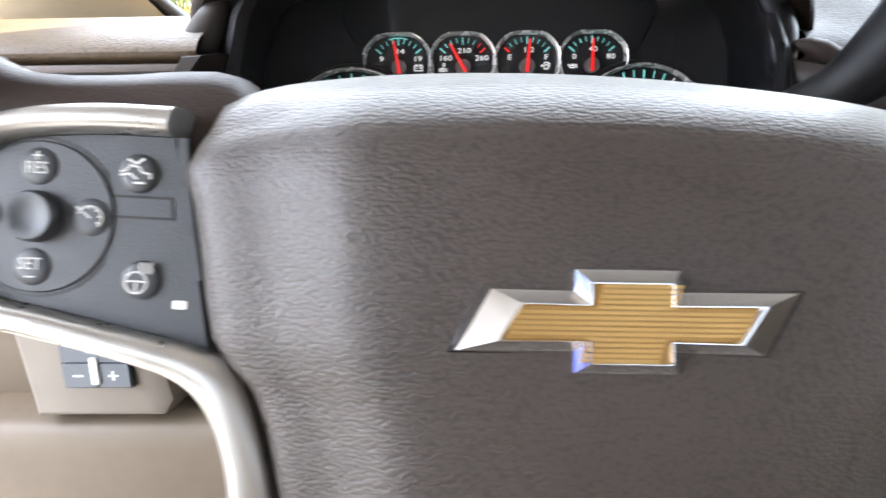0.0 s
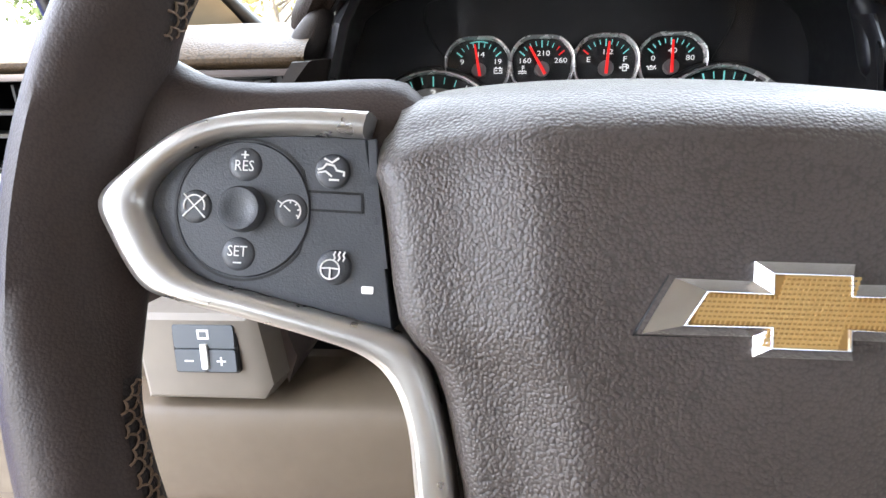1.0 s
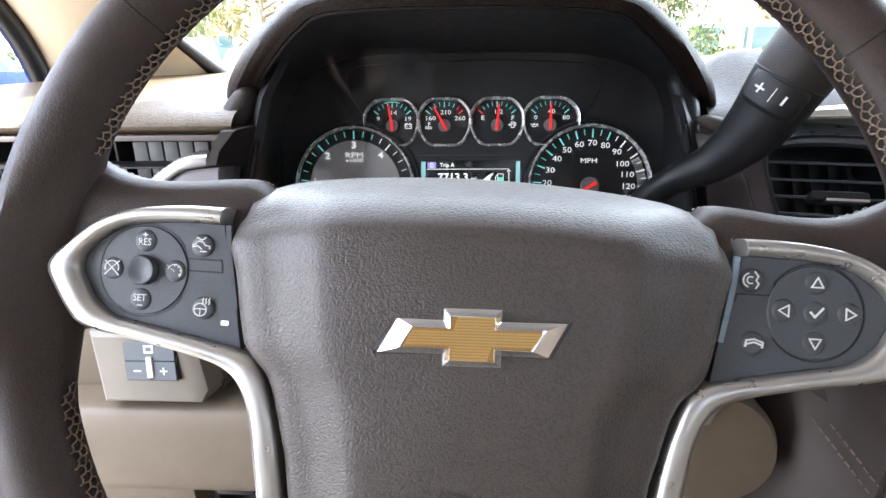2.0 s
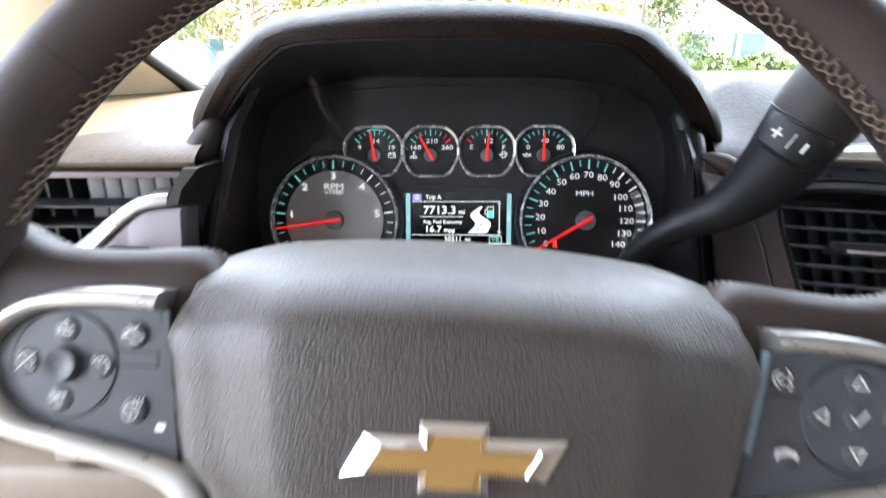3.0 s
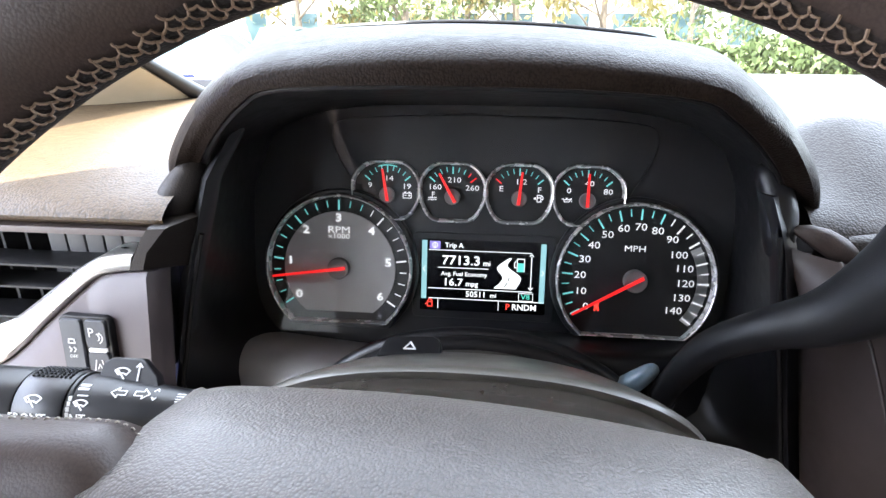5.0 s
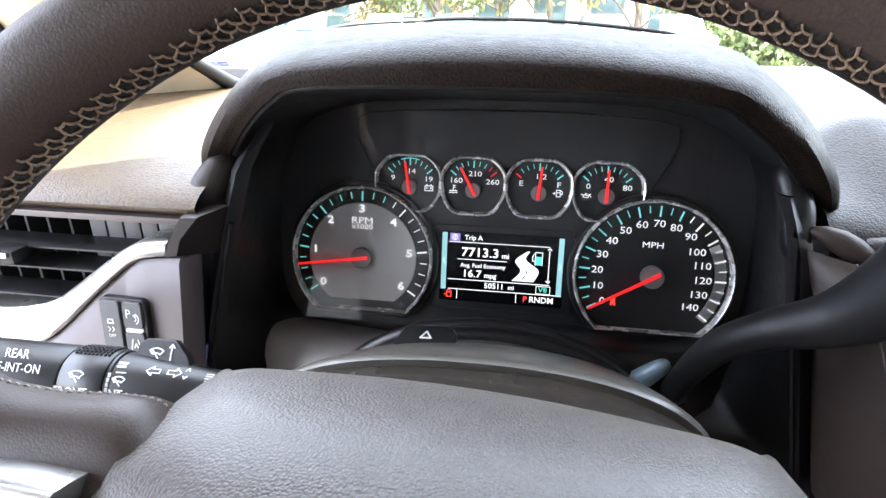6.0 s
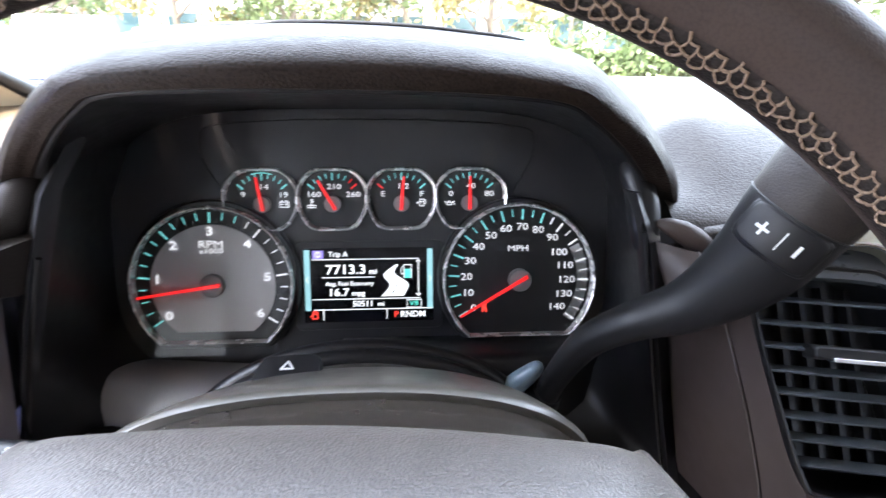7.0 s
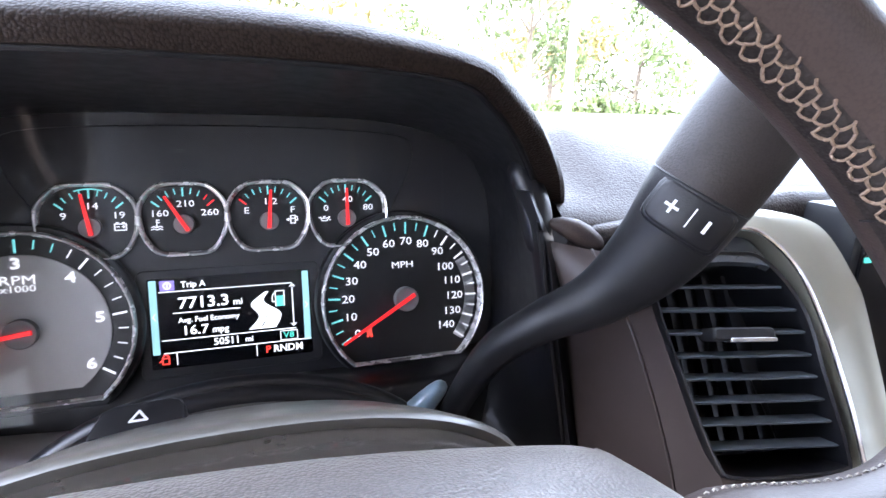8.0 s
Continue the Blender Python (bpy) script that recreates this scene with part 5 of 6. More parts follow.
# air vent and trims left of the gauges
def vent_left():
    v = base("air_vent", I4, "black slatted dashboard air vent with silver lower edge", "air vent", "dashboard air vents")
    part("duct", loft([[(-0.405, y, z0), (-0.192, y, z0), (-0.192, y, z1), (-0.405, y, z1)] for y, z0, z1 in ((-0.050, 1.250, 1.340), (-0.110, 1.246, 1.3405))] + [[(-0.400, -0.110, 1.252), (-0.195, -0.110, 1.252), (-0.195, -0.110, 1.3365), (-0.400, -0.110, 1.3365)], [(-0.395, -0.055, 1.256), (-0.200, -0.055, 1.256), (-0.200, -0.055, 1.334), (-0.395, -0.055, 1.334)]]), BLACK, v, "black duct", sharp=0.4)
    part("vent_brow", box(-0.405, -0.1165, 1.3370, -0.184, -0.100, 1.3412, 0.0014), BROWN, v, "brown ledge over the vent")
    for z in (1.3178, 1.3036, 1.2832, 1.2650):
        rings = [[(x, -0.1165, z + 0.0014), (x, -0.1190, z + 0.0004), (x, -0.1190, z - 0.0008), (x, -0.1170, z - 0.0014), (x, -0.098, z - 0.0006), (x, -0.098, z + 0.0014)] for x in (-0.398, -0.30, -0.199)]
        part("slat", loft(rings), BLACK_SOFT, v, "black horizontal slat", sharp=0.4)
    for i in range(5):
        x = -0.2640 + i * 0.0123
        part("vane", box(x + 0.0006, -0.0985, 1.256, x + 0.0117, -0.0955, 1.334, 0.0008), FRAME_GREY, v, "closed upright louvre blade")
    for i in range(7):
        x = -0.2790 - i * 0.0165
        part("vane", loft([[(x, -0.098, z), (x + 0.0018, -0.098, z), (x + 0.0110, -0.080, z), (x + 0.0092, -0.080, z)] for z in (1.256, 1.334)]), BLACK_SOFT, v, "turned upright louvre blade", sharp=0.4)
    part("vent_tab", box(-0.330, -0.132, 1.3100, -0.292, -0.112, 1.3190, 0.0035), BLACK_SOFT, v, "black adjuster tab")
    part("tab_trim", box(-0.326, -0.1335, 1.3150, -0.295, -0.128, 1.3185, 0.0012), CHROME, v, "chrome tab edge")
    # satin strip: upper and lower edges
    up = curve([(-0.1950, -0.1175, 1.3280), (-0.2070, -0.1195, 1.3272), (-0.2160, -0.1205, 1.3250), (-0.2300, -0.1215, 1.3170), (-0.2470, -0.1215, 1.3050), (-0.2640, -0.1215, 1.2930), (-0.2810, -0.1215, 1.2820), (-0.2960, -0.1215, 1.2770), (-0.3220, -0.1215, 1.2730), (-0.360, -0.122, 1.2745), (-0.400, -0.122, 1.288), (-0.420, -0.122, 1.310), (-0.415, -0.122, 1.338)], 72)
    dn = curve([(-0.1955, -0.1195, 1.3180), (-0.2070, -0.1215, 1.3170), (-0.2170, -0.1225, 1.3140), (-0.2320, -0.1235, 1.3030), (-0.2550, -0.1240, 1.2840), (-0.2740, -0.1240, 1.2670), (-0.2930, -0.1240, 1.2530), (-0.3100, -0.1240, 1.2470), (-0.3350, -0.1240, 1.2450), (-0.372, -0.124, 1.2490), (-0.415, -0.124, 1.268), (-0.440, -0.124, 1.303), (-0.437, -0.122, 1.340)], 72)
    rings = []
    for a, b in zip(up, dn):
        d = b - a
        rings.append([a + (0, 0.02, 0), a, a + d * 0.16 + (0, -0.0028, 0), a + d * 0.55 + (0, -0.0040, 0), a + d * 0.86 + (0, -0.0030, 0), b + (0, -0.0004, 0), b + (0, 0.02, 0)])
    part("satin_strip", loft(rings), SATIN, v, "curved satin silver strip")
    # panel with switches
    p = base("dashboard_corner", I4, "purple-brown dash panel carrying two black switches", "dash panel")
    edge = curve([(-0.1865, 1.3180), (-0.1955, 1.3172), (-0.2070, 1.3162), (-0.2170, 1.3132), (-0.2320, 1.3022), (-0.2550, 1.2832), (-0.2740, 1.2662), (-0.2930, 1.2522), (-0.3100, 1.2462), (-0.3350, 1.2442), (-0.372, 1.248), (-0.45, 1.27)], 40)
    cols = [(-0.1822, 0.0170, 1.3165), (-0.1826, 0.0080, 1.3170), (-0.1838, 0.0030, 1.3175)] + [(q[0], 0.0, q[1]) for q in edge]
    rings = []
    for x, dy, z in cols:
        y = -0.1215 + dy
        low = lambda t: x - 0.008 * t if x > -0.20 else x
        rings.append([(x, y + 0.012, z + 0.001), (x, y, z), (x, y - 0.0025, z - 0.003)] + [(low(t), y - 0.0025 - 0.0075 * t, z - 0.003 + (1.215 - z) * t) for t in (0.25, 0.5, 0.75)] + [(low(1.0), y - 0.010, 1.205), (low(1.1), y - 0.008, 1.19)])
    part("panel_skin", loft(rings, around=False, caps=False), PURPLE, p, "smooth purple-brown skin")
    part("panel_side", loft([[(x, -0.107, z), (x - 0.002, -0.098, z), (x - 0.010, -0.080, z)] for x, z in ((-0.1822, 1.318), (-0.184, 1.295), (-0.187, 1.26), (-0.192, 1.19))], around=False, caps=False), BLACK, p, "black side")
    s = base("dash_switch", axes((-0.2262, -0.1300, 1.2715), (1, -0.01, 0), (0, 0.09, 0.996), (0, -0.996, 0.09)), "pair of black push switches with white symbols", "switch")
    part("switch_surround", plate(rounded(-0.0160, -0.030, 0.0160, 0.0205, 0.004), -0.010, 0.0015, 0.0012), BLACK, s, "black surround")
    part("switch_key", plate(rounded(-0.0142, -0.028, -0.0008, 0.0188, 0.0025), -0.004, 0.0032, 0.0012), PANEL, s, "traction control key")
    part("switch_key", plate(rounded(0.0008, 0.0012, 0.0142, 0.0188, 0.0025), -0.004, 0.0032, 0.0012), PANEL, s, "parking sensor key")
    part("switch_key", plate(rounded(0.0008, -0.028, 0.0142, -0.0012, 0.0025), -0.004, 0.0032, 0.0012), PANEL, s, "lane assist key")
    part("switch_lamp", plate(rounded(0.0022, -0.0011, 0.0128, 0.0011, 0.0004), -0.002, 0.0034, 0.0003), LIT_WHITE, s, "white lamp line")
    part("symbol", letters("P", 0.0085, 0.0050, 0.0110, 0.0035, wide=0.9), WHITE, s, "white letter")
    part("symbol", strokes([arc(0.0082, 0.0082, 0.0018, -60, 60, 6), arc(0.0082, 0.0082, 0.0036, -60, 60, 6), [(0.0085, 0.0105), (0.0108, 0.0105)]], 0.0006, 0.0030, 0.0035), WHITE, s, "white sensor waves")
    part("symbol", strokes([[(-0.0098, 0.0040), (-0.0058, 0.0040), (-0.0062, 0.0065), (-0.0094, 0.0065), (-0.0098, 0.0040)], [(-0.0098, 0.0015), (-0.0085, 0.0), (-0.0095, -0.0015)], [(-0.0068, 0.0015), (-0.0058, 0.0), (-0.0070, -0.0015)]], 0.0007, 0.0030, 0.0035), WHITE, s, "white skid symbol")
    part("symbol", letters("OFF", 0.0030, -0.0078, -0.0045, 0.0034), WHITE, s, "white letters")
    part("symbol", strokes([[(0.0045, -0.0125), (0.0060, -0.0060)], [(0.0110, -0.0125), (0.0095, -0.0060)], [(0.0065, -0.0115), (0.0078, -0.0085), (0.0090, -0.0115)]], 0.0006, 0.0030, 0.0035), WHITE, s, "white lane symbol")


PURPLE = shade("purple_brown_plastic", (0.125, 0.107, 0.113), 0.45, grain=0.25, grain_scale=1400, vary=0.06)
vent_left()


# satin arch at the outer end of the dashboard
def end_trim():
    e = base("dash_end_trim", I4, "satin silver arched trim at the door end of the dashboard", "dash trim")
    outer = curve([(-0.292, 1.3655), (-0.315, 1.3655), (-0.333, 1.3625), (-0.352, 1.3565), (-0.372, 1.3465), (-0.392, 1.330), (-0.408, 1.305), (-0.416, 1.27)], 36)
    inner = curve([(-0.300, 1.3430), (-0.318, 1.3425), (-0.333, 1.3415), (-0.348, 1.3395), (-0.362, 1.3330), (-0.376, 1.318), (-0.388, 1.298), (-0.396, 1.268)], 36)
    rings = []
    for a, b in zip(outer, inner):
        at = lambda f, y: (*(a + (b - a) * f), y)
        rings.append([at(0.0, -0.098), at(0.0, -0.1165), at(0.04, -0.1190), at(0.16, -0.1205), at(0.24, -0.1190), at(0.30, -0.1175), at(0.9, -0.1185), at(1.0, -0.1165), at(1.0, -0.098)])
    part("trim_skin", loft(rings), SATIN, e)


end_trim()


# vent right of the gauges
RU = Vector((0.972, -0.235, 0)).normalized()
RN = Vector((-0.2114, -0.8742, 0.4371)).normalized()
RV = axes((0.235, -0.1755, 1.29), RU, RN.cross(RU), RN)


def vent_right():
    v = base("air_vent", RV, "tall black slatted air vent framed by satin silver", "air vent", "dashboard air vents")
    out = curve([(-0.0450, 0.030), (-0.0340, -0.009), (-0.0225, -0.0430), (-0.0140, -0.0505), (0.0150, -0.0510), (0.0420, -0.0490), (0.0470, -0.0420), (0.0405, -0.0053), (0.0335, 0.0295), (0.0150, 0.0545), (-0.0020, 0.0580), (-0.0300, 0.0570), (-0.0450, 0.0480)], 72, True)
    ins = inset(out, 0.005)
    ring = lambda q, w: [(p[0], p[1], w) for p in q]
    part("vent_frame", loft([ring(out, -0.012), ring(out, 0.001), ring(inset(out, 0.0015), 0.0022), ring(inset(out, 0.004), 0.0012), ring(ins, -0.004), ring(inset(out, 0.006), -0.045)], caps=False), BLACK, v, "black vent frame")
    part("vent_back", plate([tuple(p) for p in inset(out, 0.004)], -0.05, -0.045, 0.0005), BLACK, v, "dark duct end")
    rows = [0.0405, 0.0288, 0.0176, 0.0063, -0.0044, -0.0154, -0.0258, -0.0372]
    for y in rows:
        xs = [p[0] for p in ins if abs(p[1] - y) < 0.004]
        x0, x1 = min(xs) - 0.001, max(xs) + 0.001
        sec = lambda x: [(x, y + 0.0008, -0.0034), (x, y, -0.0018), (x, y - 0.0010, -0.0034), (x, y + 0.0016, -0.013), (x, y + 0.0024, -0.013)]
        part("slat", loft([sec(x0), sec((x0 + x1) / 2), sec(x1)]), SLATE, v, "black horizontal slat", sharp=0.4)
    for i in range(4):
        x = -0.022 + i * 0.0115
        part("vane", loft([[(x + (0.0 if yy > 0 else 0.014), yy, -0.034), (x + (0.0 if yy > 0 else 0.014), yy, -0.043), (x + 0.0026 + (0.0 if yy > 0 else 0.014), yy, -0.043), (x + 0.0026 + (0.0 if yy > 0 else 0.014), yy, -0.034)] for yy in (0.05, -0.045)]), BLACK, v, "upright vane", sharp=0.4)
    part("vent_tab", plate(rounded(-0.0205, 0.0135, 0.0115, 0.0200, 0.0025), -0.006, 0.0075, 0.0020), BLACK_SOFT, v, "adjuster tab")
    part("tab_trim", plate(rounded(-0.0130, 0.0128, 0.0112, 0.0152, 0.001), 0.003, 0.0088, 0.0008), CHROME, v, "chrome tab edge")
    # satin frame
    a = curve([(-0.030, 0.0680), (-0.008, 0.0690), (0.012, 0.0670), (0.0295, 0.0490), (0.0390, 0.0240), (0.0455, -0.003), (0.0500, -0.030), (0.054, -0.075)], 50)
    b = curve([(-0.020, 0.0800), (0.008, 0.0830), (0.030, 0.0825), (0.0560, 0.0750), (0.0665, 0.0460), (0.0705, 0.0100), (0.0730, -0.030), (0.075, -0.075)], 50)
    rings = []
    for p, q in zip(a, b):
        d = q - p
        back = min(1.0, max(0.0, (q[1] - 0.040) / 0.040))
        rings.append([(p[0], p[1], -0.015), (p[0], p[1], -0.001), (*(p + d * 0.06), 0.0022), (*(p + d * 0.13), 0.0010), (*(p + d * 0.5), 0.0032 - 0.003 * back), (*(p + d * 0.9), 0.0020 - 0.008 * back), (q[0], q[1], -0.003 - 0.012 * back), (q[0], q[1], -0.015 - 0.012 * back)])
    part("satin_frame", loft(rings), SATIN_WARM, v, "champagne satin silver surround")
    part("frame_bead", tube([(*(p + (q - p) * 0.04), 0.0022) for p, q in zip(a, b)], 0.0013, 8), CHROME, v, "fine bright bead along the surround")
    high = curve([(-0.040, 0.0640, -0.010), (-0.025, 0.0675, -0.009), (-0.006, 0.0685, -0.008), (0.010, 0.0665, -0.007), (0.017, 0.0625, -0.008), (0.022, 0.0575, -0.010)], 24)
    low = curve([(-0.042, 0.0490, 0.0020), (-0.026, 0.0515, 0.0028), (-0.006, 0.0522, 0.0030), (0.008, 0.0515, 0.0028), (0.016, 0.0500, 0.0016), (0.021, 0.0490, -0.0030)], 24)
    part("vent_brow", loft([[p, p * 0.6 + q * 0.4 + (0, 0.0006, 0.0006), q + (0, 0.0008, 0), q, q + (0, -0.0012, -0.004), p + (0, -0.004, -0.006)] for p, q in zip(high, low)]), BROW, v, "smooth dark slate brow over the slats")
    # brown panel between gauges and vent
    p = base("dashboard_fascia", I4, "dark brown fascia between gauges and air vent", "dash panel")
    left = curve([(0.165, -0.094, 1.338), (0.178, -0.101, 1.30), (0.189, -0.105, 1.24), (0.199, -0.109, 1.185)], 20)
    mid = curve([(0.188, -0.102, 1.334), (0.192, -0.138, 1.30), (0.205, -0.164, 1.235), (0.212, -0.173, 1.185)], 20)
    rgt = curve([(0.200, -0.122, 1.333), (0.195, -0.150, 1.317), (0.210, -0.188, 1.2513), (0.222, -0.218, 1.188)], 20)
    far = curve([(0.212, -0.07, 1.335), (0.205, -0.085, 1.317), (0.220, -0.115, 1.2513), (0.245, -0.150, 1.188)], 20)
    rings = []
    for A, B, C, D in zip(left, mid, rgt, far):
        rings.append([A + (0.018, 0.05, 0), A, A * 0.5 + B * 0.5 + (0, -0.003, 0), B + (-0.001, -0.003, 0), B + (0.0, -0.0015, 0), B + (0.001, -0.003, 0), B * 0.5 + C * 0.5 + (0, -0.002, 0), C, C + (0.002, 0.006, 0), D])
    part("panel_skin", loft(rings, around=False, caps=False), FASCIA, p, "smooth dark brown skin")
    part("panel_seam", tube([B + np.array((0, -0.0026, 0)) for B in mid], 0.0010, 6), FASCIA, p, "thin raised seam")
    # display in the middle of the dash
    d = base("centre_display", I4, "glossy dark centre display beside the silver surround", "display")
    part("display_body", box(0.330, -0.150, 1.16, 0.56, -0.115, 1.36, 0.006), BLACK, d, "black bezel")
    part("display_glass", box(0.336, -0.1525, 1.19, 0.55, -0.149, 1.345, 0.001), SCREEN_BLACK, d, "dark glass")
    part("display_tile", box(0.340, -0.1535, 1.274, 0.347, -0.1522, 1.280, 0.0005), SCREEN_GREEN, d, "green lit tile")
    part("display_tile", box(0.337, -0.1535, 1.330, 0.344, -0.1522, 1.333, 0.0004), SCREEN_GREEN, d, "small green lit mark")
    part("display_tile", box(0.3365, -0.1535, 1.205, 0.352, -0.1522, 1.262, 0.0005), SLATE, d, "dim grey tile")


BROW = shade("slate_brow_plastic", (0.040, 0.047, 0.055), 0.30, coat=0.5, spec=0.6, vary=0.06)
FASCIA = shade("fascia_plastic", (0.056, 0.043, 0.040), 0.45, spec=0.35, grain=0.2, grain_scale=1500, vary=0.06)
SATIN_WARM = shade("champagne_satin", (0.40, 0.395, 0.325), 0.32, metal=0.75, vary=0.04, grain=0.03)
vent_right()


# lower dashboard
def lower_dash():
    k = base("lower_dashboard", I4, "beige plastic knee panel below the steering column", "dash panel")
    prof = curve([(-0.10, 1.136), (-0.150, 1.134), (-0.163, 1.128), (-0.166, 1.10), (-0.160, 1.055), (-0.13, 1.04), (-0.10, 1.035)], 22)
    rings = [[(x, y + 0.02 * max(0, (x - 0.15) / 0.12) ** 2, z) for y, z in prof] for x in np.linspace(-0.60, 0.10, 24)]
    part("panel_skin", loft(rings, around=False, caps=False), BEIGE, k, "smooth beige skin")
    part("panel_below", box(-0.60, -0.135, 0.75, -0.245, -0.10, 1.045, 0.01), BEIGE, k, "lower beige skirt")
    part("panel_below", box(-0.165, -0.135, 0.75, 0.20, -0.10, 1.045, 0.01), BEIGE, k, "lower beige skirt")
    part("foot_opening", box(-0.25, -0.09, 0.75, -0.16, -0.05, 1.05, 0.004), BLACK, k, "dark opening")
    part("release_lever", box(-0.224, -0.137, 1.028, -0.190, -0.10, 1.038, 0.003), BLACK, k, "black release lever")
    # ledge and recess behind the wheel
    part("ledge", loft([[(x, y, z) for y, z in curve([(-0.06, 1.135), (-0.09, 1.122), (-0.120, 1.122), (-0.150, 1.1335)], 10)] for x in (-0.212, -0.16, 0.10)], around=False, caps=False), BEIGE, k, "beige ledge")
    part("recess", box(-0.215, -0.075, 1.12, 0.06, -0.06, 1.20, 0.002), BLACK, k, "dark recess")
    b = base("dimmer_housing", I4, "beige raised housing for the dimmer switch", "switch housing")
    box_pts = lambda y, g: [(-0.288 + g, y, 1.139 + g), (-0.207 - g * 1.6, y, 1.139 + g), (-0.200 - g * 1.6, y, 1.150 + g), (-0.205 - g * 1.8, y, 1.203 - g), (-0.288 + g, y, 1.203 - g)]
    part("housing", loft([box_pts(-0.09, -0.004), box_pts(-0.150, 0.0), box_pts(-0.1605, 0.0015), box_pts(-0.1635, 0.005)]), GREY_BEIGE, b, sharp=0.5)
    # darker brown here puts the shade of this side into its colour
    part("housing_side", loft([[(-0.199, -0.05, 1.203), (-0.188, -0.05, 1.160), (-0.197, -0.05, 1.137)], [(-0.203, -0.14, 1.202), (-0.193, -0.14, 1.160), (-0.201, -0.14, 1.139)]]), BROWN, b, "housing side, its shade put into a darker brown")
    s = base("dimmer_switch", axes((-0.2405, -0.1637, 1.1795), (1, 0, 0), (0, 0.12, 0.993), (0, -0.993, 0.12)), "grey dimmer switch with white plus and minus marks", "switch")
    part("switch_surround", plate(rounded(-0.0208, -0.0168, 0.0208, 0.0168, 0.002), -0.006, 0.001, 0.0008), BLACK, s, "black surround")
    part("switch_key", plate(rounded(-0.0195, 0.0002, 0.0195, 0.0155, 0.0015), -0.002, 0.0026, 0.0008), SLATE, s, "slate grey key")
    part("switch_key", plate(rounded(-0.0195, -0.0155, -0.0005, -0.0004, 0.0015), -0.002, 0.0026, 0.0008), SLATE, s, "slate grey key")
    part("switch_key", plate(rounded(0.0005, -0.0155, 0.0195, -0.0004, 0.0015), -0.002, 0.0026, 0.0008), SLATE, s, "slate grey key")
    part("slider", plate(rounded(-0.0026, -0.0132, 0.0022, 0.0035, 0.001), 0.001, 0.0040, 0.0008), WHITE, s, "white slider")
    part("symbol", strokes([[(-0.0130, -0.0080), (-0.0080, -0.0080)]], 0.0011, 0.0024, 0.0029), WHITE, s, "white minus mark")
    part("symbol", strokes([[(0.0075, -0.0080), (0.0125, -0.0080)], [(0.0100, -0.0105), (0.0100, -0.0055)]], 0.0011, 0.0024, 0.0029), WHITE, s, "white plus mark")
    part("symbol", strokes([[(-0.003, 0.007), (0.003, 0.007), (0.003, 0.012), (-0.003, 0.012), (-0.003, 0.007)]], 0.0014, 0.0024, 0.0029), WHITE, s, "white lamp mark")
    # headlamp switch at the far edge
    h = base("headlamp_switch", axes((-0.405, -0.135, 1.172), (1, 0, 0), (0, 0.1, 0.995), (0, -0.995, 0.1)), "round dark blue headlamp switch with bright ring", "switch")
    part("knob", disc(0, 0, 0.024, -0.01, 0.004, 0.002, 40), SLATE, h, "dark knob")
    ring_band([([(0.027 * math.cos(t * math.pi / 24), 0.027 * math.sin(t * math.pi / 24)) for t in range(48)], -0.008), ([(0.0262 * math.cos(t * math.pi / 24), 0.0262 * math.sin(t * math.pi / 24)) for t in range(48)], 0.002), ([(0.024 * math.cos(t * math.pi / 24), 0.024 * math.sin(t * math.pi / 24)) for t in range(48)], 0.001)], CHROME, "ring", h, "chrome ring")
    f = base("lower_dashboard", I4, "beige lower dashboard face", "dash panel")
    part("fascia_skin", box(-0.60, -0.130, 1.130, -0.286, -0.09, 1.245, 0.006), BEIGE, f)
    # rounded knee bolster and console on the other side
    kb = base("knee_bolster", I4, "rounded beige knee bolster beside the console", "dash panel")
    out = curve([(0.08, 1.140), (0.150, 1.140), (0.196, 1.147), (0.222, 1.136), (0.240, 1.113), (0.246, 1.085), (0.236, 1.060), (0.21, 1.044), (0.16, 1.034), (0.08, 1.03)], 50, True)
    rings = [[(p[0], -0.10, p[1]) for p in out], [(p[0], -0.142, p[1]) for p in out], [(p[0], -0.150, p[1]) for p in [np.array((0.16, 1.088)) + (np.array(q) - (0.16, 1.088)) * 0.95 for q in out]]]
    part("bolster_skin", loft(rings), BEIGE, kb, "smooth beige skin")
    part("bolster_pocket", loft([[(0.10, -0.140, 1.150), (0.196, -0.140, 1.150), (0.196, -0.140, 1.122), (0.10, -0.140, 1.118)], [(0.10, -0.1545, 1.148), (0.192, -0.1545, 1.148), (0.184, -0.1545, 1.124), (0.10, -0.1545, 1.119)]]), GREY_BEIGE, kb, "grey-beige moulded step")
    c = base("centre_console", I4, "dark brown stitched console side beside the knees", "console")
    part("console_side", loft([[(0.225, -0.08, 1.185), (0.262, -0.120, 1.185), (0.34, -0.15, 1.18), (0.60, -0.16, 1.18)], [(0.235, -0.09, 1.15), (0.262, -0.130, 1.15), (0.34, -0.16, 1.15), (0.60, -0.17, 1.16)], [(0.245, -0.10, 1.10), (0.268, -0.150, 1.11), (0.35, -0.20, 1.12), (0.60, -0.22, 1.13)], [(0.24, -0.12, 0.95), (0.285, -0.19, 0.95), (0.40, -0.27, 0.95), (0.60, -0.29, 0.95)]], around=False, caps=False), RIM_LEATHER, c, "dark brown skin")
    bm = bmesh.new()
    for off in (0.0, 0.010):
        for i in range(24):
            t = i / 24
            p0 = Vector((0.262 + off + 0.10 * t, -0.146 - 0.07 * t - off * 0.55, 1.128 - 0.13 * t))
            p1 = p0 + Vector((0.10, -0.07, -0.13)) * (0.65 / 24)
            tube([p0 + Vector((0, -0.004, 0)), p1 + Vector((0, -0.004, 0))], 0.0007, 5, bm)
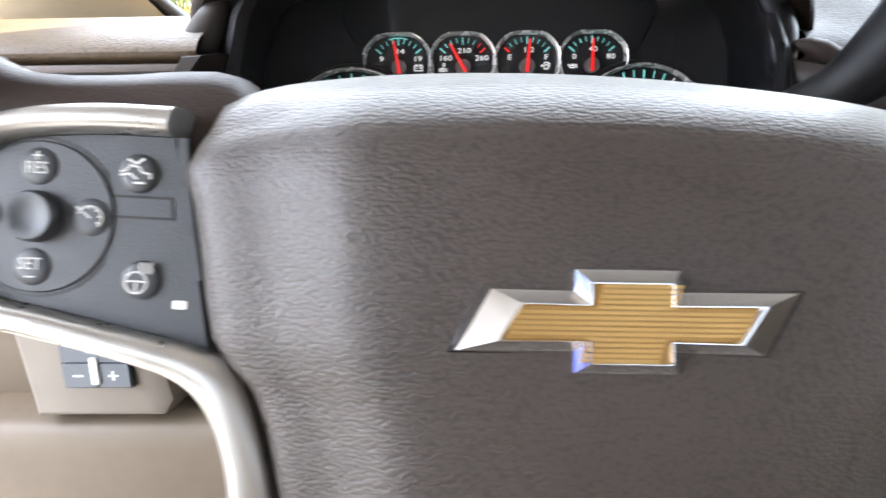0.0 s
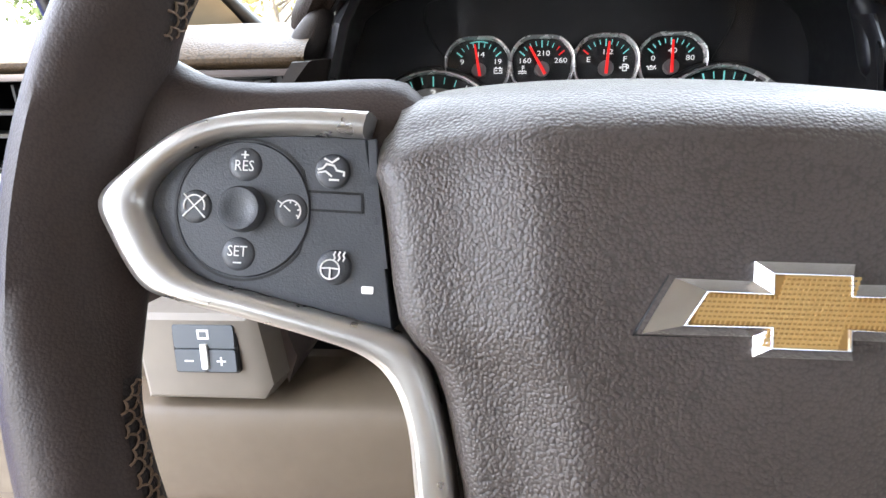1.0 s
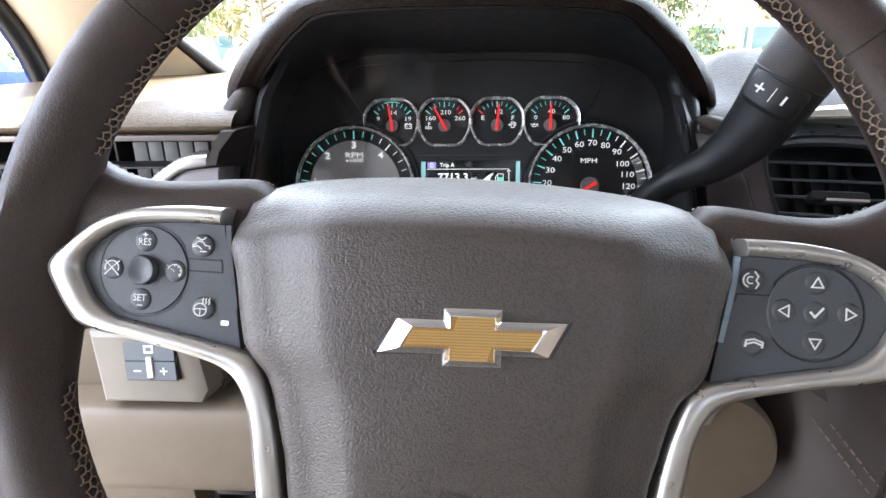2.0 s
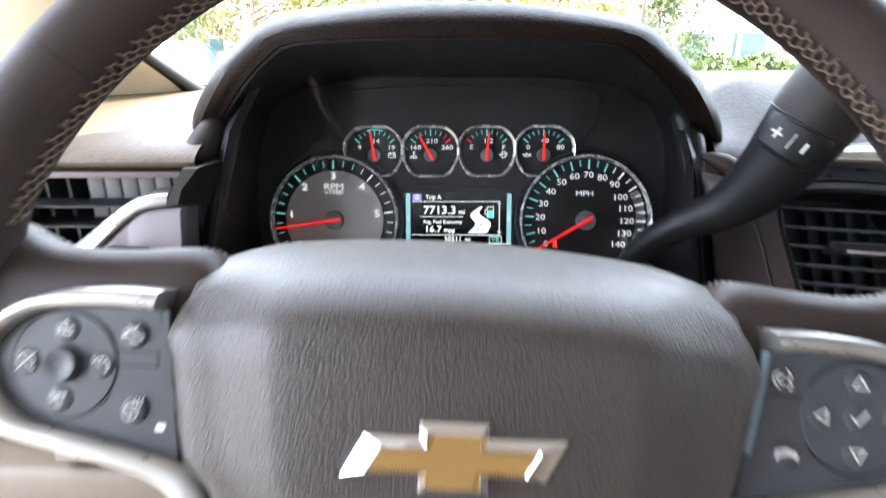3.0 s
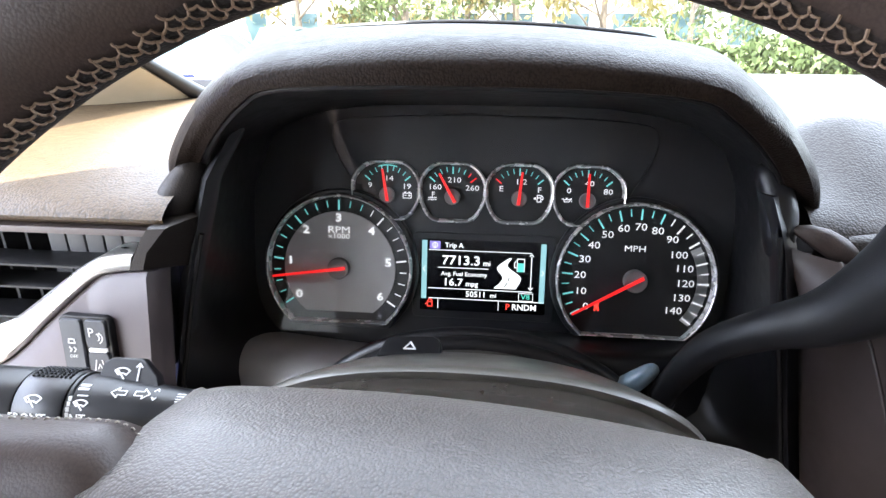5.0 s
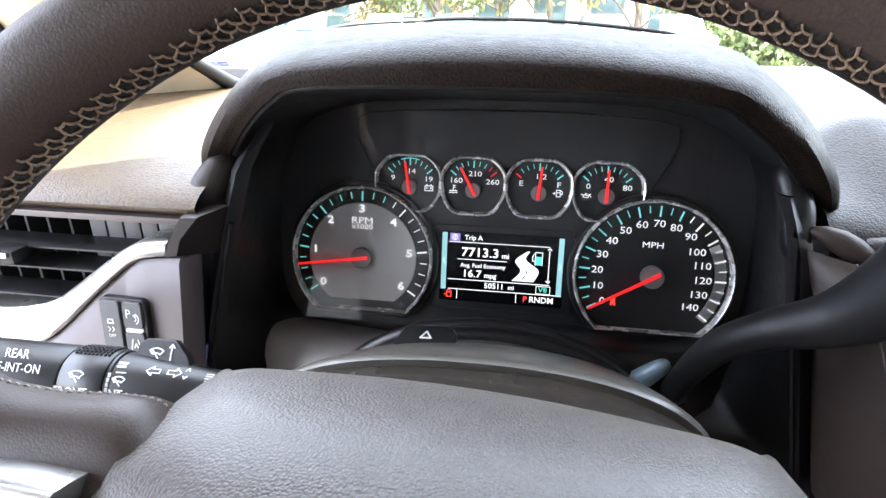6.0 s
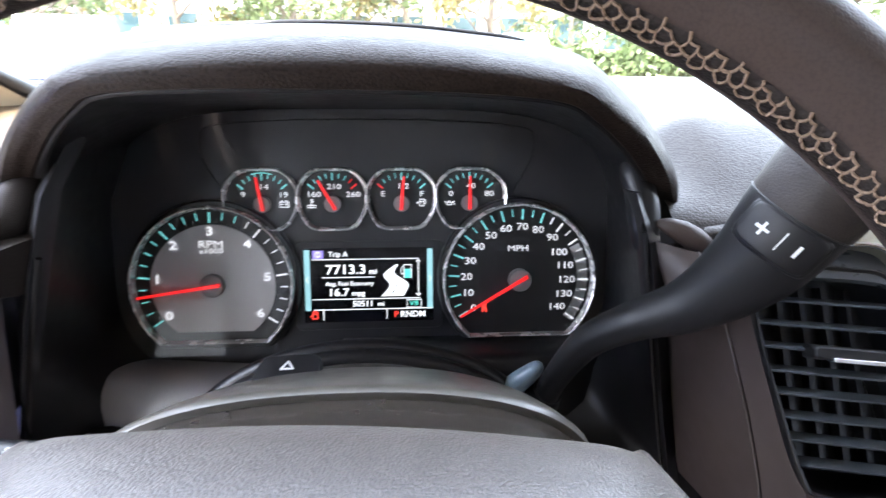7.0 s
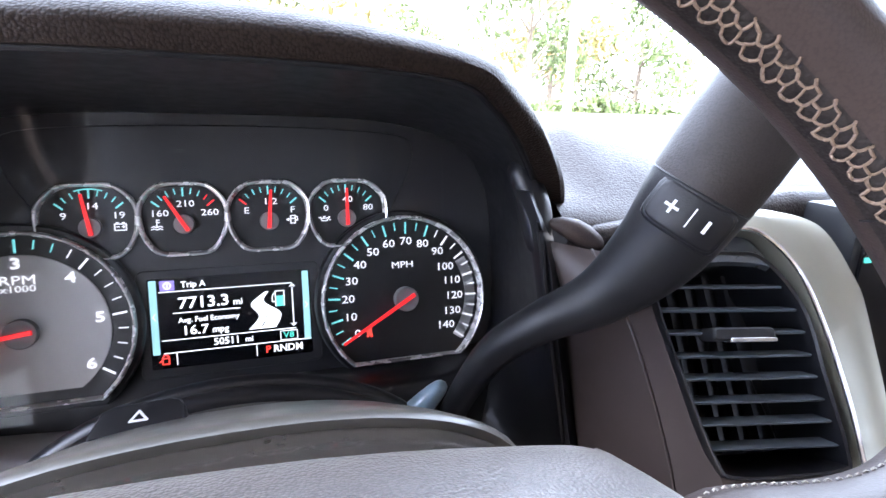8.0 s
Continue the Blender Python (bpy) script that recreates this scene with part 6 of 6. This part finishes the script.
    part("console_stitching", bm, THREAD, c, "twin rows of pale stitching")


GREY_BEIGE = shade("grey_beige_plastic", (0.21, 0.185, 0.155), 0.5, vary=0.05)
lower_dash()

# ---- cabin round the camera ----
ROOF = shade("headliner", (0.62, 0.59, 0.54), 0.95, grain=0.3, grain_scale=700, vary=0.04)
PILLAR = shade("pillar_trim", (0.55, 0.45, 0.31), 0.75, grain=0.3, grain_scale=700, vary=0.05)
# glass for unseen panes added to cut light from behind and the sides
DIM_GLASS = shade("dim_glass", (0.012, 0.013, 0.013), 0.08, vary=0.02)
pn = DIM_GLASS.node_tree
see = pn.nodes.new("ShaderNodeBsdfTransparent")
see.inputs[0].default_value = (0.52, 0.53, 0.54, 1.0)
mixs = pn.nodes.new("ShaderNodeMixShader")
mixs.inputs[0].default_value = 0.85
pn.links.new(pn.nodes["Principled BSDF"].outputs[0], mixs.inputs[1])
pn.links.new(see.outputs[0], mixs.inputs[2])
pn.links.new(mixs.outputs[0], pn.nodes["Material Output"].inputs[0])
SCREEN_GLASS = bpy.data.materials.new("windscreen_glass")
SCREEN_GLASS.use_nodes = True
sg = SCREEN_GLASS.node_tree
sg_gloss, sg_clear, sg_mix = sg.nodes.new("ShaderNodeBsdfGlossy"), sg.nodes.new("ShaderNodeBsdfTransparent"), sg.nodes.new("ShaderNodeMixShader")
sg_gloss.inputs["Roughness"].default_value = 0.05
sg_clear.inputs[0].default_value = (0.72, 0.76, 0.74, 1.0)
sg_mix.inputs[0].default_value = 0.06
sg.links.new(sg_clear.outputs[0], sg_mix.inputs[1])
sg.links.new(sg_gloss.outputs[0], sg_mix.inputs[2])
sg.links.new(sg_mix.outputs[0], sg.nodes["Material Output"].inputs[0])
SEAT = shade("tan_seat_leather", (0.42, 0.32, 0.22), 0.55, pebble=0.2, vary=0.06)


def cabin():
    # front edge of the unseen roof, bowed to place its shadow on the dash
    header = lambda x: -0.03 - 0.32 * (x - 0.42) ** 2
    rings = []
    for i in range(25):
        x = -0.52 + 1.88 * i / 24
        f = header(x)
        dz = -0.05 * ((x - 0.42) / 0.94) ** 4
        rings.append([(x, f, 1.80 + dz), (x, f - 0.02, 1.835 + dz), (x, -1.9, 1.86 + dz), (x, -1.9, 1.90 + dz), (x, f - 0.04, 1.875 + dz), (x, f + 0.01, 1.82 + dz)])
    c = part("ceiling", loft(rings), ROOF)
    tagged(c, "beige cloth headliner of the cabin roof", "ceiling", kind="structure")
    # unseen rails set low to keep sun off the wheel and knee panel
    for x0, x1 in ((-0.56, -0.40), (1.24, 1.40)):
        r = part("roof_rail", box(x0, -1.9, 1.615, x1, -0.25, 1.85, 0.03), ROOF)
        tagged(r, "unseen beige roof rail placed above the door to block sun", "roof rail", kind="structure")
    fl = part("floor", box(-0.60, -1.9, 0.52, 1.44, 0.6, 0.56, 0.01), BROWN)
    tagged(fl, "dark brown carpeted cabin floor", "floor", kind="structure")
    for s, nm in ((-1, "wall_left"), (1, "wall_right")):
        x = -0.58 if s < 0 else 1.42
        w = part(nm, box(x - 0.04, -1.9, 0.52, x + 0.04, -0.84 if s < 0 else 0.22, 1.235, 0.02), BEIGE)
        tagged(w, "beige door panel below the side window", "door panel", kind="structure")
        b = part("pillar", loft([[(x - 0.04, y, z), (x + 0.03, y, z), (x + 0.03, y - 0.14, z), (x - 0.04, y - 0.14, z)] for y, z in ((-0.84, 1.22), (-0.88, 1.83))]), PILLAR)
        tagged(b, "beige centre pillar between the doors", "pillar", kind="structure")
        # right pane also spans the front window, to darken that side
        rp = part("rear_window", box(x - 0.012, -1.9, 1.225, x + 0.004, -0.99 if s < 0 else 0.10, 1.70, 0.002), DIM_GLASS)
        tagged(rp, "unseen dark pane added to dim light from the side", "window", kind="structure")
    sill = part("door_sill", box(-0.66, -0.86, 0.44, -0.54, 0.22, 0.60, 0.02), BROWN)
    tagged(sill, "brown door sill of the open driver's doorway", "door sill", kind="structure")
    bp = part("back_window", box(-0.58, -1.93, 1.53, 1.42, -1.915, 1.87, 0.002), DIM_GLASS)
    tagged(bp, "unseen dark pane added to dim light from behind", "window", kind="structure")
    # unseen rear wall, raised to keep window slits out of the gauge lens
    bw = part("wall_back", box(-0.60, -1.94, 0.52, 1.44, -1.90, 1.54, 0.01), BEIGE)
    tagged(bw, "beige rear wall below the back window", "wall", kind="structure")
    fw = part("firewall", box(-0.60, 0.0, 0.56, 1.44, 0.03, 1.18, 0.01), BLACK)
    tagged(fw, "dark bulkhead behind the dashboard", "wall", kind="structure")
    fd = part("scuttle", box(-0.60, 0.60, 0.56, 1.44, 0.64, 1.372, 0.004), BLACK)
    tagged(fd, "black scuttle panel below the windscreen", "panel", kind="structure")
    # screen pillar on the driver's side and its seal
    a = curve([(-0.348, 0.262, 1.368), (-0.360, 0.134, 1.430), (-0.369, 0.065, 1.478), (-0.392, -0.07, 1.590), (-0.42, -0.20, 1.70), (-0.45, -0.28, 1.80)], 24)
    b = curve([(-0.486, 0.137, 1.366), (-0.490, 0.100, 1.447), (-0.512, -0.010, 1.565), (-0.535, -0.14, 1.69), (-0.555, -0.27, 1.80)], 24)
    rings = []
    for p, q in zip(a, b):
        d = q - p
        rings.append([p + (-0.02, 0.03, 0.012), p, p + d * 0.12 + (0.004, -0.010, 0.004), p + d * 0.5 + (0.006, -0.016, 0.006), p + d * 0.9 + (0.003, -0.006, 0.004), q, q + (-0.01, 0.04, 0.02)])
    wp = part("windscreen_pillar", loft(rings), PILLAR)
    tagged(wp, "cream windscreen pillar trim in sunlight", "pillar", kind="structure")
    sl = part("windscreen_seal", tube([p + np.array((0.002, 0.010, 0.004)) for p in a], [0.012, 0.010, 0.0085, 0.007] + [0.006] * 20, 10), BLACK)
    tagged(sl, "black windscreen edge seal", "seal", kind="structure")
    ds = part("door_seal", tube([q + np.array((-0.012, -0.004, 0.0)) for q in b], 0.013, 10), BLACK)
    tagged(ds, "black door window seal", "seal", kind="structure")
    pane = []
    for i in range(13):
        x = -0.42 + 1.72 * i / 12
        bow = 0.06 * (1 - ((x - 0.44) / 0.86) ** 2)
        top = header(x) + 0.012
        pane.append([(x, 0.575 + bow + (top - 0.575 - bow) * t, 1.385 + 0.427 * (t + 0.10 * t * (1 - t))) for t in (0.0, 0.25, 0.5, 0.75, 1.0)])
    ws = part("windscreen", loft(pane, around=False, caps=False), SCREEN_GLASS)
    tagged(ws, "clear windscreen with faint reflections of the dashboard", "windscreen", kind="structure")
    pr = part("windscreen_pillar", loft([[(1.20, 0.22, 1.37), (1.40, 0.15, 1.34), (1.42, 0.19, 1.36)], [(1.28, -0.25, 1.82), (1.38, -0.30, 1.82), (1.40, -0.26, 1.83)]]), PILLAR)
    tagged(pr, "cream windscreen pillar trim", "pillar", kind="structure")


cabin()


def seat(x):
    s = base("front_seat", pose(x, -0.95, 0.56), "tan leather front seat with headrest", "seat", "front seats")
    part("cushion", box(-0.25, -0.25, 0.20, 0.25, 0.28, 0.40, 0.06), SEAT, s)
    bk = box(-0.25, -0.36, 0.36, 0.25, -0.22, 0.98, 0.06)
    part("backrest", bk, SEAT, s)
    part("headrest", box(-0.13, -0.36, 1.02, 0.13, -0.25, 1.20, 0.04), SEAT, s)
    part("seat_base", box(-0.20, -0.22, 0.0, 0.20, 0.24, 0.21, 0.02), BLACK_SOFT, s)


seat(0.0)
seat(0.84)

# ---- outside ----
ASPHALT = shade("asphalt", (0.20, 0.195, 0.185), 0.9, vary=0.2, scale=3, grain=0.3, grain_scale=300)
g = bmesh.new()
bmesh.ops.create_grid(g, x_segments=8, y_segments=8, size=900)
ground = part("ground", g, ASPHALT)
tagged(ground, "pale sunlit asphalt car park", "ground", kind="structure")

TYRE = shade("tyre_rubber", (0.02, 0.02, 0.02), 0.8)
GLASS = shade("dark_car_glass", (0.05, 0.085, 0.09), 0.10, coat=0.1, spec=0.4, vary=0.05)
TAIL = shade("red_tail_lamp", (0.35, 0.02, 0.02), 0.2, coat=0.4, vary=0.05)
LAMP = shade("lamp_glass", (0.7, 0.7, 0.7), 0.15)
PAINTS = {n: shade(n + "_paint", c, 0.25, coat=0.6, vary=0.03, scale=3) for n, c in (("white", (0.75, 0.75, 0.74)), ("silver", (0.50, 0.51, 0.52)), ("blue", (0.03, 0.05, 0.32)), ("black", (0.02, 0.02, 0.022)), ("grey", (0.17, 0.18, 0.19)))}


def vehicle(x, y, turn, paint, tall, label):
    """A parked car: tall 0 saloon, 1 off-roader."""
    h = 1.45 + 0.38 * tall
    belt = 0.92 + 0.20 * tall
    v = base("parked_car", pose(x, y, 0, 0, 0, turn), label, "car", "parked cars")
    L, W = 2.35, 0.92
    side = [(-L, 0.45), (-L + 0.05, belt - 0.12), (-L + 0.3, belt), (-0.9, belt + 0.04), (0.9, belt + 0.06), (L - 0.25, belt + 0.02), (L, belt - 0.1), (L, 0.40), (L - 0.5, 0.26), (-L + 0.5, 0.26)]
    sec = lambda w: [(w, a, b) for a, b in side]
    part("body", loft([sec(-W + 0.05), sec(-W), sec(W), sec(W - 0.05)]), PAINTS[paint], v, sharp=0.5)
    cab = [(-1.05, belt + 0.03), (-0.35, h - 0.05), (0.2, h), (1.0 + 0.6 * tall, h - 0.02), (1.65 + 0.45 * tall, belt + 0.04)]
    ring = lambda w0, w1: [(w0 if b < belt + 0.1 else w1, a, b) for a, b in cab]
    part("roof", loft([ring(-W + 0.10, -W + 0.22), ring(W - 0.10, W - 0.22)]), PAINTS[paint], v, sharp=0.4)
    inner = lambda k: [(-1.0 + k, belt + 0.07), (-0.38, h - 0.12), (0.2, h - 0.08), (0.95 + 0.6 * tall, h - 0.10), (1.5 + 0.45 * tall, belt + 0.08)]
    for s in (-1, 1):
        part("side_window", loft([[(s * (W - 0.10 - 0.12 * (b - belt) / (h - belt) + o), a, b) for a, b in inner(0.1)] for o in (-0.01, 0.012)]), GLASS, v, "dark side window", sharp=0.3)
        part("mirror", box(s * (W + 0.02) - 0.09, -0.80, belt + 0.03, s * (W + 0.02) + 0.09, -0.68, belt + 0.16, 0.03), PAINTS[paint], v, "door mirror")
        part("headlamp", box(s * 0.66 - 0.17, -L - 0.01, belt - 0.30, s * 0.66 + 0.17, -L + 0.2, belt - 0.14, 0.03), LAMP, v, "clear headlamp")
        for yy in (-1.42, 1.42):
            bm = bmesh.new()
            bmesh.ops.create_cone(bm, cap_ends=True, segments=24, radius1=0.34, radius2=0.34, depth=0.22, matrix=Matrix.Translation((s * (W - 0.1), yy, 0.34)) @ Matrix.Rotation(radians(90), 4, 'Y'))
            part("wheel", bm, TYRE, v, "black tyre")
    part("windscreen", loft([[(-W + 0.16, -1.04, belt + 0.07), (W - 0.16, -1.04, belt + 0.07), (W - 0.27, -0.42, h - 0.10), (-W + 0.27, -0.42, h - 0.10)], [(-W + 0.16, -1.06, belt + 0.09), (W - 0.16, -1.06, belt + 0.09), (W - 0.27, -0.44, h - 0.08), (-W + 0.27, -0.44, h - 0.08)]]), GLASS, v, "dark windscreen", sharp=0.3)
    y0, y1 = 1.0 + 0.6 * tall, 1.65 + 0.45 * tall
    slope = lambda o: [(-W + 0.18, y1 - 0.06 + o, belt + 0.11 + o), (W - 0.18, y1 - 0.06 + o, belt + 0.11 + o), (W - 0.27, y0 + 0.05 + o, h - 0.09 + o), (-W + 0.27, y0 + 0.05 + o, h - 0.09 + o)]
    part("back_window", loft([slope(-0.01), slope(0.015)]), GLASS, v, "dark back window", sharp=0.3)
    for s in (-1, 1):
        part("tail_lamp", box(s * 0.72 - 0.13, L - 0.12, belt - 0.26, s * 0.72 + 0.13, L + 0.012, belt - 0.10, 0.03), TAIL, v, "red tail lamp")
    part("grille", box(-0.42, -L - 0.015, belt - 0.38, 0.42, -L + 0.05, belt - 0.16, 0.02), BLACK, v, "black grille")
    return v


vehicle(-3.05, 1.4, 180, "blue", 1.4, "deep blue off-roader parked beside the truck")
vehicle(-5.4, 10.2, 112, "white", 0.4, "white saloon parked on sunlit asphalt")
vehicle(-6.6, 12.6, 200, "silver", 1, "silver off-roader parked in a row")
vehicle(-9.5, 16.5, 200, "white", 0, "white saloon at the end of the row")
for i, (x, p, t) in enumerate(((-9.0, "grey", 1), (-6.0, "white", 1), (-3.2, "black", 1), (-0.4, "grey", 1), (2.4, "black", 1), (5.2, "silver", 1))):
    vehicle(x, 23.0 + 0.4 * (i % 2), 0, p, t, p + " off-roader parked facing the lot")

POLE = shade("pole_metal", (0.55, 0.55, 0.54), 0.5, metal=0.3)
CONCRETE = shade("pole_concrete", (0.45, 0.44, 0.42), 0.9, vary=0.15, scale=5)


def lamp_pole(x, y):
    p = base("lamp_post", pose(x, y, 0), "pale metal car park lamp post on concrete base", "lamp post", "lamp posts")
    part("footing", tube([(0, 0, 0), (0, 0, 0.7)], 0.25, 16), CONCRETE, p, "round concrete footing")
    part("post", tube([(0, 0, 0.7), (0, 0, 7.5)], [0.10, 0.07], 12), POLE, p)
    part("arm", tube([(0, 0, 7.4), (0.9, 0, 7.6)], 0.04, 8), POLE, p)
    part("lamp_head", box(0.7, -0.15, 7.5, 1.4, 0.15, 7.68, 0.04), POLE, p)


lamp_pole(0.9, 17.0)
lamp_pole(-9.0, 24.0)
lamp_pole(6.8, 10.5)
lamp_pole(12.0, 26.0)

LEAF = shade("foliage", (0.085, 0.115, 0.035), 0.6, vary=0.35, scale=1.5)
LEAF_DRY = shade("yellow_foliage", (0.20, 0.16, 0.05), 0.6, vary=0.3, scale=1.5)
BARK = shade("bark", (0.14, 0.11, 0.085), 0.95, vary=0.25, scale=8, grain=0.5, grain_scale=60)


def tree(x, y, h, r, leaf, seed, label):
    rnd = random.Random(seed)
    t = base("tree", pose(x, y, 0, 0, 0, rnd.uniform(0, 360)), label, "tree", "trees beyond the car park")
    bm = tube([(0, 0, 0), (0.1, 0, h * 0.25), (0.05, 0.1, h * 0.5), (0, 0.1, h * 0.75)], [0.03 * h, 0.022 * h, 0.014 * h, 0.006 * h], 9)
    tips = []
    for i in range(9):
        a = rnd.uniform(0, 6.28)
        z0 = h * rnd.uniform(0.12, 0.55)
        q = Vector((math.cos(a) * r * rnd.uniform(0.5, 0.9), math.sin(a) * r * rnd.uniform(0.5, 0.9), z0 + h * rnd.uniform(0.08, 0.3)))
        tube([(0.08, 0.05, z0), q * 0.5 + Vector((0, 0, z0 * 0.55)), q], [0.010 * h, 0.006 * h, 0.002 * h], 6, bm)
        tips.append(q)
    part("trunk", bm, BARK, t, "branching brown trunk")
    verts, faces = [], []
    for tip in tips + [Vector((0, 0, h * 0.8)), Vector((r * 0.2, 0, h * 0.9))]:
        for k in range(150):
            d = Vector((rnd.gauss(0, 1), rnd.gauss(0, 1), rnd.gauss(0, 0.7))) * r * 0.20
            c = tip + d
            s = rnd.uniform(0.10, 0.24) * r / 3
            e = Euler((rnd.uniform(0, 6.3), rnd.uniform(0, 6.3), rnd.uniform(0, 6.3))).to_matrix()
            n = len(verts)
            for px, py in ((-1, 0), (0, -0.45), (1, 0), (0, 0.45)):
                verts.append(c + e @ Vector((px * s, py * s, 0.12 * s * abs(px))))
            faces.append((n, n + 1, n + 2, n + 3))
    me = bpy.data.meshes.new("crown")
    me.from_pydata([tuple(v) for v in verts], [], faces)
    me.materials.append(leaf)
    c = new("crown", me)
    c.parent = t
    c["label"] = "loose crown of small leaves"
    return t


for i, (x, y, h, r) in enumerate(((-17, 34, 9, 4.2), (-11, 31, 8, 3.6), (-5.5, 33, 8.5, 4.0), (0.5, 36, 9.5, 4.4), (5.0, 31, 8.5, 3.8), (10.5, 35, 7, 3.4), (14.5, 27, 9, 3.6), (19, 32, 9, 4.0), (24, 30, 8, 3.8), (-23, 30, 8, 4.0), (-2.5, 40, 9, 4.4), (-14, 24, 7, 3.0), (-9.5, 6.5, 6.5, 2.4))):
    tree(x, y, h, r, LEAF_DRY if i % 3 == 1 else LEAF, 40 + i, "leafy tree with yellow-green crown" if i % 3 == 1 else "leafy green tree with thin crown")

STUCCO = shade("pale_stucco", (0.62, 0.58, 0.52), 0.9, vary=0.08, scale=2)
bld = base("building", pose(-6, 46, 0), "long low pale stucco building behind the trees", "building")
part("wall", box(-30, 0, 0, 30, 8, 5.2, 0.05), STUCCO, bld)
part("roof", box(-30.6, -0.8, 5.2, 30.6, 8.5, 5.7, 0.05), POLE, bld)
for i in range(14):
    part("window", box(-28 + i * 4.2, -0.06, 1.0, -25.6 + i * 4.2, 0.05, 3.2, 0.02), GLASS, bld, "dark window pane")


def hedge(x0, y0, x1, y1, high, count, label, seed):
    rnd = random.Random(seed)
    verts, faces = [], []
    for i in range(count):
        t = rnd.random()
        top = high * (0.80 + 0.20 * math.sin(t * 31.0) * math.sin(t * 13.0 + 1.0))
        c = Vector((x0 + (x1 - x0) * t, y0 + (y1 - y0) * t + rnd.gauss(0, 0.45), top * rnd.random() ** 0.8))
        e = Euler((rnd.uniform(0, 6.3), rnd.uniform(0, 6.3), rnd.uniform(0, 6.3))).to_matrix()
        n = len(verts)
        for px, py in ((-1, 0), (0, -0.5), (1, 0), (0, 0.5)):
            verts.append(tuple(c + e @ Vector((px * 0.17, py * 0.17, 0))))
        faces.append((n, n + 1, n + 2, n + 3))
    me = bpy.data.meshes.new("hedge")
    me.from_pydata(verts, [], faces)
    me.materials.append(LEAF)
    tagged(new("hedge", me), label, "hedge", kind="stuff")


hedge(-40, 29.4, 42, 28.6, 1.1, 5200, "low green hedge along the car park", 7)
hedge(5.5, 24.5, 18.0, 20.0, 1.7, 6500, "dense dark green hedge beside the open asphalt", 8)
